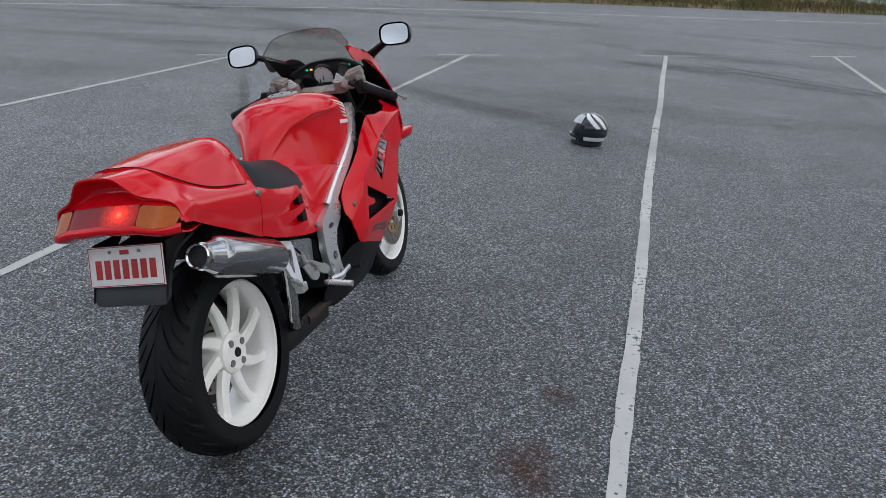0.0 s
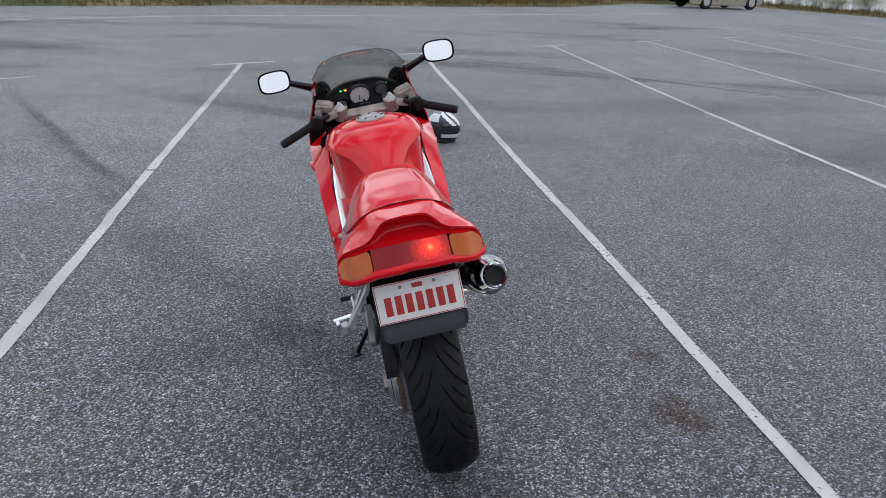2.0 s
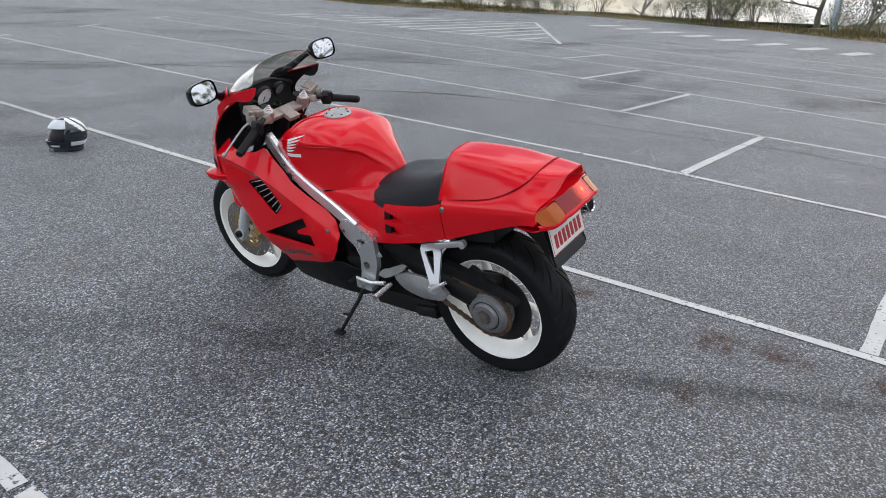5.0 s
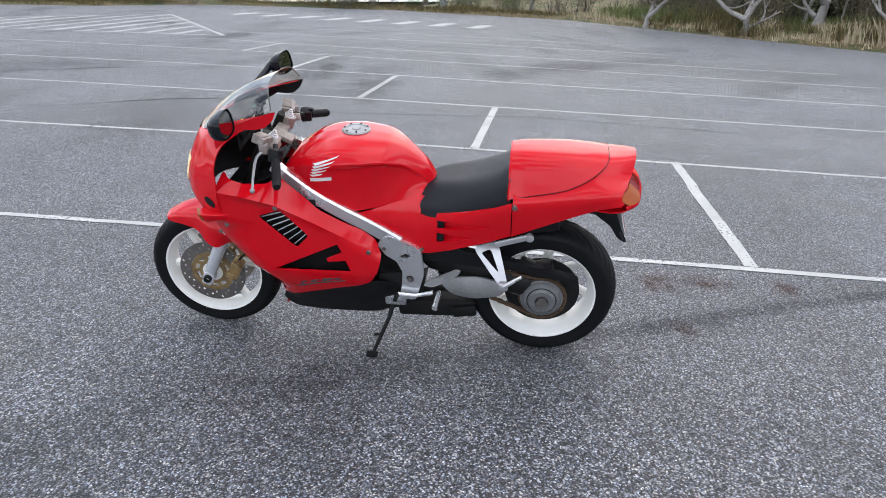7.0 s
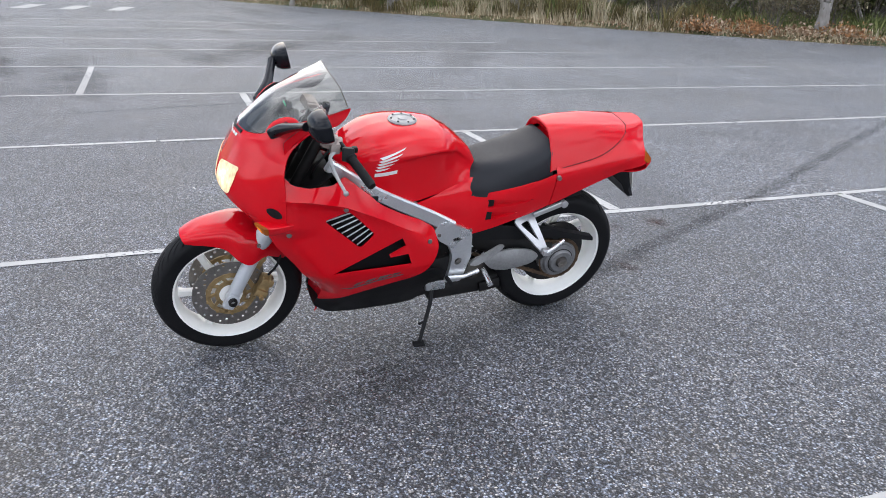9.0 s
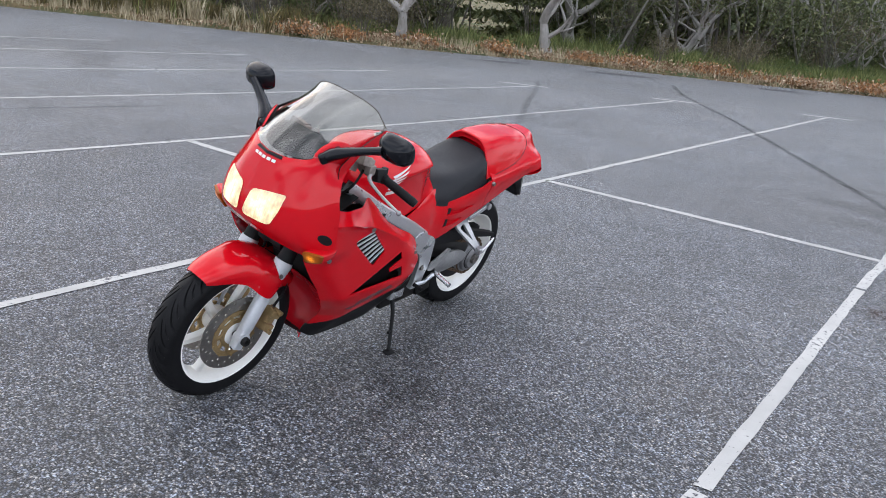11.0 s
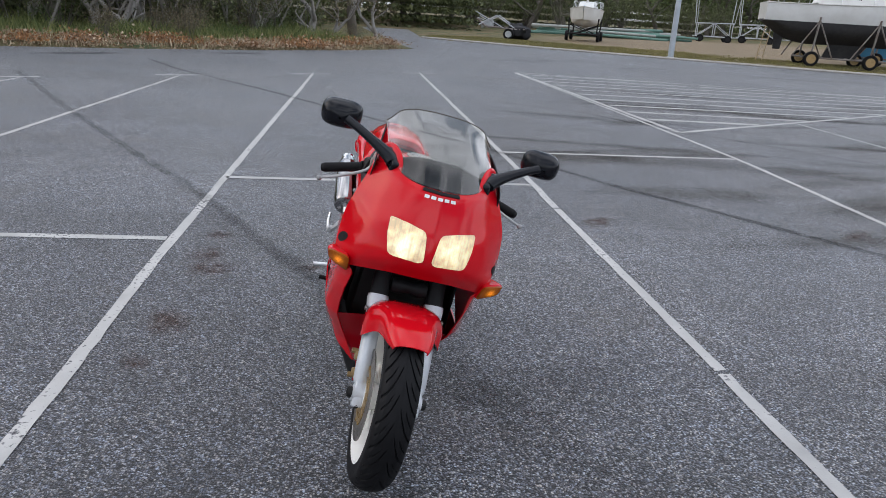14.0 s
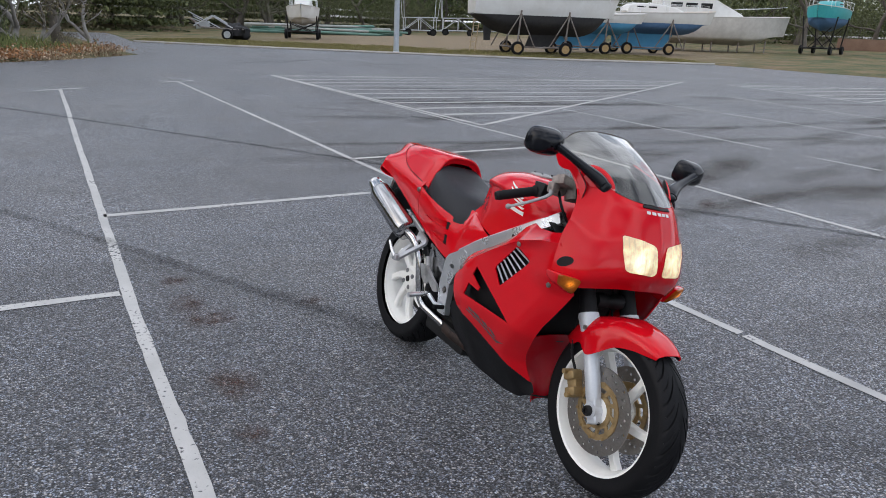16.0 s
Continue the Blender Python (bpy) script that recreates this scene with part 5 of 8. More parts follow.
for s in (-1, 1):
    hl = rounded([(0.10, 1.06), (0.25, 2.38), (0.9, 2.56), (1.56, 2.60), (1.50, 1.9), (1.22, 1.16)], 5, 0.22)
    big = [(0.85 + (a - 0.85) * 1.04, 1.82 + (b - 1.82) * 1.05) for a, b in hl]
    rm = part("headlamp", sheet(big, on_nose(s, 0.0012), 0.12), RED_TAIL, nose, "lit rectangular headlamp", solid=0.001)
    part("headlamp_glass", sheet(hl, on_nose(s, 0.003), 0.12), HEADGLOW, rm, "glowing warm white fluted headlamp glass", solid=0.001)
    # flat black sheet painted on for the shade inside the intake's recess
    part("intake", sheet([(3.36 + 0.42 * math.cos(2 * math.pi * k / 24), 1.26 + 0.16 * math.sin(2 * math.pi * k / 24) - 0.06 * math.cos(2 * math.pi * k / 24)) for k in range(24)], on_nose(s, 0.002), 0.1), BLACKPL, nose, "dark oval air intake", solid=0.001)
    # wedge-shaped lens at the end of a red pod on the flank
    quad = [Vector((1.343, s * .294, .716)), Vector((1.376, s * .224, .710)), Vector((1.336, s * .216, .648)), Vector((1.336, s * .284, .680))]
    ring = []
    for k in range(28):
        a = 2 * math.pi * k / 28 + 0.1
        c, q = math.copysign(abs(math.cos(a)) ** 0.35, math.cos(a)) * 0.5 + 0.5, math.copysign(abs(math.sin(a)) ** 0.35, math.sin(a)) * 0.5 + 0.5
        ring.append(quad[0].lerp(quad[1], c).lerp(quad[3].lerp(quad[2], c), 1 - q))
    mid_ = sum(ring, Vector()) / len(ring)

    def grown(k, du, to=None, f=0.0):
        return [tuple((mid_ + (p - mid_) * k + Vector((du, 0, 0))).lerp(to, f) if to else mid_ + (p - mid_) * k + Vector((du, 0, 0))) for p in ring]
    root = Vector((1.18, s * 0.225, 0.695))
    pm = grid_mesh([grown(0.96, -0.004), grown(1.05, -0.010), grown(1.07, -0.022), grown(1.02, -0.05, root, 0.12), grown(0.9, -0.07, root, 0.45), grown(0.7, -0.09, root, 0.8), grown(0.1, -0.05, root, 1.0)], wrap=True)
    bmesh.ops.recalc_face_normals(pm, faces=pm.faces)
    pd = part("indicator_pod", pm, RED, nose, "red indicator pod on the fairing flank", angle=60)
    lm_ = grid_mesh([grown(1.0, -0.012), grown(1.0, 0.0), grown(0.93, 0.005), grown(0.6, 0.010), grown(0.05, 0.012)], wrap=True)
    bmesh.ops.recalc_face_normals(lm_, faces=lm_.faces)
    amber_lit = lit_lens("lit_amber_lens", tuple(mid_ + Vector((0.012, 0, 0))), [(0.0, grey(1.1)), (0.008, grey(0.55)), (0.020, grey(0.08)), (0.04, grey(0.0))], (1.0, 0.30, 0.02), (0.26, 0.062, 0.008))
    part("front_indicator", lm_, amber_lit, pd, "amber front indicator lens", angle=40)
for k in range(5):
    y0 = -0.62 + 0.255 * k
    part("nose_mark", sheet([(y0, 3.86), (y0 + 0.185, 3.86), (y0 + 0.185, 4.07), (y0, 4.07)], on_nose(1, 0.0015), 0.08), DECALW, nose, "plain silver bar mark", solid=0.0006)
part("screen_trim", sheet([(-0.74, 4.36), (0.74, 4.36), (0.68, 4.86), (-0.68, 4.86)], on_nose(1, 0.004), 0.08), BLACKPL, nose, "black strip below the windscreen", solid=0.004)

for s in (-1, 1):
    ear = [(1.262, 0.930), (1.240, 0.985), (1.20, 1.018), (1.153, 1.036), (1.11, 1.035), (1.075, 1.042), (1.045, 1.068), (1.028, 1.104), (1.05, 1.100), (1.10, 1.086), (1.20, 1.048), (1.27, 1.0)]
    part("screen_ear", sheet(rounded(ear, 2, 0.2), lambda a, b: (a, s * (0.184 + 0.145 * (a - 1.05) - 0.12 * max(0, a - 1.2) + 0.0015 + 0.10 * max(0, 1.04 - b) * (a > 1.2)), b), 0.012), RED, nose, "red ear of the fairing below the screen", solid=0.004, inner=BLACKPL, angle=60, rim=1)
    for outer in (True, False):
        lobe = bmesh.new()
        bmesh.ops.create_uvsphere(lobe, u_segments=28, v_segments=16, radius=1.0)
        bmesh.ops.delete(lobe, geom=[f for f in lobe.faces if (f.calc_center_median().y * s > 0) != outer], context="FACES")
        for v in lobe.verts:
            v.co = Vector((v.co.x * 0.072, v.co.y * (0.013 if outer else 0.010), v.co.z * 0.046))
        lobe.transform(pose(1.262, s * 0.1635, 1.018, s * 20, 33, s * -26))
        part("stalk_lobe" if outer else "stalk_boss", lobe, RED if outer else BLACKPL, nose, "red raised lobe round the mirror stalk" if outer else "black boss inside the fairing", angle=80)

# windscreen
scr = np.array([NOSE[5] + (0.002, 0, 0.002),
                [(1.295, 0, 1.075), (1.275, .083, 1.073), (1.225, .140, 1.072), (1.15, .175, 1.080), (1.048, .186, 1.104)],
                [(1.180, 0, 1.145), (1.165, .082, 1.139), (1.13, .140, 1.120), (1.09, .172, 1.108), (1.046, .187, 1.108)],
                [(1.078, 0, 1.184), (1.074, .082, 1.180), (1.062, .142, 1.163), (1.05, .170, 1.132), (1.044, .188, 1.112)]], float)
SG = loft(scr, 30, 24)
ws = part("windscreen", grid_mesh(SG), SCREEN, bike, "smoky clear windscreen", angle=70)
rimb = tube(SG[-1], 0.0019, 6)
part("screen_rim", rimb, surface("screen_edge", (0.10, 0.085, 0.06), (0.06, 0.05, 0.04), 90, 9, 0.22, relief=0.0), ws, "dark windscreen edge")


# side fairings
# the front edge of the side fairing: heights, lengths and half widths along it
EDGE_W = (0.20, 0.238, 0.313, 0.366, 0.442, 0.496, 0.575, 0.652, 0.70)
EDGE_U = (1.13, 1.112, 1.105, 1.131, 1.191, 1.225, 1.288, 1.334, 1.345)
EDGE_V = (0.080, 0.090, 0.135, 0.165, 0.200, 0.206, 0.208, 0.200, 0.235)
LOW_W, LOW_V = (0.12, 0.16, 0.22, 0.30, 0.40, 0.45), (0.070, 0.092, 0.130, 0.180, 0.230, 0.246)


CREASE_U = (0.65, 0.70, 0.726, 0.81, 0.90, 0.97, 1.055, 1.18, 1.30, 1.36)
CREASE_W = (0.535, 0.570, 0.588, 0.632, 0.682, 0.716, 0.757, 0.789, 0.806, 0.81)
CREASE_V = (0.204, 0.222, 0.230, 0.246, 0.252, 0.255, 0.261, 0.268, 0.270, 0.260)
SHELF_U = (0.65, 0.726, 0.81, 0.90, 0.945, 1.0, 1.06, 1.18, 1.30)
SHELF_W = (0.595, 0.636, 0.676, 0.728, 0.762, 0.810, 0.846, 0.846, 0.850)


def mid_v(a, b):
    """Half width of the fairing at length a and height b: a flank, a sharp crease and a shelf that slopes in above it; its front edge curls inwards."""
    zc, vc, top = float(np.interp(a, CREASE_U, CREASE_W)), float(np.interp(a, CREASE_U, CREASE_V)), float(np.interp(a, SHELF_U, SHELF_W))
    v = min(0.246, np.interp(b, LOW_W, LOW_V)) - 0.25 * max(0, a - 1.12) ** 2 - 0.30 * max(0, 0.76 - a) ** 1.2
    if a > 1.10 and b > 0.62:
        # swells out to meet the nose
        f, h = min(1.0, (a - 1.10) / 0.15), min(1.0, (b - 0.62) / 0.07)
        v += (0.264 - v) * f * f * (3 - 2 * f) * h * h * (3 - 2 * h) if v < 0.264 else 0.0
    if b > zc:
        v = vc + (0.190 - vc) * min(1.0, (b - zc) / (top - zc))
    else:
        k = max(0.0, 1 - (zc - b) / 0.040)
        v += (vc - v) * k * k
    t = max(0.0, min(1.0, (a - np.interp(b, EDGE_W, EDGE_U) + 0.10) / 0.10))
    return float(v + (min(v, np.interp(b, EDGE_W, EDGE_V)) - v) * t * t)


def belly_v(a, b):
    return mid_v(a, b) - 0.004


MID_LOW = [(0.90, 0.720), (0.81, 0.670), (0.726, 0.632), (0.675, 0.596), (0.652, 0.53), (0.665, 0.47), (0.70, 0.405), (0.85, 0.357), (1.0, 0.305), (1.08, 0.265), (1.112, 0.242), (1.105, 0.313), (1.131, 0.366), (1.191, 0.442), (1.225, 0.496), (1.288, 0.575), (1.334, 0.652), (1.30, 0.74)]
# the top edge stands higher on the left
MID_TOP = {1: [(1.265, 0.858), (1.24, 0.835), (1.18, 0.822), (1.09, 0.822), (1.045, 0.846), (1.0, 0.808), (0.945, 0.760)], -1: [(1.265, 0.858), (1.24, 0.835), (1.18, 0.820), (1.10, 0.816), (1.05, 0.826), (1.0, 0.798), (0.945, 0.756)]}
VENT = rounded([(1.128, 0.698), (1.035, 0.730), (0.932, 0.622), (0.985, 0.565)], 4, 0.12)
CUT = [(1.085, 0.458), (0.82, 0.592), (0.803, 0.556), (0.868, 0.522), (0.862, 0.508), (0.79, 0.518), (0.772, 0.468)]
BELLY = [(1.112, 0.240), (1.08, 0.267), (1.0, 0.307), (0.85, 0.359), (0.70, 0.407), (0.66, 0.405), (0.585, 0.36), (0.550, 0.27), (0.59, 0.190), (0.75, 0.160), (0.95, 0.150), (1.06, 0.165), (1.125, 0.205)]
for s in (-1, 1):
    bm = sheet(rounded(MID_TOP[s] + MID_LOW, 2, 0.2), lambda a, b: (a, s * mid_v(a, b), b), 0.0105, [VENT, CUT], [[(x, float(np.interp(x, CREASE_U, CREASE_W))) for x in np.arange(0.70, 1.30, 0.012)]])
    sf = part("side_fairing", bm, RED, bike, "red side fairing with a slatted vent", solid=0.005, inner=RED_TAIL, angle=32)
    A, B, C, D = Vector((1.128, 0.698)), Vector((1.035, 0.730)), Vector((0.932, 0.622)), Vector((0.985, 0.565))
    for k in range(7):
        f = (k + 0.5) / 7
        p, q = A.lerp(D, f), B.lerp(C, f)
        part("vent_slat", tube([(p.x, s * (mid_v(p.x, p.y) - 0.014), p.y), (q.x, s * (mid_v(q.x, q.y) - 0.006), q.y)], 0.0042, 6, squash=(1.2, 0.5)), FORK, sf)
    part("vent_backing", block((0.24, 0.004, 0.20), (1.03, s * 0.185, 0.65), (0, 0, 0), 0.001), BLACKPL, sf)
    part("cut_backing", block((0.36, 0.004, 0.18), (0.93, s * 0.20, 0.53), (0, 0, 0), 0.001), BLACKPL, sf)
    for x, z in ((1.05, 0.742), (0.70, 0.555), (1.255, 0.655)):
        part("fairing_bolt", lathe([(0.004, s * 0.006), (0.009, s * 0.005), (0.010, 0)], 14, at=(x, s * mid_v(x, z), z)), STEEL, sf)
    # plain patterned band above the black belly
    def low_mark(a, b):
        return (a, s * (mid_v(a, b) + 0.0012), b)
    for band in ([(1.045, 0.366), (1.00, 0.362), (0.90, 0.398), (0.80, 0.418), (0.80, 0.412), (0.90, 0.390), (1.00, 0.352)], [(0.985, 0.392), (0.955, 0.402), (0.985, 0.372), (1.0, 0.372)], [(0.945, 0.405), (0.905, 0.414), (0.925, 0.396), (0.955, 0.386)], [(0.895, 0.418), (0.845, 0.426), (0.865, 0.411), (0.905, 0.400)], [(0.84, 0.428), (0.812, 0.430), (0.822, 0.420), (0.85, 0.414)]):
        part("fairing_mark", sheet(band, low_mark, 0.02), DECALG, sf, "plain dark grey slanted mark", solid=0.0008)
    part("belly_pan", sheet(rounded(BELLY, 2, 0.2), lambda a, b: (a, s * belly_v(a, b), b), 0.016), BLACKPL, bike, "black lower belly fairing", solid=0.005)
part("belly_floor", grid_mesh([[(x, s * (belly_v(x, 0.16) + 0.002) if s else 0, 0.162 + (0.35 * max(0, x - 1.02)) - (0.012 if s == 0 else 0)) for s in (-1, 0, 1)] for x in np.linspace(0.68, 1.12, 10)]), BLACKPL, bike, solid=0.004)
part("radiator", block((0.03, 0.30, 0.26), (1.13, 0, 0.53), (0, 18, 0), 0.004), DARK, bike)
chin = []
for z in (0.17, 0.22, 0.28, 0.34, 0.40, 0.44):
    ve, ue = float(np.interp(z, EDGE_W, EDGE_V)) - 0.004, float(np.interp(z, EDGE_W, EDGE_U))
    chin.append([(ue - 0.012 - 0.035 * (1 - t * t) - 0.10 * max(0, z - 0.30) * (1 - t * t), ve * t, z) for t in (-1, -0.75, -0.4, 0, 0.4, 0.75, 1)])
part("chin_panel", grid_mesh(loft(chin, 16, 20, mirror=False)), RED_TAIL, bike, "red inner panel behind the front wheel", solid=0.003, angle=60)
part("fairing_liner", grid_mesh([[(x, 0.17 * t, z) for t in (-1, -0.5, 0, 0.5, 1)] for x, z in ((1.33, 0.72), (1.24, 0.75), (1.15, 0.80), (1.08, 0.84))]), BLACKPL, bike, solid=0.004)

# dash and instruments
dash = grid_mesh(loft([[(1.36, 0, 0.985), (1.34, 0.07, 0.985), (1.30, 0.12, 0.99), (1.25, 0.15, 1.0)], [(1.27, 0, 1.045), (1.26, 0.07, 1.042), (1.23, 0.12, 1.03), (1.20, 0.15, 1.02)], [(1.225, 0, 1.048), (1.222, 0.07, 1.044), (1.205, 0.13, 1.02), (1.19, 0.16, 1.0)], [(1.225, 0, 1.03), (1.222, 0.07, 1.025), (1.21, 0.12, 1.0), (1.20, 0.15, 0.985)], [(1.20, 0, 0.93), (1.20, 0.07, 0.928), (1.20, 0.12, 0.925), (1.20, 0.15, 0.92)]], 24, 14))
dp = part("instrument_panel", dash, surface("smooth_black_panel", (0.006, 0.006, 0.007), (0.011, 0.011, 0.012), 60, 6, 0.5, relief=0.0, spec=0.2), bike, "black instrument panel with a white dial", angle=50, solid=0.004)
for y, z, r, mt, nm in ((0.012, 0.990, 0.041, DIALFACE, "white rev counter dial"), (0.086, 0.968, 0.026, BLACKPL, "small black dial"), (-0.082, 1.000, 0.024, HUBM, "small grey dial")):
    dl = part("dial", lathe([(r + 0.005, 0.012), (r + 0.006, -0.006), (r + 0.002, -0.009), (r, -0.004), (0.001, -0.004)], 36, axis="x"), BLACKPL, dp, nm, at=pose(1.200, y, z, 0, -22, 0))
    part("dial_face", lathe([(r, -0.0045), (0.001, -0.005)], 30, axis="x"), mt, dl)
    if mt is DIALFACE:
        part("dial_needle", block((0.002, 0.003, r * 0.6), (-0.007, 0.003, -r * 0.2), (12, 0, 0), 0.0005), BLACKPL, dl)
        for k in range(9):
            a = radians(-120 + 30 * k)
            part("dial_tick", block((0.001, 0.002, r * 0.12), (-0.0055, -math.sin(a) * r * 0.88, math.cos(a) * r * 0.88), (math.degrees(a), 0, 0), 0), DECALG, dl)
for y, mt in ((0.068, TELL_A), (0.088, TELL_G), (-0.075, TELL_G), (-0.090, TELL_G), (-0.105, TELL_G)):
    part("tell_tale", block((0.003, 0.011, 0.007), (1.209, y, 1.018), (0, -10, 0), 0.001), mt, dp, "small glowing tell-tale lamp")

# handlebars
tc = block((0.05, 0.22, 0.022), (1.095, 0, 0.938), (0, -25, 0), 0.008)
block((0.08, 0.06, 0.022), (1.07, 0, 0.930), (0, -25, 0), 0.008, tc)
part("top_yoke", tc, CORRODED, bike, "dull cast top yoke")
part("ignition_lock", lathe([(0.004, 0.965), (0.020, 0.965), (0.022, 0.93)], 20, axis="z", at=(1.135, 0, 0)), BLACKPL, bike)
part("ignition_key", block((0.016, 0.004, 0.024), (1.128, 0, 0.970), (0, 0, 20), 0.002), BLACKPL, bike)
part("steering_stem", tube([(1.10, 0, 0.94), (1.22, 0, 0.69)], 0.035, 14), DARK, bike)
for s in (-1, 1):
    clampb = tube([(1.095, s * 0.105, 0.930), (1.078, s * 0.105, 0.975)], [0.029, 0.029], 18)
    block((0.04, 0.055, 0.030), (1.065, s * 0.145, 0.953), (s * -18, 0, s * -14), 0.008, clampb)
    capb = lathe([(0.026, -0.004), (0.026, 0.006), (0.021, 0.008), (0.021, 0.013), (0.017, 0.015), (0.017, 0.021), (0.012, 0.023), (0.012, 0.031), (0.007, 0.033), (0.007, 0.040), (0.002, 0.041)], 24, axis="z")
    part("fork_cap", capb, PEGM, bike, "dull silver stepped fork adjuster cap", at=pose(1.078, s * 0.105, 0.972, 0, -25, 0) @ Matrix.Scale(0.75, 4))
    hb = part("handlebar", clampb, CORRODED, bike, "clip-on handlebar with oxidised clamp")
    a, b = Vector((1.055, s * 0.155, 0.958)), Vector((0.995, s * 0.350, 0.893))
    part("bar_tube", tube([a, b], 0.011, 12), BLACKPL, hb)
    g0 = a.lerp(b, 0.36)
    dirv = (b - g0)
    steps = 26
    part("grip", tube([g0 + dirv * (i / steps) for i in range(steps + 1)], [0.021 if i in (0, 1) else 0.0172 if i % 2 else 0.0160 for i in range(steps)] + [0.017], 14), GRIP, hb, "black ribbed rubber grip")
    part("bar_end", tube([b, b + dirv.normalized() * 0.012], [0.0165, 0.014], 14), BLACKPL, hb)
    sw = block((0.045, 0.042, 0.05), a.lerp(b, 0.27), (s * 18, 0, s * -16), 0.008)
    block((0.02, 0.02, 0.02), a.lerp(b, 0.27) + Vector((-0.022, 0, 0.018)), (0, 0, 0), 0.004, sw)
    part("switch_pod", sw, BLACKPL, hb)
    mc = block((0.052, 0.072, 0.030), (1.098, s * 0.166, 0.986), (s * 14, -14, s * -14), 0.006)
    block((0.040, 0.058, 0.008), (1.100, s * 0.167, 1.003), (s * 14, -14, s * -14), 0.003, mc)
    block((0.035, 0.03, 0.04), (1.085, s * 0.195, 0.962), (0, 0, 0), 0.008, mc)
    part("fluid_reservoir", mc, CORRODED, hb, "worn square brake fluid reservoir")
    lv = tube([(1.085, s * 0.200, 0.955), (1.108, s * 0.225, 0.935), (1.100, s * 0.295, 0.900), (1.084, s * 0.362, 0.872)], [0.009, 0.007, 0.006, 0.0055], 10, 14, squash=(1.0, 0.7))
    bmesh.ops.create_uvsphere(lv, u_segments=10, v_segments=6, radius=0.010, matrix=pose(1.084, s * 0.364, 0.871))
    part("lever", lv, CAST, hb, "silver hand lever")
    part("cable", tube([(1.09, s * 0.17, 0.95), (1.14, s * 0.18, 0.90), (1.15, s * 0.12, 0.82), (1.12, s * 0.06, 0.74)], 0.005, 8, 14), BLACKPL, hb)

# mirrors
for s in (-1, 1):
    y, z = s * 0.345, 1.112
    rows = []
    for d, k in ((-0.016, 0.985), (-0.012, 1.0), (0.0, 1.0), (0.018, 0.93), (0.034, 0.74), (0.045, 0.45), (0.049, 0.05)):
        ring = []
        for i in range(40):
            a = 2 * math.pi * i / 40
            c, sn = math.cos(a), math.sin(a)
            ex = 2 / 3.2
            ring.append((1.19 + d, y + k * 0.066 * math.copysign(abs(c) ** ex, c), z + k * 0.045 * math.copysign(abs(sn) ** ex, sn) + 0.08 * k * 0.066 * math.copysign(abs(c) ** ex, c) * s * -0.3))
        rows.append(ring)
    lean = pose(1.19, 0, z) @ pose(0, 0, 0, 0, 13, s * 4) @ pose(-1.19, 0, -z)
    rows = [[tuple(lean @ Vector(p)) for p in ring] for ring in rows]
    hm = grid_mesh(rows, wrap=True)
    bmesh.ops.recalc_face_normals(hm, faces=hm.faces)
    mr = part("mirror", hm, MIRRORBLK, bike, "black wing mirror with a bright glass", angle=60)
    gl = bmesh.new()
    gl.faces.new([gl.verts.new(p) for p in [tuple(lean @ Vector((1.178, y + (q.y - y) * 0.88, z + (q.z - z) * 0.86))) for q in [lean.inverted() @ Vector(r) for r in rows[1]]]])
    bmesh.ops.recalc_face_normals(gl, faces=gl.faces)
    part("mirror_glass", gl, MIRRORGLASS, mr, "bright mirror glass")
    part("mirror_stalk", tube([(1.285, s * 0.158, 1.018), (1.268, s * 0.176, 1.034), (1.245, s * 0.225, 1.060), (1.225, s * 0.285, 1.088), (1.212, s * 0.325, 1.105)], [0.025, 0.026, 0.0195, 0.0165, 0.019], 20, 30, squash=(1.0, 0.8)), MIRRORBLK, mr, "black mirror stalk")
    part("stalk_base", block((0.085, 0.028, 0.040), (1.272, s * 0.164, 1.024), (0, 30, s * -24), 0.013, segs=4), MIRRORBLK, mr)

# exhaust silencer on its right side
e0, e1 = Vector((0.135, -0.190, 0.560)), Vector((-0.20, -0.205, 0.690))
ax = (e1 - e0).normalized()
ex_bm = tube([e0, e0 + ax * 0.01, e0 + ax * 0.03, e1 - ax * 0.03, e1 - ax * 0.01, e1], [0.035, 0.050, 0.056, 0.056, 0.052, 0.045], 36)
ex = part("exhaust_silencer", ex_bm, surface("dull_polished_steel", (0.40, 0.40, 0.405), (0.33, 0.33, 0.33), 60, 9, 0.11, metal=1.0, relief=0.0, rough2=0.18), bike, "polished steel exhaust silencer")
part("exhaust_cone", tube([e1 - ax * 0.005, e1 + ax * 0.03, e1 + ax * 0.045], [0.047, 0.039, 0.036], 32), CHROME, ex)
tipb = bmesh.new()
q = ax.to_track_quat("Y", "Z").to_matrix().to_4x4()
lathe([(0.030, 0.0), (0.033, 0.0), (0.034, 0.02), (0.031, 0.024), (0.027, 0.02), (0.026, -0.03)], 32, tipb)
part("exhaust_tip", tipb, CHROME, ex, at=Matrix.Translation(e1 + ax * 0.045) @ q)
part("exhaust_bore", lathe([(0.0285, 0), (0.001, -0.001)], 24), DARK, ex, at=Matrix.Translation(e1 + ax * 0.047) @ q)
part("link_pipe", tube([(0.130, -0.190, 0.562), (0.195, -0.178, 0.536), (0.240, -0.158, 0.47), (0.258, -0.140, 0.36), (0.28, -0.115, 0.27), (0.42, -0.06, 0.215)], 0.019, 14, 26), CHROME, bike, "polished link pipe")

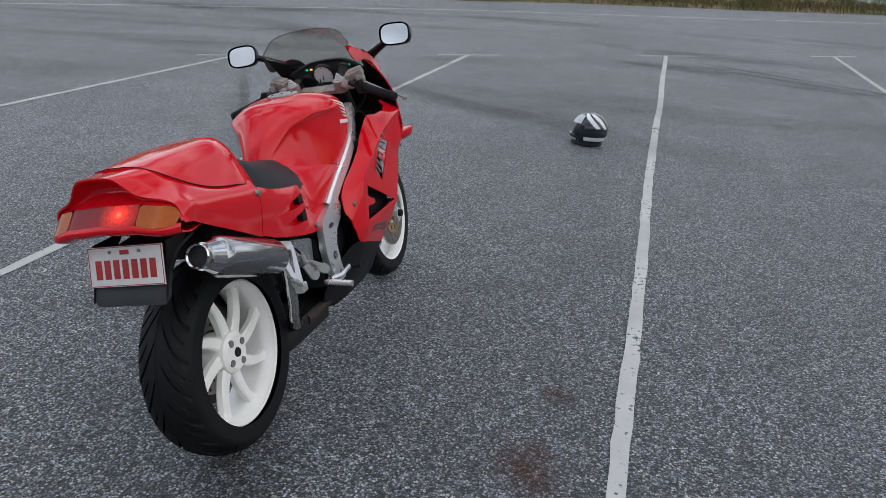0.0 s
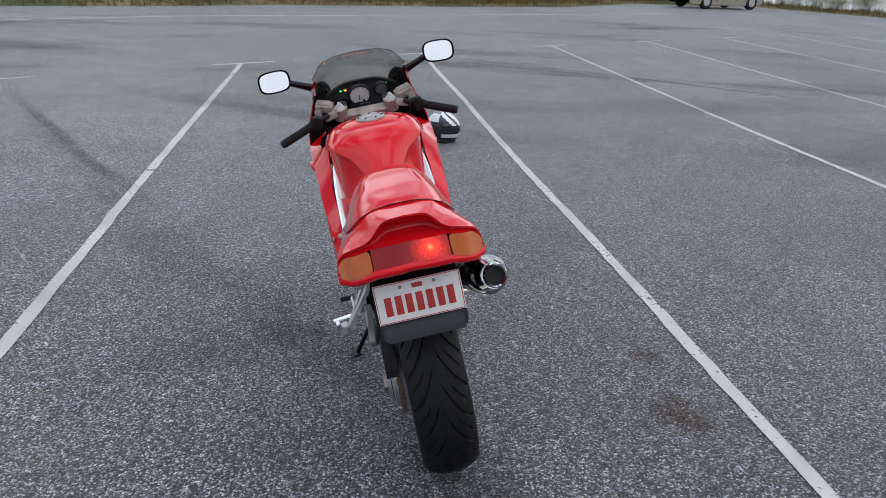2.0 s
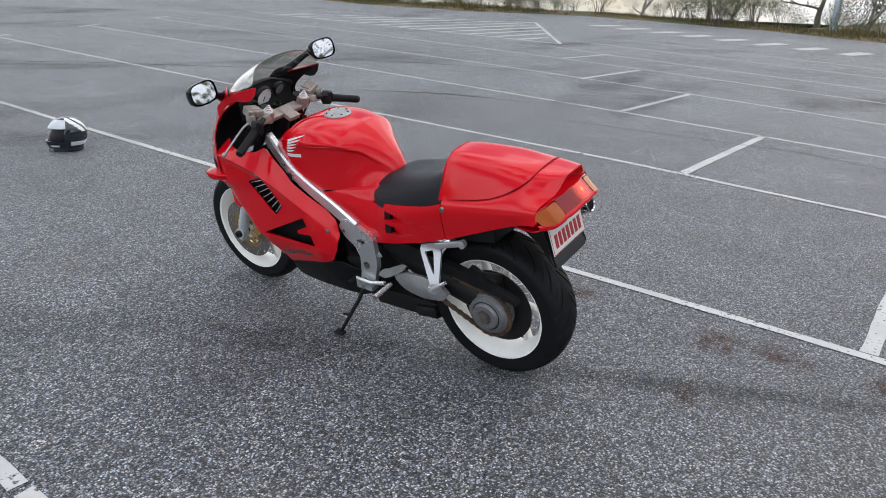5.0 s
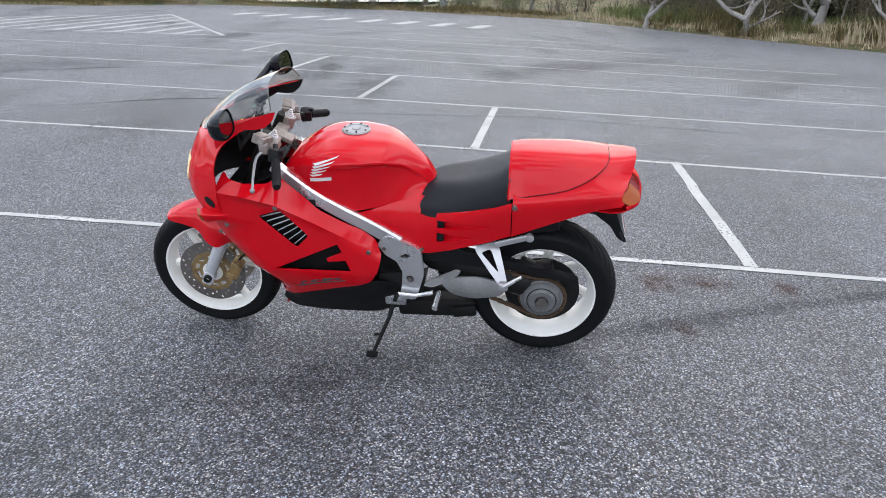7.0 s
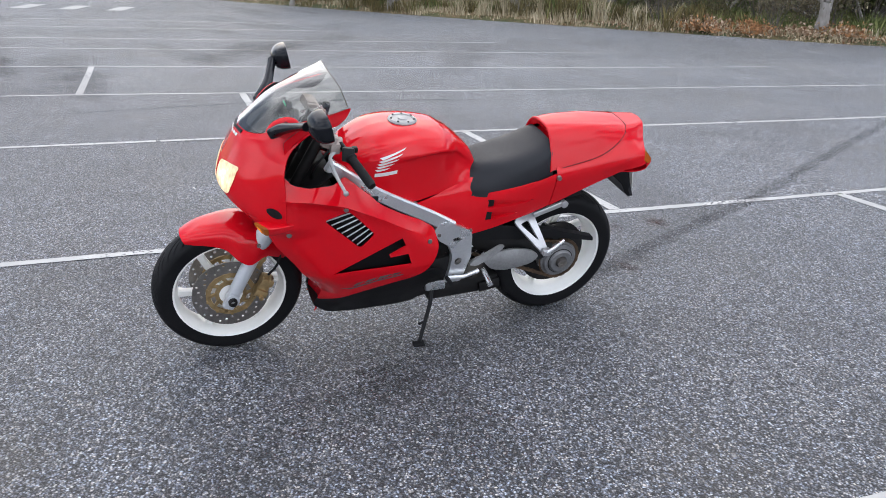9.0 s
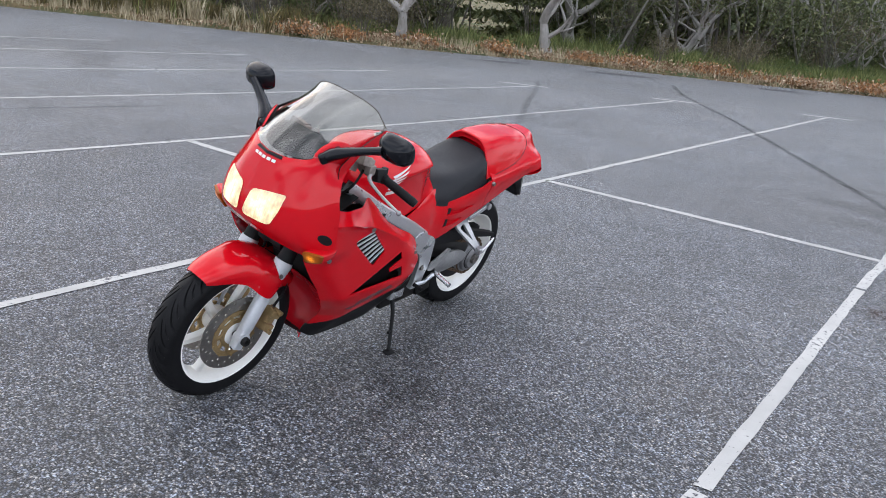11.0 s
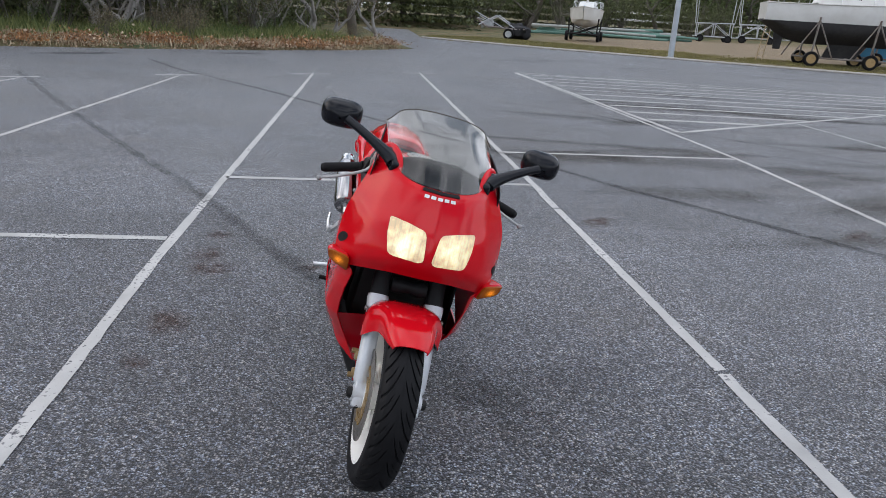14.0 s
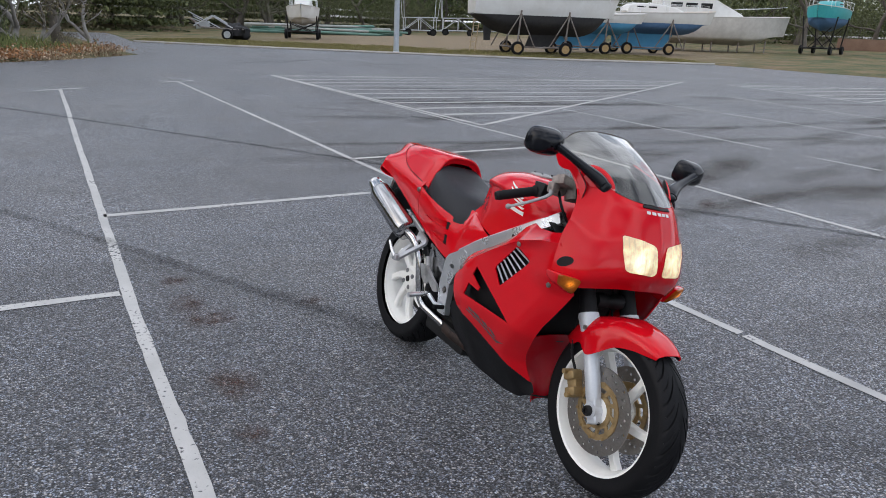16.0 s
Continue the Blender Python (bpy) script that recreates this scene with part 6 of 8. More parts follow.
# foot pegs and hangers, both sides
for s in (-1, 1):
    def flare(a, b):
        return (a, s * ((0.140 if s > 0 else 0.168) + (0.80 if s > 0 else 0.62) * max(0, 0.555 - b)), b)
    tri = [rounded([(0.263, 0.541), (0.224, 0.553), (0.183, 0.478)], 3, 0.18)]
    hg = sheet(rounded([(0.286, 0.545), (0.282, 0.564), (0.208, 0.589), (0.197, 0.578), (0.150, 0.452), (0.160, 0.434), (0.180, 0.440)], 3, 0.2), flare, 0.012, tri)
    block((0.15, 0.016, 0.024), (0.138, s * 0.150, 0.605), (0, 19, 0), 0.006, hg, segs=3)
    lathe([(0.006, s * 0.145), (0.015, s * 0.145), (0.016, s * 0.166), (0.006, s * 0.168)], 18, hg, (0.074, 0, 0.627))
    block((0.038, 0.030, 0.030), (0.165, s * 0.236, 0.446), (0, 0, 0), 0.008, hg, segs=3)
    ph = part("passenger_peg_hanger", hg, PEGM, bike, "silver triangular passenger peg hanger", solid=0.012)
    part("passenger_peg", tube([(0.165, s * 0.246, 0.448), (0.135, s * 0.250, 0.472), (0.095, s * 0.248, 0.503)], [0.008, 0.0085, 0.007], 12), ALU, ph, "folded silver foot peg")
    hp = sheet(rounded([(0.465, 0.415), (0.43, 0.428), (0.36, 0.468), (0.338, 0.464), (0.355, 0.440), (0.42, 0.396), (0.455, 0.378), (0.49, 0.385)], 3, 0.25), lambda a, b: (a, s * 0.186, b), 0.03)
    fp = part("foot_peg_hanger", hp, CAST, bike, "silver rider foot peg hanger", solid=0.012)
    part("foot_peg", tube([Vector((0.425, s * 0.186, 0.360)).lerp(Vector((0.431, s * 0.285, 0.347)), k / 14) for k in range(15)], [0.0085] + [0.0115 if k % 2 else 0.0098 for k in range(13)] + [0.012], 12), ALU, fp, "ribbed silver foot peg")
    part("foot_lever", tube([(0.45, s * 0.195, 0.36), (0.52, s * 0.205, 0.345), (0.595, s * 0.21, 0.352)], [0.010, 0.008, 0.009], 10), ALU, fp)
    part("foot_lever_tip", tube([(0.595, s * 0.205, 0.352), (0.595, s * 0.255, 0.352)], 0.009, 10), GRIP, fp)

# polished guard plate and heel plate by the right foot peg
gp_ = sheet(rounded([(0.296, 0.560), (0.462, 0.512), (0.440, 0.420), (0.372, 0.430), (0.306, 0.472)], 3, 0.12), lambda a, b: (a, -0.150, b), 0.02)
gd = part("guard_plate", gp_, CHROME, bike, "polished steel guard plate", solid=0.004)
part("guard_bolt", lathe([(0.003, -0.156), (0.008, -0.156), (0.009, -0.148)], 12, at=(0.33, 0, 0.54)), STEEL, gd)
hp_ = sheet(rounded([(0.300, 0.462), (0.345, 0.466), (0.392, 0.440), (0.402, 0.395), (0.372, 0.388), (0.340, 0.404), (0.318, 0.436)], 3, 0.25), lambda a, b: (a, -0.186, b), 0.02, [[(0.372 + 0.006 * math.cos(2 * math.pi * k / 10), 0.425 + 0.006 * math.sin(2 * math.pi * k / 10)) for k in range(10)]])
part("heel_plate", hp_, CAST, bike, "silver heel plate", solid=0.006)
cyl = tube([(0.330, -0.168, 0.500), (0.352, -0.168, 0.440)], 0.012, 14)
tube([(0.352, -0.168, 0.440), (0.366, -0.170, 0.400)], 0.006, 10, bm=cyl)
part("brake_cylinder", cyl, CAST, bike, "small rear brake cylinder")
part("brake_line", tube([(0.330, -0.168, 0.502), (0.30, -0.165, 0.53), (0.27, -0.14, 0.52), (0.29, -0.10, 0.48)], 0.004, 8, 16), BLACKPL, bike)

# side stand
st = tube([(0.625, 0.13, 0.262), (0.640, 0.17, 0.20), (0.700, 0.243, 0.062)], [0.011, 0.009, 0.008], 10)
ss = part("side_stand", st, BLACKPL, bike, "black side stand, folded out")
part("stand_foot", block((0.050, 0.036, 0.009), (0.705, 0.251, 0.054), (-11, 0, 0), 0.003), BLACKPL, ss)
part("stand_tang", tube([(0.665, 0.20, 0.13), (0.70, 0.215, 0.135)], 0.006, 8), BLACKPL, ss)
part("stand_bracket", block((0.09, 0.05, 0.05), (0.615, 0.125, 0.275), (0, 0, 0), 0.008), ALU, ss)


# ---- helmet on the ground ----
HBLACK = surface("helmet_black", (0.008, 0.010, 0.018), (0.014, 0.016, 0.024), 100, 8, 0.16, coat=0.6, relief=0.0)
HWHITE = surface("helmet_white", (0.72, 0.74, 0.76), (0.64, 0.66, 0.68), 100, 8, 0.25, coat=0.4, relief=0.0)
helmet = thing("helmet", "black and white full-face motorcycle helmet lying on the asphalt", "helmet", pose(-0.47, 6.42, 0.0, 0, 0, 170))


def shell_point(az, el):
    """The helmet's outside: longer than wide, with a chin bar forward."""
    c = max(math.cos(el), 0.74) if el < 0 else math.cos(el)
    chin = max(0, math.cos(az)) ** 2 * max(0, -math.sin(el) + 0.25) * 0.055
    return ((0.148 + chin) * c * math.cos(az), 0.122 * c * math.sin(az), 0.135 + 0.146 * math.sin(el) if el < 0 else 0.135 + 0.132 * math.sin(el))


def helmet_patch(a0, a1, e0, e1, nu, nv, lift):
    rows = []
    for i in range(nv + 1):
        e = radians(e0 + (e1 - e0) * i / nv)
        row = []
        for j in range(nu + 1):
            p = Vector(shell_point(radians(a0 + (a1 - a0) * j / nu), e))
            row.append(p + (p - Vector((0, 0, 0.13))).normalized() * lift)
        rows.append(row)
    return grid_mesh(rows)


sb = grid_mesh([[shell_point(2 * math.pi * j / 72, radians(-62 + 152 * i / 38)) for j in range(72)] for i in range(39)], wrap=True)


def in_port(p):
    az, el = math.degrees(math.atan2(p.y / 0.122, p.x / 0.15)), math.degrees(math.asin(max(-1, min(1, (p.z - 0.135) / 0.132))))
    return abs(az) < 66 and -20 < el < 27


bmesh.ops.delete(sb, geom=[f for f in sb.faces if in_port(f.calc_center_median())], context="FACES")
part("shell", sb, HBLACK, helmet, "glossy black shell with an open face port", solid=0.012, inner=VINYL)
lin = grid_mesh([[Vector(shell_point(2 * math.pi * j / 32, radians(-58 + 148 * i / 16))) * 0.86 + Vector((-0.004, 0, 0.018)) for j in range(32)] for i in range(17)], wrap=True)
part("lining", lin, VINYL, helmet, "black padded lining", angle=80)
# the visor's pale tone paints in the sky's reflection on the glossy front
part("visor", helmet_patch(-70, 70, 24, 58, 26, 10, 0.009), surface("visor_highlight", (0.42, 0.45, 0.48), (0.56, 0.58, 0.60), 20, 4, 0.10, coat=0.8, relief=0), helmet, "visor raised over the brow, its pale colour standing for a highlight", solid=0.003)


def helmet_band(top, low, w0, w1, e0, e1, n=18):
    """A flash that sweeps over the shell, with a notched lower end."""
    rows = []
    for i in range(n + 1):
        f = i / n
        el, az, w = radians(e0 + (e1 - e0) * f), top + (low - top) * f ** 0.8, w0 + (w1 - w0) * f
        k = (0.0, 0.55, 1.0)[i % 3] * 0.55 * w if f > 0.55 else 0.0
        row = []
        for j in range(7):
            p = Vector(shell_point(radians(az - w + k * (1 - j / 6) + 2 * w * j / 6), el))
            row.append(p + (p - Vector((0, 0, 0.13))).normalized() * 0.0018)
        rows.append(row)
    return grid_mesh(rows)


for s in (-1, 1):
    part("hinge", lathe([(0.003, s * 0.128), (0.018, s * 0.127), (0.021, s * 0.118)], 18, at=(0.035, 0, 0.172)), HBLACK, helmet)
    part("white_flash", helmet_band(s * 62, s * 128, s * 16, s * 10, 76, 12), HWHITE, helmet, "white flash sweeping over the shell", solid=0.001)
    part("white_flash", helmet_band(s * 118, s * 158, s * 18, s * 7, 74, 10), HWHITE, helmet, solid=0.001)
    part("lower_band", helmet_patch(s * 82, s * 172, -33, -19, 16, 5, 0.002), HWHITE, helmet, "white lower band", solid=0.001)
    part("chin_vent", helmet_patch(s * 20, s * 48, -38, -31, 8, 3, 0.002), HWHITE, helmet, solid=0.001)
part("neck_roll", lathe([(0.070, 0.004), (0.092, 0.002), (0.095, 0.02), (0.075, 0.03)], 32, axis="z", closed=True), VINYL, helmet)

# ---- plants ----
BARK = surface("grey_paperbark", (0.40, 0.38, 0.36), (0.20, 0.185, 0.17), 14, 2, 0.9, relief=0.8, stretch=(1, 1, 0.25))
BARKD = surface("dark_bark", (0.16, 0.14, 0.12), (0.075, 0.065, 0.056), 14, 2, 0.95, relief=0.8, stretch=(1, 1, 0.25))
LEAF = leaf_mat("olive_leaves", (0.040, 0.054, 0.021), (0.175, 0.190, 0.075))
LEAFG = leaf_mat("fresh_green_leaves", (0.030, 0.065, 0.014), (0.125, 0.190, 0.045))
LEAFB = leaf_mat("brown_scrub_leaves", (0.07, 0.058, 0.036), (0.26, 0.22, 0.13))
GRASSG = leaf_mat("green_grass_blades", (0.075, 0.105, 0.030), (0.30, 0.32, 0.12))
GRASSD = leaf_mat("straw_grass_blades", (0.30, 0.24, 0.14), (0.66, 0.58, 0.42))
GRASSO = leaf_mat("olive_brown_grass_blades", (0.060, 0.050, 0.020), (0.24, 0.19, 0.075))
GRASSY = leaf_mat("short_yellow_grass", (0.11, 0.105, 0.035), (0.34, 0.30, 0.12))
LITTER = leaf_mat("leaf_litter", (0.16, 0.075, 0.03), (0.62, 0.50, 0.36))
LITTERO = leaf_mat("orange_litter", (0.20, 0.095, 0.045), (0.54, 0.28, 0.12))


def leaves_mesh(name, centres, size, rnd, aspect=0.36):
    """Many small pointed leaves, each a folded pair of triangles."""
    n = len(centres)
    c = np.asarray(centres)
    d = rnd.normal(size=(n, 3))
    d /= np.linalg.norm(d, axis=1)[:, None]
    e = np.cross(d, rnd.normal(size=(n, 3)))
    e /= np.linalg.norm(e, axis=1)[:, None]
    L = (size * rnd.uniform(0.6, 1.4, n))[:, None]
    v = np.stack([c - d * L / 2, c + e * L * aspect / 2, c + d * L / 2, c - e * L * aspect / 2], 1).reshape(-1, 3)
    f = np.arange(4 * n).reshape(-1, 4)
    me = bpy.data.meshes.new(name)
    me.from_pydata(v.tolist(), [], f.tolist())
    return me


def tree(seed, height, bark, leaf, lean=0.15, clumps=26, leaf_n=70, leaf_size=0.13, label="", low=0.0, fork=0.30, spread=1.0):
    """Forked trunk with crooked tapering limbs and a crown of small leaf clumps."""
    r, rnd = random.Random(seed), np.random.default_rng(seed)
    bm = bmesh.new()
    tips = []

    def limb(p, d, rad, ln, depth):
        pts, rs = [p.copy()], [rad]
        q, dd = p.copy(), d.copy()
        for k in range(5):
            dd = (dd + Vector((r.uniform(-1, 1), r.uniform(-1, 1), r.uniform(-0.5, 0.9))) * 0.24).normalized()
            q = q + dd * ln / 5
            pts.append(q.copy()), rs.append(rad * (1 - 0.10 * (k + 1)))
        tube(pts, rs, 7 if depth < 2 else 5, bm=bm)
        if depth >= 2:
            tips.extend(pts[2:])
        if depth < 4 and rad > 0.012:
            for k in range(r.choice((2, 2, 3))):
                a = r.uniform(0, 2 * math.pi)
                side = Vector((math.cos(a), math.sin(a), r.uniform(-0.1, 0.7)))
                limb(q, (dd * 0.75 + side * r.uniform(0.5, 0.9) * (spread if depth == 0 else 1)).normalized(), rad * r.uniform(0.5, 0.68), (ln if depth else height * 0.30) * r.uniform(0.62, 0.85), depth + 1)
            if depth < 3:
                a = r.uniform(0, 2 * math.pi)
                limb(pts[3], Vector((math.cos(a), math.sin(a), r.uniform(0.0, 0.6))).normalized(), rad * 0.42, ln * 0.7, depth + 2)

    limb(Vector((0, 0, -0.15)), Vector((r.uniform(-lean, lean), r.uniform(-lean, lean), 1)).normalized(), height * 0.030, height * fork, 0)
    tk = thing("tree", label, "tree", Matrix.Identity(4))
    part("trunk", bm, bark, tk, "crooked forked trunk with bare limbs", angle=80)
    r.shuffle(tips)
    tips = [t for t in tips if t.z > low][: clumps * 3]
    cs = []
    for t in tips:
        m = leaf_n // 3 + 4
        cs.append(np.array(t) + rnd.normal(size=(m, 3)) * (height * 0.055, height * 0.055, height * 0.035))
    me = leaves_mesh("crown", np.concatenate(cs), leaf_size, rnd)
    me.materials.append(leaf)
    cr = new("crown", me)
    cr.parent = tk
    cr["label"] = "uneven crown of small leaf clumps"
    return tk


def shrub(seed, h, w, leaf, n, label, size=0.09):
    r, rnd = random.Random(seed), np.random.default_rng(seed)
    sh = thing("shrub", label, "shrub", Matrix.Identity(4))
    bm = bmesh.new()
    cs = []
    for k in range(11):
        a, q = r.uniform(0, 2 * math.pi), r.uniform(0.15, 0.5)
        top = Vector((math.cos(a) * w * q, math.sin(a) * w * q, h * r.uniform(0.45, 0.95)))
        tube([(0.08 * math.cos(a), 0.08 * math.sin(a), -0.1), top * 0.5 + Vector((r.uniform(-.1, .1), r.uniform(-.1, .1), 0)), top], [0.013, 0.009, 0.004], 5, bm=bm)
        cs.append(np.array(top) * (1, 1, 0.9) + rnd.normal(size=(n // 11, 3)) * (w * 0.16, w * 0.16, h * 0.20))
    c = np.concatenate(cs)
    c[:, 2] = np.abs(c[:, 2])
    part("stem", bm, BARKD, sh, angle=80)
    me = leaves_mesh("foliage", c, size, rnd)
    me.materials.append(leaf)
    fo = new("foliage", me)
    fo.parent = sh
    return sh


def stand(ob, x, y, turn, k=1.0, dz=0.0):
    """Puts a plant on the ground."""
    ob.matrix_basis = pose(x, y, ground_z(x, y) + dz, 0, 0, turn) @ Matrix.Scale(k, 4)
    return ob


def copies(ob, places):
    for x, y, turn, k in places:
        c = copy_thing(ob, Matrix.Identity(4))
        stand(c, x, y, turn, k)


def edge_frame(poly):
    """Points along an edge with the outward way of each metre."""
    out = []
    for a, b in zip(poly, poly[1:]):
        a, b = np.array(a, float), np.array(b, float)
        n = max(1, int(np.hypot(*(b - a))))
        d = (b - a) / np.hypot(*(b - a))
        for i in range(n):
            p = a + (b - a) * i / n
            o = np.array((-d[1], d[0]))
            if inside(tuple(p + o * 0.6), PARK):
                o = -o
            out.append((p, o))
    return out


S_EDGE = edge_frame(SOUTH_EDGE[2:])
E_EDGE = edge_frame(SOUTH_EDGE[:3])
N_EDGE = edge_frame(NORTH_EDGE[1:])

t_pale = tree(11, 7.5, BARK, LEAF, 0.5, fork=0.15, spread=1.5, label="pale grey crooked tree with bare low limbs and olive leaves", low=2.2)
t_pale2 = tree(23, 6.5, BARK, LEAF, 0.7, fork=0.13, spread=1.7, label="pale forked tree leaning over the grass verge", low=2.0)
t_dark = tree(37, 9.0, BARKD, LEAF, 0.15, clumps=34, label="dark-stemmed bushland tree with olive leaves", low=1.2)
t_green = tree(52, 8.0, BARKD, LEAFG, 0.2, clumps=34, leaf_n=90, label="leafy green tree in the thicket", low=0.8)
t_scrub = tree(71, 4.6, BARK, LEAFB, 0.5, clumps=14, fork=0.12, spread=1.3, label="half-bare grey scrub tree with thin twigs", low=0.9)
stand(t_pale, 8.9, -16.4, 40), stand(t_pale2, 3.0, -26.2, 200), stand(t_dark, -1.0, -33, 0), stand(t_green, 14.5, -15, 0), stand(t_scrub, -2.0, -29.5, 120)
copies(t_pale, [(11.6, -12.6, 150, 0.9), (0.7, -26.4, 210, 0.8), (21.0, -5.8, 250, 1.0), (2.6, -31, 80, 1.0)])
copies(t_pale2, [(6.0, -21.5, 20, 0.9), (17.0, -9.5, 300, 1.0), (20.8, -3.9, 130, 0.8)])
copies(t_scrub, [(23.6, -1.2, 10, 0.9), (17.8, -7.0, 200, 0.8), (-0.2, -27.2, 300, 0.9), (33.0, 6.0, 90, 1.0), (32.5, 3.0, 20, 1.1)])
pr = random.Random(9)
for ob, n, lo, hi in ((t_pale, 10, 4, 12), (t_dark, 26, 5, 16), (t_green, 16, 6, 18), (t_pale2, 9, 4, 11), (t_scrub, 12, 3, 9)):
    pl = []
    for i in range(n):
        p, o = pr.choice(S_EDGE)
        q = p + o * pr.uniform(lo, hi)
        pl.append((q[0], q[1], pr.uniform(0, 360), pr.uniform(0.75, 1.2)))
    copies(ob, pl)
# the thicket behind the boats and trailers
copies(t_dark, [(pr.uniform(-40, -2), pr.uniform(-92, -74), pr.uniform(0, 360), pr.uniform(0.9, 1.4)) for i in range(18)])
copies(t_green, [(pr.uniform(-60, -8), pr.uniform(-86, -72), pr.uniform(0, 360), pr.uniform(0.8, 1.3)) for i in range(18)])
copies(t_dark, [(pr.uniform(-92, -62), pr.uniform(-62, -36), pr.uniform(0, 360), pr.uniform(0.9, 1.4)) for i in range(14)])
copies(t_scrub, [(35, 12, 0, 1.0), (33.5, 16, 90, 0.9), (31, 22, 50, 0.8)])
copies(t_dark, [(36, 8.5, 0, 0.6), (37.5, 14.0, 140, 0.55)])

s_dark = shrub(3, 2.2, 2.6, LEAF, 1700, "dark olive shrub under the trees")
s_green = shrub(4, 1.1, 2.0, LEAFG, 800, "low bright green coastal shrub", 0.08)
s_brown = shrub(5, 1.3, 1.8, LEAFB, 1700, "dry brown twiggy shrub", 0.07)
stand(s_dark, 14.7, -9.9, 0), stand(s_green, 6.5, 32.0, 0), stand(s_brown, 12.2, -11.6, 0)
for ob, n, lo, hi, k0, k1 in ((s_dark, 46, 3.5, 9, 0.8, 1.5), (s_green, 8, 2.5, 6, 0.5, 0.9), (s_brown, 26, 1.0, 5, 0.5, 1.0)):
    pl = []
    for i in range(n):
        p, o = pr.choice(S_EDGE)
        q = p + o * pr.uniform(lo, hi)
        pl.append((q[0], q[1], pr.uniform(0, 360), pr.uniform(k0, k1)))
    copies(ob, pl)
bush = random.Random(77)
copies(s_green, [(1.0 + 0.85 * i, 29.2 + 0.55 * i + pr.uniform(0.4, 2.2), pr.uniform(0, 360), pr.uniform(0.5, 0.85)) for i in range(15)])
copies(s_brown, [(-6 + 0.7 * i, 24.3 + 0.55 * i + pr.uniform(0.3, 1.2), pr.uniform(0, 360), pr.uniform(0.35, 0.6)) for i in range(11)])
copies(s_brown, [(21.5 + 0.4 * i, 39.5 - 1.0 * i + pr.uniform(-0.5, 0.5), pr.uniform(0, 360), pr.uniform(0.4, 0.7)) for i in range(12)])
# dark bushes at the corner by the water
copies(s_dark, [(28.2 + 0.75 * i, 18.9 - 0.45 * i + bush.uniform(0, 0.8), bush.uniform(0, 360), bush.uniform(0.42, 0.62)) for i in range(5)])
copies(s_dark, [(23.6 + 0.75 * i, 24.2 - 0.9 * i + bush.uniform(0.2, 0.9), bush.uniform(0, 360), bush.uniform(0.22, 0.42)) for i in range(8)])
copies(s_brown, [(24.0 + 0.9 * i, 23.4 - 0.7 * i + bush.uniform(0.2, 0.9), bush.uniform(0, 360), bush.uniform(0.3, 0.5)) for i in range(8)])
copies(s_dark, [(25.6, 21.9, 10, 0.55), (26.9, 21.2, 70, 0.62), (27.9, 18.6, 130, 0.72), (28.7, 17.5, 200, 0.80), (30.0, 16.6, 260, 0.85), (31.5, 12.0, 20, 0.6), (31.8, 10.2, 120, 0.7), (33.9, 14.4, 50, 0.9), (35.1, 12.9, 300, 1.0), (27.2, 32.4, 80, 0.6), (27.9, 31.0, 10, 0.7), (29.0, 30.0, 190, 0.8)])
# low heath along the water
heath = random.Random(31)
for ob, k0, k1, n in ((s_green, 0.35, 0.65, 64), (s_brown, 0.35, 0.7, 44), (s_dark, 0.25, 0.45, 30)):
    pl = []
    for i in range(n):
        p, o = heath.choice(N_EDGE + E_EDGE)
        q = p + o * heath.uniform(0.5, 2.6)
        pl.append((q[0], q[1], heath.uniform(0, 360), heath.uniform(k0, k1)))
    copies(ob, pl)
copies(s_dark, [(heath.uniform(29.5, 35), heath.uniform(-3, 14), heath.uniform(0, 360), heath.uniform(0.5, 0.95)) for i in range(24)])
copies(s_dark, [(pr.uniform(30.5, 33), 4 + 1.5 * i, pr.uniform(0, 360), pr.uniform(0.35, 0.6)) for i in range(9)])
copies(s_dark, [(pr.uniform(-40, -6), pr.uniform(-80, -70), pr.uniform(0, 360), pr.uniform(1.0, 1.7)) for i in range(26)])
copies(s_dark, [(pr.uniform(-80, -56), pr.uniform(-66, -44), pr.uniform(0, 360), pr.uniform(1.0, 1.7)) for i in range(18)])


def blades(name, places, h, w, material, label, rnd):
    """A sward of single bent blades."""
    p = np.asarray(places)
    n = len(p)
    a = rnd.uniform(0, 2 * math.pi, n)
    # taller and shorter patches
    tall = np.array([0.45 + 1.1 * max(0.0, 0.5 + 0.9 * noise.noise((x * 0.45, y * 0.45, 3.0))) for x, y, z in p])
    hh = h * rnd.uniform(0.5, 1.35, n) * tall
    side = np.stack([np.cos(a), np.sin(a), np.zeros(n)], 1) * w * rnd.uniform(0.6, 1.4, n)[:, None]
    tip = np.stack([np.sin(a + 1) * hh * rnd.uniform(0.1, 0.6, n), np.cos(a + 1) * hh * rnd.uniform(0.1, 0.6, n), hh], 1)
    mid = tip * (0.4, 0.4, 0.6)
    v = np.stack([p - side, p + side, p + mid + side * 0.7, p + tip, p + mid - side * 0.7], 1).reshape(-1, 3)
    i = np.arange(n) * 5
    me = bpy.data.meshes.new(name)
    me.from_pydata(v.tolist(), [], np.stack([i, i + 1, i + 2, i + 3, i + 4], 1).tolist())
    me.materials.append(material)
    return tagged(new(name, me), label, "grass", kind="stuff")


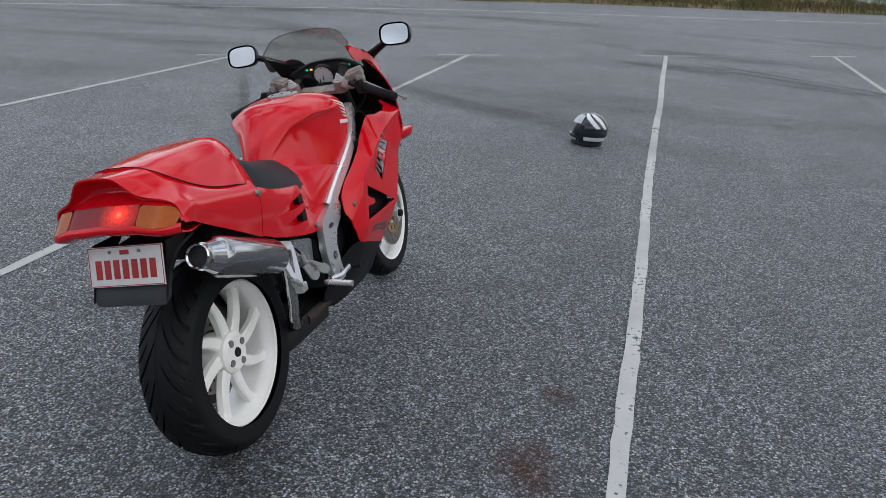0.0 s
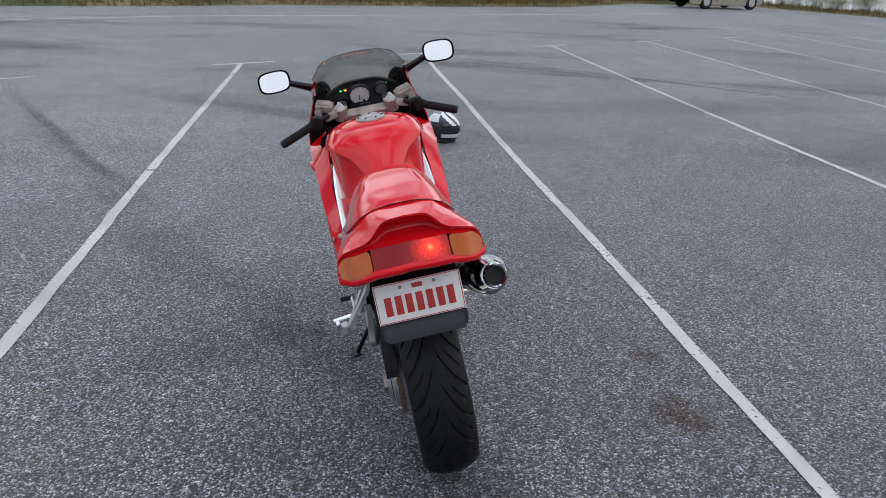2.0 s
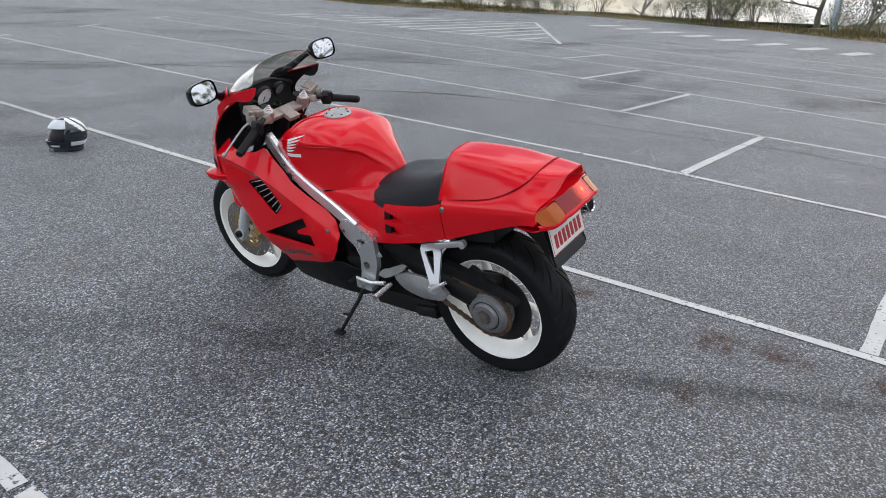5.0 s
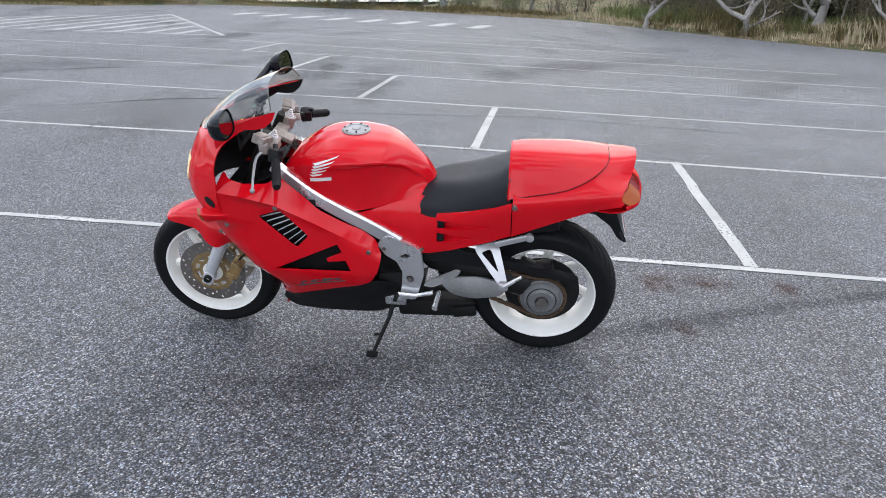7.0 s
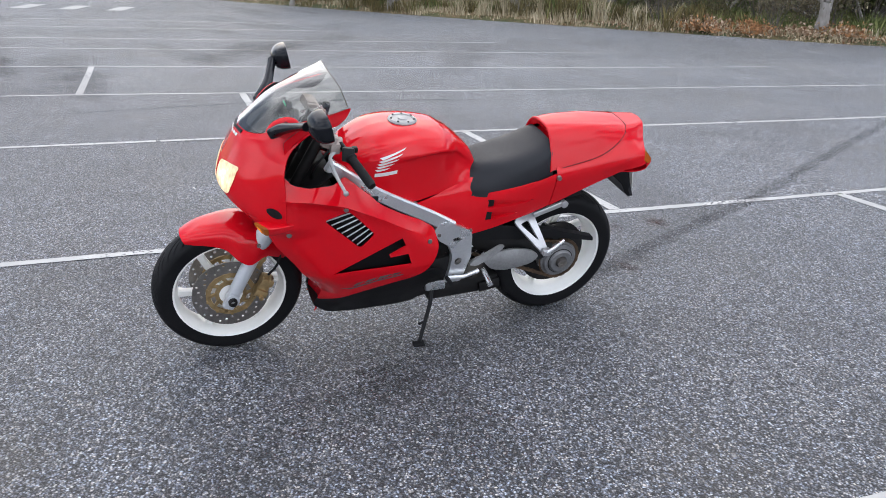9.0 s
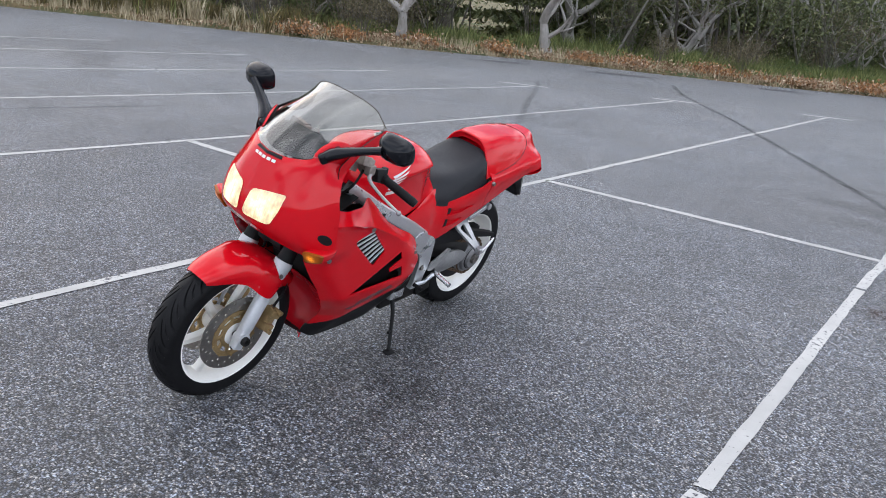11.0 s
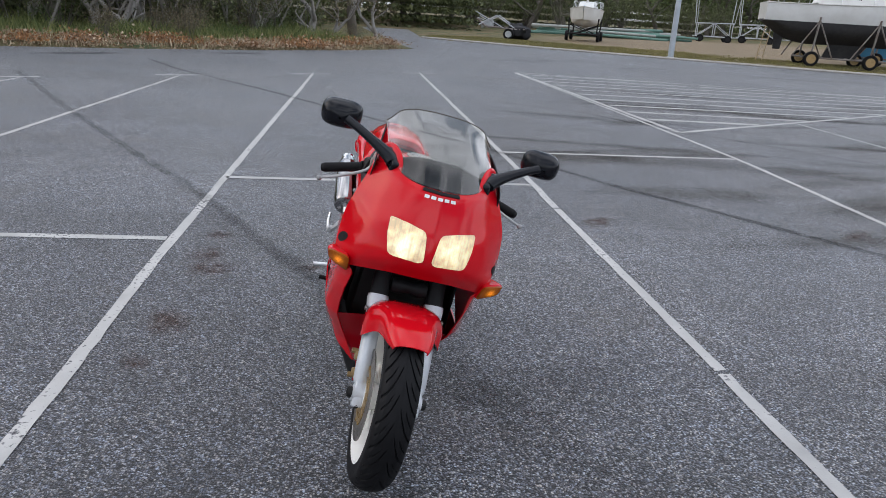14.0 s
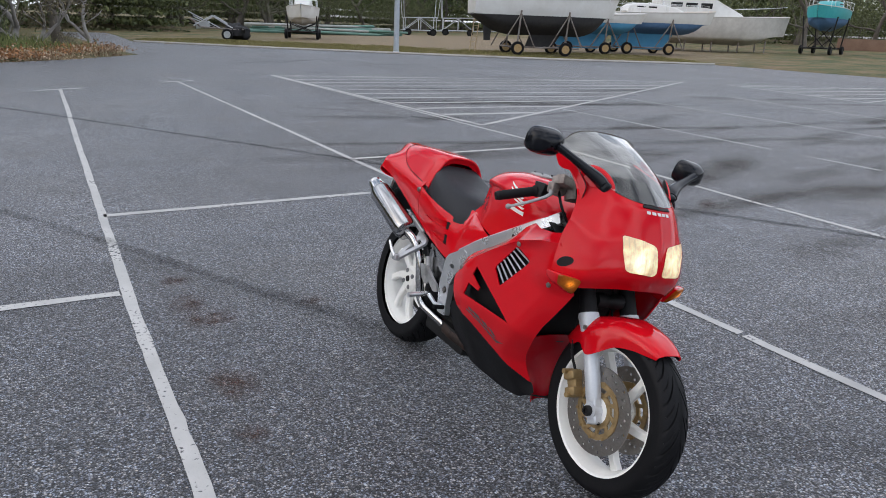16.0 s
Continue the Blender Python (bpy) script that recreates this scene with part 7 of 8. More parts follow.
def verge(edge, n, lo, hi, rnd, tuft=1):
    out = []
    while len(out) < n:
        p, o = edge[rnd.integers(len(edge))]
        q = p + o * rnd.uniform(lo, hi) + rnd.normal(size=2) * 0.5
        z = ground_z(q[0], q[1])
        if z < -0.04:
            continue
        for k in range(tuft):
            c = q + rnd.normal(size=2) * 0.13
            out.append((c[0], c[1], z))
    return out


g = np.random.default_rng(4)
blades("verge_grass", verge(S_EDGE, 46000, 1.7, 6.5, g, 9), 0.38, 0.014, GRASSG, "rough green grass below the trees", g)
blades("dry_grass", verge(S_EDGE, 15000, 0.3, 2.6, g, 14), 0.19, 0.009, GRASSD, "dry straw-coloured grass along the asphalt edge", g)
blades("reed_tussocks", verge(S_EDGE[8:17], 2600, 1.0, 3.0, g, 80), 0.52, 0.010, GRASSD, "tall pale dry reeds in tussocks", g)
blades("olive_tussocks", verge(S_EDGE[4:18], 15000, 1.1, 3.4, g, 60), 0.42, 0.010, GRASSO, "olive brown grass in tussocks", g)
blades("north_verge_grass", verge(N_EDGE, 12000, 0.1, 2.5, g, 6), 0.20, 0.012, GRASSO, "olive brown grass along the far edge of the car park", g)
blades("north_dry_grass", verge(N_EDGE + E_EDGE * 2, 16000, 0.0, 1.6, g, 6), 0.14, 0.012, GRASSO, "brown dry grass along the far edge of the car park", g)
blades("yard_grass", verge(edge_frame(KERB_LINE), 40000, 0.2, 6, g, 8), 0.06, 0.014, GRASSY, "short patchy grass of the boat yard", g)
# bands and heaps of litter along the edge
heaps = [[], []]
for i in range(52):
    p, o = S_EDGE[g.integers(17, len(S_EDGE))]
    c = p + o * g.uniform(0.25, 1.0)
    m = int(g.integers(140, 340))
    h = g.normal(size=(m, 3)) * (0.36, 0.22, 0.12)
    heaps[i % 2].append(np.stack([c[0] + h[:, 0], c[1] + h[:, 1], ground_z(c[0], c[1]) + 0.05 + np.abs(h[:, 2])], 1))
pale_ = leaves_mesh("pale_litter", np.concatenate(heaps[1]), 0.08, g, 0.6)
pale_.materials.append(LITTER)
tagged(new("pale_litter", pale_), "heaps of pale bleached litter along the asphalt edge", "litter", kind="stuff")
hm_ = leaves_mesh("orange_litter", np.concatenate(heaps[0]), 0.075, g, 0.6)
hm_.materials.append(LITTERO)
tagged(new("orange_litter", hm_), "heaps of orange fallen leaves along the asphalt edge", "litter", kind="stuff")
lt = verge(S_EDGE[14:], 10500, 0.1, 1.5, g) + verge(S_EDGE[:14], 1800, 0.1, 1.2, g)
lm = leaves_mesh("leaf_litter", np.array(lt) + (0, 0, 0.03), 0.065, g, 0.6)
lm.materials.append(LITTER)
tagged(new("leaf_litter", lm), "orange and pale leaf litter and stones along the verge", "litter", kind="stuff")
# far woods close the view behind the trees
sp_, so_ = np.array([p for p, o in S_EDGE]), np.array([o for p, o in S_EDGE])
pick = g.integers(len(S_EDGE), size=130000)
q = sp_[pick] + so_[pick] * g.uniform(8, 20, (130000, 1)) + g.normal(size=(130000, 2))
fc_ = [np.column_stack([q, np.abs(g.normal(size=130000)) * 3.2])]
for x0, x1, y0, y1, m, zz, z0 in ((1, 14, -60, -36, 32000, 3.6, 0.3), (-12, 12, -80, -62, 40000, 4.2, 0.3), (-70, 4, -98, -82, 90000, 5.0, 0.3), (-112, -62, -78, -52, 46000, 4.6, 0.3), (-105, -40, -104, -72, 60000, 6.5, 0.3), (-108, -92, -90, -20, 26000, 4.0, 1.0)):
    fc_.append(np.column_stack([g.uniform(x0, x1, m), g.uniform(y0, y1, m), np.abs(g.normal(size=m)) * zz + z0]))
fc_ = np.concatenate(fc_)
# clumped into boughs: leaves gather round nearby centres
cell = np.round(fc_ / (1.1, 1.1, 0.8)) * (1.1, 1.1, 0.8) + 0.35 * np.sin(np.round(fc_ / (1.1, 1.1, 0.8)) * 12.9898)
fc_ = fc_ + (cell - fc_) * 0.45
wm = leaves_mesh("far_woods", fc_, 0.40, g, 0.5)
wm.materials.append(LEAF)
tagged(new("far_woods", wm), "dense dark bushland behind the first trees", "woods", kind="stuff")
# thin stems of the thicket
sv, sf_ = [], []
for i in range(330):
    p, o = S_EDGE[g.integers(len(S_EDGE))]
    q = p + o * g.uniform(3.5, 14)
    z, h, w = ground_z(q[0], q[1]), g.uniform(2.5, 6.5), g.uniform(0.02, 0.07)
    top = q + g.normal(size=2) * 0.30 * h
    knee = (q + top) / 2 + g.normal(size=2) * 0.32
    n0 = len(sv)
    for (cx, cy), cz, cw in ((q, z - 0.1, w), (knee, z + h * 0.5, w * 0.75), (top, z + h, w * 0.3)):
        for k in range(5):
            sv.append((cx + cw * math.cos(1.2566 * k), cy + cw * math.sin(1.2566 * k), cz))
    for r in range(2):
        for k in range(5):
            sf_.append((n0 + r * 5 + k, n0 + r * 5 + (k + 1) % 5, n0 + r * 5 + 5 + (k + 1) % 5, n0 + r * 5 + 5 + k))
sm_ = bpy.data.meshes.new("thicket_stem")
sm_.from_pydata(sv, [], sf_)
sm_.materials.append(leaf_mat("mixed_stem_bark", (0.045, 0.038, 0.032), (0.38, 0.36, 0.33)))
tagged(new("thicket_stem", sm_), "thin pale and dark stems of the thicket", "woods", kind="stuff")
# fallen limb on the verge
one("fallen_branch", tube([(1.2, -23.9, 0.16), (2.3, -24.1, 0.28), (3.4, -24.6, 0.20), (4.6, -24.2, 0.34)], [0.05, 0.06, 0.05, 0.02], 7, 14), BARK, "bleached fallen branch lying in the verge", "branch")

# ---- water beyond the north-east edge ----
WATER, _n, _l, _b = nodes_of("pale_estuary_water")
_b.inputs["Base Color"].default_value, _b.inputs["Roughness"].default_value = (0.16, 0.18, 0.19, 1), 0.12
bump(_n, _l, _b, noise_tex(_n, _l, 1.2, 5.0, stretch=(1, 3, 1)), 0.25, 0.2)
wb = bmesh.new()
wb.faces.new([wb.verts.new(p) for p in ((-60, 60, -0.35), (14, 44, -0.35), (30, 38, -0.35), (43, 20, -0.35), (60, 5, -0.35), (900, 0, -0.35), (900, 1500, -0.35), (-500, 1500, -0.35))])
bmesh.ops.recalc_face_normals(wb, faces=wb.faces)
one("water", wb, WATER, "pale still water beyond the verge", "water", kind="structure")

# ---- lamp poles ----
POLEM = surface("galvanised_pole", (0.48, 0.52, 0.56), (0.38, 0.42, 0.46), 30, 2, 0.5, metal=0.4, relief=0.1)


def lamp_pole(x, y, h):
    lp = thing("lamp_pole", "pale galvanised lamp pole standing in the grass", "lamp pole", pose(x, y, ground_z(x, y) - 0.05))
    part("pole", tube([(0, 0, 0), (0, 0, h)], [0.15, 0.09], 16), POLEM, lp)
    part("base_collar", lathe([(0.20, 0.0), (0.20, 0.08), (0.16, 0.12)], 18, axis="z"), POLEM, lp)
    part("lamp_arm", tube([(0, 0, h - 0.1), (0.5, 0.5, h + 0.25), (1.2, 1.2, h + 0.35)], 0.05, 8, 8), POLEM, lp)
    part("lamp_head", block((0.6, 0.28, 0.12), (1.35, 1.35, h + 0.34), (0, 0, 45), 0.04), POLEM, lp)


lamp_pole(-16.9, -32.7, 9.0)
lamp_pole(31.2, 6.9, 9.0)
lamp_pole(26.5, 43.0, 9.0)

# ---- parked car, far off by the water ----
CARP = surface("champagne_car_paint", (0.42, 0.38, 0.32), (0.38, 0.34, 0.29), 200, 3, 0.25, metal=0.4, coat=0.6, relief=0)
CARG = surface("dark_car_glass", (0.02, 0.022, 0.025), (0.03, 0.032, 0.035), 30, 3, 0.06, relief=0)
car = thing("car", "champagne-coloured sedan parked on the asphalt near the water", "car", pose(16.4, 35.2, 0, 0, 0, 17))
body = half_rows((-2.2, -2.05, -1.2, 0, 1.2, 1.95, 2.2), [
    [(0, .85), (.5, .84), (.72, .72), (.74, .5), (.70, .28)],
    [(0, .98), (.6, .97), (.82, .80), (.86, .5), (.82, .22)],
    [(0, 1.02), (.65, 1.0), (.86, .84), (.90, .5), (.86, .18)],
    [(0, .98), (.66, .97), (.88, .84), (.90, .5), (.86, .18)],
    [(0, .94), (.65, .92), (.86, .80), (.89, .5), (.85, .18)],
    [(0, .78), (.6, .76), (.80, .66), (.84, .45), (.80, .22)],
    [(0, .62), (.5, .61), (.70, .55), (.74, .42), (.70, .28)]])
cb = grid_mesh(loft(body, 30, 16))
part("body", cb, CARP, car, "champagne painted body", inner=BLACKPL, solid=0.02, angle=50)
cab = half_rows((-1.75, -1.1, -0.2, 0.5, 1.1), [
    [(0, 1.0), (.5, 1.0), (.68, .98), (.74, .95)], [(0, 1.38), (.5, 1.36), (.62, 1.28), (.78, .95)],
    [(0, 1.45), (.52, 1.43), (.64, 1.34), (.80, .95)], [(0, 1.36), (.5, 1.34), (.62, 1.26), (.79, .95)], [(0, .95), (.5, .95), (.68, .94), (.74, .93)]])
part("cabin_glass", grid_mesh(loft(cab, 20, 12)), CARG, car, "dark cabin glass", angle=50)
part("roof", grid_mesh(loft(half_rows((-1.15, -0.2, 0.45), [[(0, 1.395), (.5, 1.375), (.60, 1.31)], [(0, 1.465), (.52, 1.445), (.62, 1.37)], [(0, 1.385), (.5, 1.365), (.59, 1.30)]]), 10, 8)), CARP, car, solid=0.01)
for x in (-1.35, 1.38):
    for s in (-1, 1):
        wl_ = part("wheel", lathe([(0.20, -0.10), (0.30, -0.10), (0.32, -0.06), (0.32, 0.06), (0.30, 0.10), (0.20, 0.10)], 28, at=(0, 0, 0)), RUBBER, car, at=pose(x, s * 0.80, 0.32))
        part("hubcap", lathe([(0.20, s * 0.09), (0.18, s * 0.105), (0.06, s * 0.10), (0.01, s * 0.11)], 20), CAST, wl_, "silver wheel cover")
        part("wheel_arch", tube([(0.36 * math.cos(radians(a)), s * 0.095, 0.36 * math.sin(radians(a))) for a in range(0, 181, 15)], 0.02, 6), CARP, wl_)

# ---- boat yard ----
GELW = surface("white_gelcoat", (0.74, 0.74, 0.72), (0.62, 0.61, 0.58), 3, 0.8, 0.3, coat=0.3, relief=0.02)
GELD = surface("grubby_white_gelcoat", (0.60, 0.58, 0.54), (0.44, 0.42, 0.39), 4, 0.9, 0.4, relief=0.03)
AFB = surface("black_antifouling", (0.02, 0.02, 0.022), (0.045, 0.043, 0.042), 6, 1.2, 0.8, relief=0.1)
AFBLUE = surface("light_blue_antifouling", (0.055, 0.24, 0.44), (0.09, 0.30, 0.48), 5, 1.0, 0.7, relief=0.1)
AFNAVY = surface("dull_blue_antifouling", (0.05, 0.12, 0.25), (0.09, 0.18, 0.32), 5, 1.0, 0.7, relief=0.1)
TEAL = surface("teal_hull_paint", (0.03, 0.33, 0.36), (0.06, 0.40, 0.42), 5, 1.0, 0.4, relief=0.05)
CREAM = surface("cream_deck_paint", (0.60, 0.46, 0.34), (0.52, 0.40, 0.30), 5, 1.0, 0.5, relief=0.05)
GALV = surface("rusty_galvanised_steel", (0.30, 0.29, 0.28), (0.18, 0.13, 0.10), 20, 3, 0.6, metal=0.5, relief=0.3)
GALVW = surface("pale_galvanised_steel", (0.50, 0.52, 0.53), (0.38, 0.40, 0.41), 20, 3, 0.5, metal=0.4, relief=0.2)


def hull_points(L, B, top, mid, bottom, n=9, bow_rise=0.25, stern=0.72):
    """Half sections from the sheer down to the keel line, stern to bow."""
    rows = []
    for i in range(n):
        f = i / (n - 1)
        w = B / 2 * (stern + (1 - stern) * math.sin(min(1, f / 0.55) * math.pi / 2)) * (1 - max(0, (f - 0.5) / 0.5) ** 2.3)
        rise = bow_rise * f * f
        x = -L / 2 + L * f
        up = max(0, (f - 0.72) / 0.28) ** 2 * (top - bottom) * 0.75 + max(0, (0.22 - f) / 0.22) ** 1.5 * (mid - bottom) * 0.9
        w = max(w, 0.02)
        bow_in = 0.45 * max(0, (f - 0.8) / 0.2)
        rows.append([(x, w, top + rise), (x - bow_in * 0.35, w * 0.98, (top + mid) / 2 + rise * 0.5), (x - bow_in * 0.7, w * 0.90, mid + rise * 0.1), (x - bow_in, w * 0.74, (mid + bottom) / 2 + up * 0.6), (x - bow_in, 0.0, bottom + up)])
    return rows


def wheel_at(parent, x, y, z, r, hub=GOLD):
    w = part("wheel", lathe([(r * 0.60, -0.08), (r * 0.66, -0.10), (r * 0.9, -0.10), (r, -0.06), (r, 0.06), (r * 0.9, 0.10), (r * 0.66, 0.10), (r * 0.60, 0.08)], 24), RUBBER, parent, "black trailer tyre", at=pose(x, y, z))
    part("wheel_rim", lathe([(r * 0.62, -0.085), (r * 0.54, -0.06), (r * 0.2, -0.05), (0.02, -0.07), (0.02, 0.07), (r * 0.2, 0.05), (r * 0.54, 0.06), (r * 0.62, 0.085)], 18), hub, w)
    return w


def yacht(name, at, L, B, top, mid, bottom, low_mat, label, category="sailing boat", keel=True, cabin=True, hull_mat=None, mast=True, keel_mat=None, cradle=True, deck=None, low=False, long_keel=False):
    y = thing(name, label, category, at)
    rows = hull_points(L, B, top, mid, bottom)
    g = loft(rows, 40, 17, mirror=False)
    upper, lower = g[:, :9], g[:, 8:]
    for nm, pt, mt in (("topside", upper, hull_mat or GELW), ("bottom", lower, low_mat)):
        bm = grid_mesh(pt)
        merge(bm, mirrored(bm))
        put_grid(bm, [[tuple(p) for p in pt[0]], [(p[0], -p[1], p[2]) for p in pt[0]]])
        part(nm, bm, mt, y, "hull side above the waterline" if nm == "topside" else "painted underwater hull", angle=50)
    dk = bmesh.new()
    put_grid(dk, [[tuple(p - (0, 0, 0.03)), (p[0], 0, p[2] + 0.05), (p[0], -p[1], p[2] - 0.03)] for p in upper[:, 0]])
    part("deck", dk, deck or GELD, y, angle=60)
    for s in (-1, 1):
        part("rub_rail", tube([(p[0], s * (p[1] + 0.01), p[2] - 0.03) for p in upper[::3, 0]], 0.03, 6), GELD, y)
    if cabin:
        cr = half_rows((-L * 0.22, -L * 0.18, 0.0, L * 0.14, L * 0.24), [
            [(0, top + .10), (B * .22, top + .10), (B * .26, top + .05), (B * .28, top)], [(0, top + .55), (B * .22, top + .52), (B * .27, top + .40), (B * .30, top)],
            [(0, top + .60), (B * .22, top + .57), (B * .26, top + .45), (B * .30, top + .03)], [(0, top + .45), (B * .18, top + .42), (B * .22, top + .34), (B * .25, top + .06)], [(0, top + .16), (B * .12, top + .15), (B * .16, top + .13), (B * .19, top + .1)]])
        part("cabin", grid_mesh(loft(cr, 20, 10)), hull_mat or GELW, y, angle=50)
        for x in (-L * 0.12, -L * 0.03):
            for s in (-1, 1):
                part("cabin_window", block((0.55, 0.02, 0.17), (x, s * (B * 0.275 + 0.006), top + 0.33), (s * -20, 0, 0), 0.03), CARG, y, "dark cabin window")
        for s in (-1, 1):
            for k in range(6):
                part("stanchion", tube([(-L * 0.45 + k * L * 0.17, s * B * 0.40 * (1 if k < 4 else 0.7), top), (-L * 0.45 + k * L * 0.17, s * B * 0.40 * (1 if k < 4 else 0.7), top + 0.6)], 0.014, 6), ALU, y)
            part("guard_wire", tube([(-L * 0.45 + k * L * 0.17, s * B * 0.40 * (1 if k < 4 else 0.7), top + 0.58) for k in range(6)], 0.010, 5), ALU, y)
        part("pushpit", tube([(-L * 0.45, -B * 0.36, top + 0.6), (-L * 0.49, -B * 0.2, top + 0.6), (-L * 0.49, B * 0.2, top + 0.6), (-L * 0.45, B * 0.36, top + 0.6)], 0.018, 6, 12), ALU, y)
    if mast:
        part("mast", tube([(L * 0.08, 0, top + 0.3), (L * 0.08, 0, top + L * 1.15)], 0.07, 10), ALU, y, "bare aluminium mast")
        part("boom", tube([(L * 0.07, 0, top + 1.3), (-L * 0.32, 0, top + 1.25)], 0.05, 8), ALU, y)
        for s in (-1, 1):
            part("shroud", tube([(L * 0.08, s * B * 0.42, top), (L * 0.08, 0, top + L * 1.1)], 0.008, 5), ALU, y)
    if keel:
        kl = [(-L * 0.09, bottom + 0.3), (L * 0.12, bottom + 0.25), (L * 0.05, 0.38), (-L * 0.13, 0.38)]
        if long_keel:
            kl = [(-L * 0.30, bottom + 0.35), (L * 0.20, bottom + 0.25), (L * 0.10, 0.30), (-L * 0.28, 0.30)]
        part("keel", sheet(kl, lambda a, b: (a, 0.08, b), 0.3), keel_mat or low_mat, y, "fin keel", solid=0.16)
        part("rudder", sheet([(-L * 0.42, bottom + 0.6), (-L * 0.36, bottom + 0.5), (-L * 0.37, 0.7), (-L * 0.41, 0.7)], lambda a, b: (a, 0.03, b), 0.3), keel_mat or low_mat, y, solid=0.06)
    if low:
        # compact dark trailer close under the hull
        fr = bmesh.new()
        for s in (-1, 1):
            tube([(-L * 0.35, s * 0.62, 0.42), (L * 0.36, s * 0.62, 0.48)], 0.06, 6, bm=fr)
        for x in (-L * 0.30, 0.0, L * 0.20, L * 0.36):
            tube([(x, -0.95, 0.45), (x, 0.95, 0.45)], 0.06, 6, bm=fr)
        tube([(L * 0.36, -0.62, 0.48), (L * 0.52, 0, 0.5), (L * 0.36, 0.62, 0.48)], 0.05, 6, bm=fr)
        cd = part("trailer_frame", fr, DARK, y, "dark steel trailer under the hull")
        for s in (-1, 1):
            for x in (-L * 0.25, L * 0.30):
                part("prop", tube([(x, s * 0.9, 0.45), (x, s * B * 0.44, mid + 0.12)], 0.05, 6), DARK, cd)
                part("brace", tube([(x, -s * 0.6, 0.45), (x, s * 0.85, mid * 0.75)], 0.035, 6), DARK, cd)
                wheel_at(cd, x, s * 1.02, 0.32, 0.32, DARK)
    if cradle and not low:
        fr = bmesh.new()
        for s in (-1, 1):
            tube([(-L * 0.26, s * 1.05, 0.42), (L * 0.20, s * 1.05, 0.42)], 0.05, 6, bm=fr)
        for x in (-L * 0.26, 0.0, L * 0.18):
            tube([(x, -1.05, 0.42), (x, 1.05, 0.42)], 0.05, 6, bm=fr)
        cd = part("cradle", fr, GALV, y, "rusty steel cradle on wheels")
        for s in (-1, 1):
            for x in (-L * 0.22, L * 0.10):
                part("cradle_prop", tube([(x, s * 1.1, 0.42), (x + 0.1, s * B * 0.46, mid + 0.25)], 0.05, 6), GALV, cd)
                part("cradle_brace", tube([(x + 1.0, s * 1.1, 0.42), (x + 0.1, s * B * 0.45, mid + 0.1)], 0.035, 6), GALV, cd)
                part("cradle_brace", tube([(x - 0.9, s * 1.1, 0.42), (x + 0.1, s * B * 0.45, mid + 0.1)], 0.035, 6), GALV, cd)
                wheel_at(cd, x, s * 1.25, 0.36, 0.36)
    return y


def heading(x0, y0, x1, y1):
    """Pose midway between stern and bow, bow along +x of the thing."""
    x, y = (x0 + x1) / 2, (y0 + y1) / 2
    return pose(x, y, ground_z(x, y), 0, 0, math.degrees(math.atan2(y1 - y0, x1 - x0)))


yacht("sailing_yacht", heading(-21.4, -32.9, -29.6, -30.3), 8.5, 2.8, 2.92, 2.08, 1.05, AFB, "white sailing yacht with black bottom on a wheeled steel cradle")
yacht("sailing_yacht", heading(-27.0, -35.3, -34.0, -33.0), 7.6, 2.5, 2.25, 1.85, 1.15, AFBLUE, "white sailing boat with light blue bottom on a cradle", keel_mat=AFBLUE, long_keel=True)
yacht("sailing_yacht", heading(-31.8, -36.0, -40.0, -33.0), 8.8, 2.7, 2.55, 1.95, 1.25, AFNAVY, "cream-decked sailing boat with dull blue bottom on a cradle", deck=CREAM, keel_mat=AFBLUE, long_keel=True)
cruiser = yacht("motor_cruiser", heading(-40.0, -41.2, -50.6, -35.6), 12.0, 3.6, 2.45, 1.25, 0.55, GELD, "large grubby white motor cruiser propped on the ground", "motor boat", keel=False, cabin=False, hull_mat=GELD, mast=False, cradle=False)
cw_ = half_rows((-4.2, -3.9, -1.0, 0.8, 2.0), [[(0, 2.6), (1.1, 2.6), (1.3, 2.5), (1.4, 2.45)], [(0, 3.9), (1.1, 3.88), (1.2, 3.75), (1.4, 2.45)], [(0, 4.0), (1.1, 3.98), (1.2, 3.85), (1.4, 2.5)], [(0, 3.3), (1.0, 3.28), (1.1, 3.2), (1.35, 2.55)], [(0, 2.75), (.9, 2.73), (1.0, 2.7), (1.2, 2.6)]])
part("wheelhouse", grid_mesh(loft(cw_, 18, 10)), GELW, cruiser, "white wheelhouse", angle=40)
for x in (-3.0, -1.9, -0.8):
    for s in (-1, 1):
        part("cabin_window", block((0.85, 0.03, 0.45), (x, s * 1.31, 3.2), (s * -8, 0, 0), 0.05), CARG, cruiser, "dark wheelhouse window")
part("front_window", block((0.03, 1.7, 0.5), (0.55, 0, 3.28), (0, -62, 0), 0.03), CARG, cruiser)
part("flying_bridge", block((1.8, 2.0, 0.55), (-2.4, 0, 4.2), (0, 0, 0), 0.12), GELW, cruiser)
part("bow_rail", tube([(1.5, -1.45, 3.1), (4.0, -0.95, 3.25), (5.7, 0, 3.4), (4.0, 0.95, 3.25), (1.5, 1.45, 3.1)], 0.02, 6, 24), ALU, cruiser)
for k in range(5):
    for s in (-1, 1):
        part("prop", tube([(-4 + 2 * k, s * 0.9, -0.1), (-4 + 2 * k, s * 1.0, 0.95)], 0.06, 6), GALV, cruiser)
yacht("fishing_boat", heading(-56.5, -35.9, -50.6, -33.4), 6.5, 2.7, 3.3, 2.6, 1.7, AFNAVY, "teal fishing boat bow-on on a wheeled steel trailer", "motor boat", keel=False, hull_mat=TEAL, low=True)
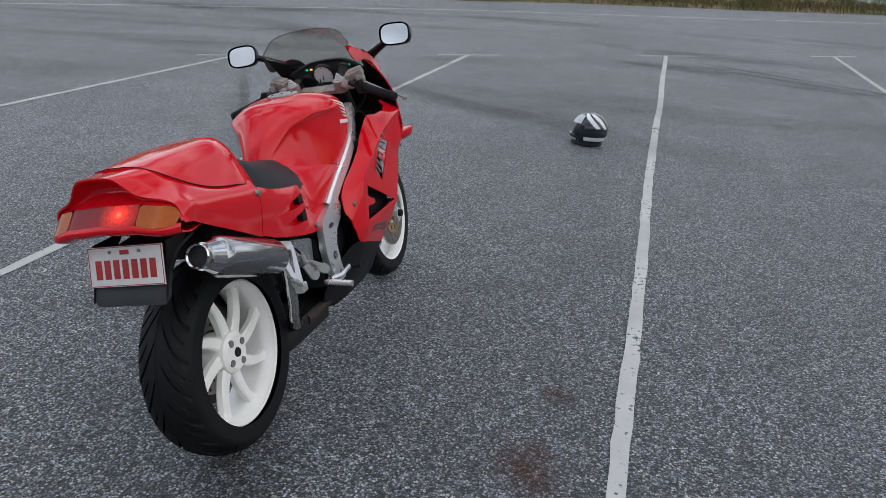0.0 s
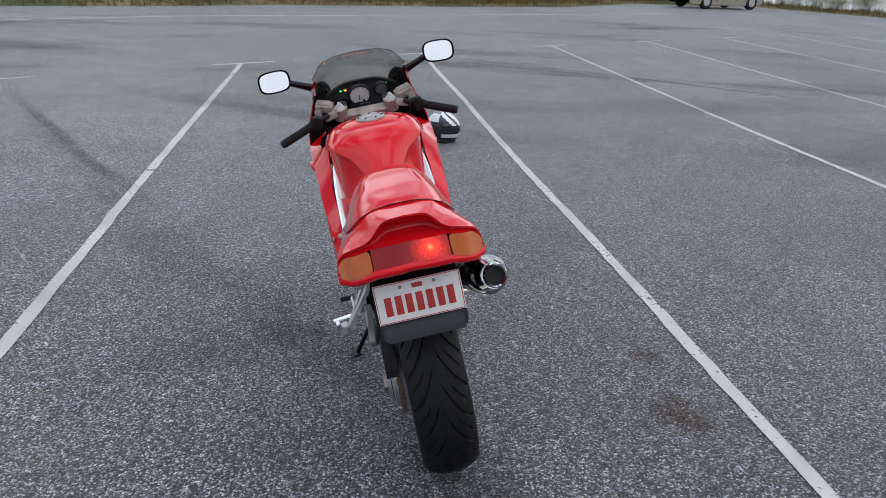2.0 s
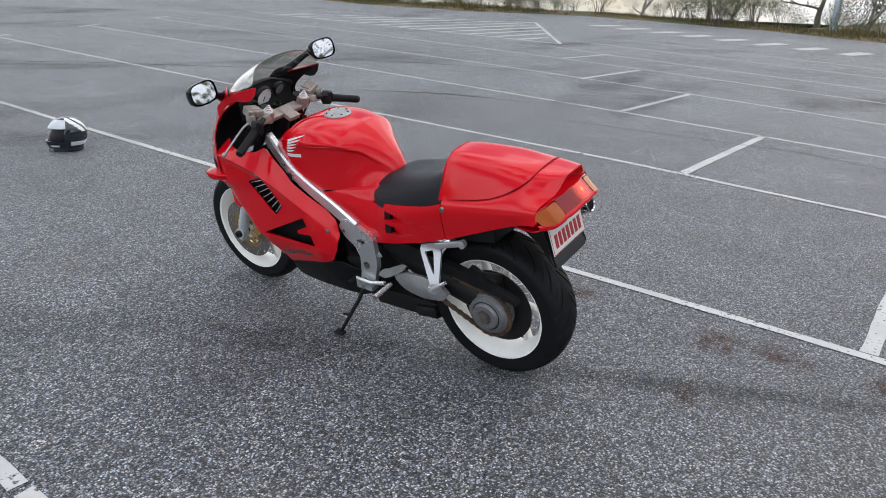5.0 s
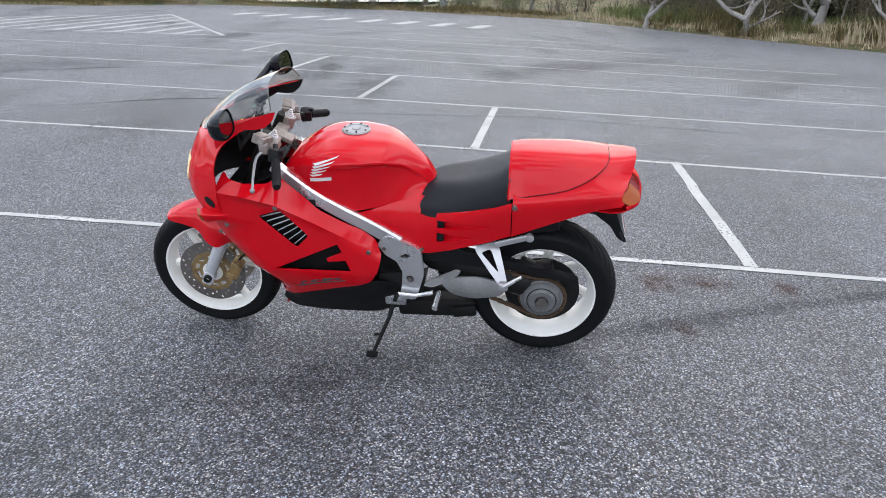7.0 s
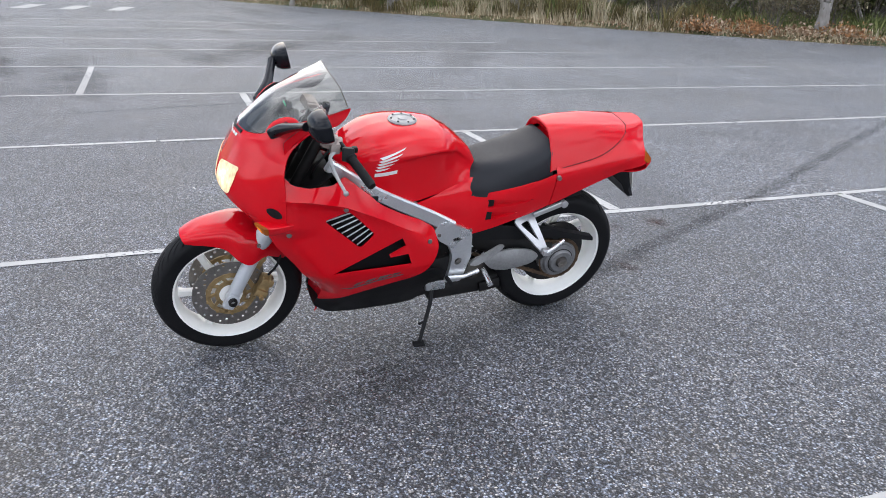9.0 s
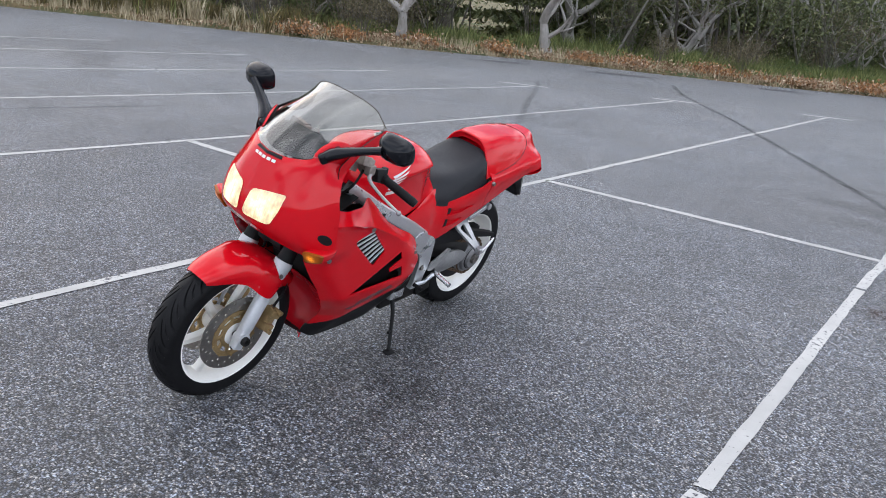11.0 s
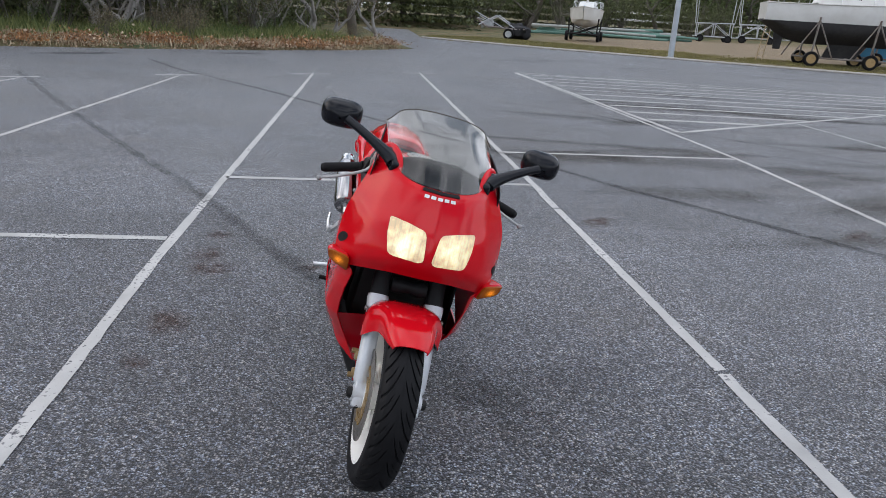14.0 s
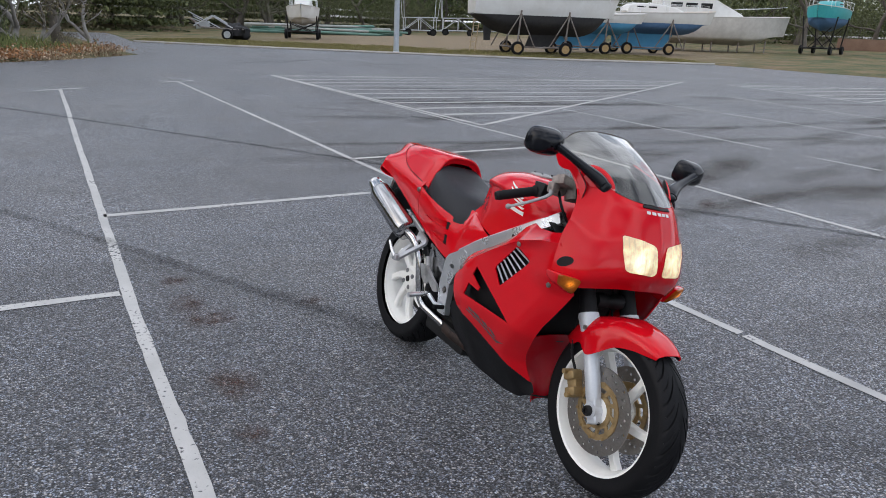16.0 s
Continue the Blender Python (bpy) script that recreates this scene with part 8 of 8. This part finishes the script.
yacht("trailer_yacht", heading(-17.5, -49.5, -15.6, -44.6), 5.4, 2.2, 1.95, 1.35, 0.85, GELD, "small white yacht with a pale blue deck on a dark trailer", keel=False, low=True, deck=surface("pale_blue_deck", (0.30, 0.48, 0.58), (0.26, 0.42, 0.52), 8, 1, 0.5))


def launch_trolley(x, y, turn, label):
    """Tubular steel boat cradle with upright guide posts."""
    t = thing("launch_trolley", label, "boat trolley", pose(x, y, ground_z(x, y), 0, 0, turn), "steel launch trolleys")
    for s in (-1, 1):
        part("side_rail", tube([(-1.6, s * 0.9, 0.45), (1.6, s * 0.9, 0.45)], 0.05, 6), GALVW, t)
        part("top_rail", tube([(-1.5, s * 1.0, 1.5), (1.5, s * 1.0, 1.6)], 0.05, 6), GALVW, t)
        for x2 in (-1.4, 0, 1.4):
            part("upright", tube([(x2, s * 0.9, 0.45), (x2, s * 1.0, 1.55)], 0.04, 6), GALVW, t)
        part("diagonal", tube([(-1.4, s * 0.9, 0.45), (0, s * 1.0, 1.5), (1.4, s * 0.9, 0.45)], 0.035, 6), GALVW, t)
        for x2 in (-1.5, 1.5):
            part("guide_post", tube([(x2, s * 1.0, 1.5), (x2 * 1.1, s * 1.5, 3.6)], 0.035, 6), GALVW, t)
            wheel_at(t, x2 * 0.75, s * 1.05, 0.3, 0.3, DARK)
    for x2 in (-1.6, 0, 1.6):
        part("cross_bar", tube([(x2, -0.9, 0.45), (x2, 0.9, 0.45)], 0.05, 6), GALVW, t)
    part("draw_bar", tube([(1.6, 0, 0.45), (4.2, 0, 0.55)], 0.05, 6), GALVW, t)


launch_trolley(-31.5, -59.5, 160, "pale steel launch trolley with tall guide posts")
launch_trolley(-35.2, -59.0, 150, "pale steel launch trolley beside another")

tr = thing("boat_trailer", "dark folding boat trailer with black tarpaulin bundle", "trailer", pose(-10.3, -44.6, ground_z(-10.3, -44.6), 0, 0, -20) @ Matrix.Scale(1.12, 4))
for s in (-1, 1):
    part("side_rail", tube([(-1.2, s * 0.55, 0.55), (0.8, s * 0.5, 0.65), (1.4, 0.05 * s, 1.05)], 0.05, 6), GALV, tr)
    wheel_at(tr, -0.6, s * 0.75, 0.3, 0.3, GALVW)
    part("strut", tube([(-1.0, s * 0.5, 0.55), (0.2, s * 0.5, 1.25), (1.2, s * 0.4, 0.7)], 0.04, 6), GALVW, tr)
for k in range(6):
    part("loose_tube", tube([(pr.uniform(-1.2, 0.2), pr.uniform(-0.5, 0.5), 0.6), (pr.uniform(0.0, 1.5), pr.uniform(-0.6, 0.6), pr.uniform(0.8, 1.45))], 0.028, 6), GALVW if k % 2 else DARK, tr)
for x in (-1.4, -0.4, 0.6):
    part("cross_bar", tube([(x, -0.6, 0.6), (x, 0.6, 0.6)], 0.045, 6), GALV, tr)
tb = bmesh.new()
bmesh.ops.create_icosphere(tb, subdivisions=3, radius=0.62)
for v in tb.verts:
    k = 1 + 0.35 * noise.noise(v.co * 3)
    v.co = Vector((v.co.x * 1.15 * k - 1.0, v.co.y * k, max(0, v.co.z * 0.8 * k + 0.40)))
part("tool_box", block((0.7, 0.5, 0.35), (0.75, 0.1, 0.75), (0, 8, 0), 0.03), GALVW, tr, "dented grey box")
part("tarpaulin", tb, BLACKPL, tr, "crumpled black tarpaulin bundle")

PIPEG = surface("green_painted_mast", (0.07, 0.19, 0.15), (0.16, 0.26, 0.22), 8, 1, 0.5, relief=0.1)
PIPEW = surface("weathered_grey_mast", (0.40, 0.41, 0.38), (0.28, 0.29, 0.27), 8, 1, 0.5, relief=0.1)
first = one("long_spar", tube([(-5, 0, 0), (5, 0, 0)], [0.10, 0.13], 10), PIPEG, "long green weathered spar stacked on the grass", "spar", group="stacked spars")
first.matrix_basis = pose(-21.5, -58.0, ground_z(-21.5, -58) + 0.2, 0, 0, -14)
for k in range(16):
    o = copy_thing(first, pose(-21.5 + pr.uniform(-2.4, 2.0), -58.0 + 0.30 * (k % 6) - 0.7, ground_z(-21.5, -58) + 0.16 + 0.24 * (k // 6) + 0.06 * (k % 2), 0, pr.uniform(-2.5, 2.5), -14 + pr.uniform(-9, 9)))
    if k % 3 == 0:
        o.data = o.data.copy()
        o.data.materials[0] = PIPEW
        o["label"] = "long grey weathered spar stacked on the grass"

ladder = thing("ladder", "pale wooden ladder leaning on the yacht's stern", "ladder", pose(-22.6, -34.6, ground_z(-22.6, -34.6), 0, 0, 200))
LADM = surface("pale_ladder_wood", (0.46, 0.36, 0.22), (0.38, 0.29, 0.18), 20, 3, 0.7, relief=0.2)
for s in (-1, 1):
    part("rail", tube([(0, s * 0.2, 0), (0.36, s * 0.2, 2.1)], 0.03, 6), LADM, ladder)
for k in range(6):
    part("rung", tube([(0.055 * k + 0.03, -0.2, 0.3 * k + 0.25), (0.055 * k + 0.03, 0.2, 0.3 * k + 0.25)], 0.018, 6), LADM, ladder)

shed = thing("boat_shed", "far white boat shed with a low brown wall", "shed", pose(-78, -40, ground_z(-78, -40), 0, 0, 35))
part("wall", block((10, 8, 3.6), (0, 0, 1.8), (0, 0, 0), 0.05), GELW, shed)
part("roof", sheet([(-5.3, -4.4), (5.3, -4.4), (5.3, 4.4), (-5.3, 4.4)], lambda a, b: (a, b, 3.62 + 0.9 * (1 - abs(b) / 4.4)), 0.8), GALVW, shed, solid=0.1)
part("door", block((0.06, 2.4, 2.6), (5.03, 0, 1.3), (0, 0, 0), 0.02), GALV, shed)
one("low_wall", block((16, 0.25, 1.1), (0, 0, 0.55), (0, 0, 0), 0.03), surface("brown_brick_wall", (0.22, 0.14, 0.10), (0.16, 0.10, 0.07), 12, 1.5, 0.9, relief=0.3), "low brown wall in front of the shed", "wall", pose(-68, -34, ground_z(-68, -34) - 0.1, 0, 0, -62))
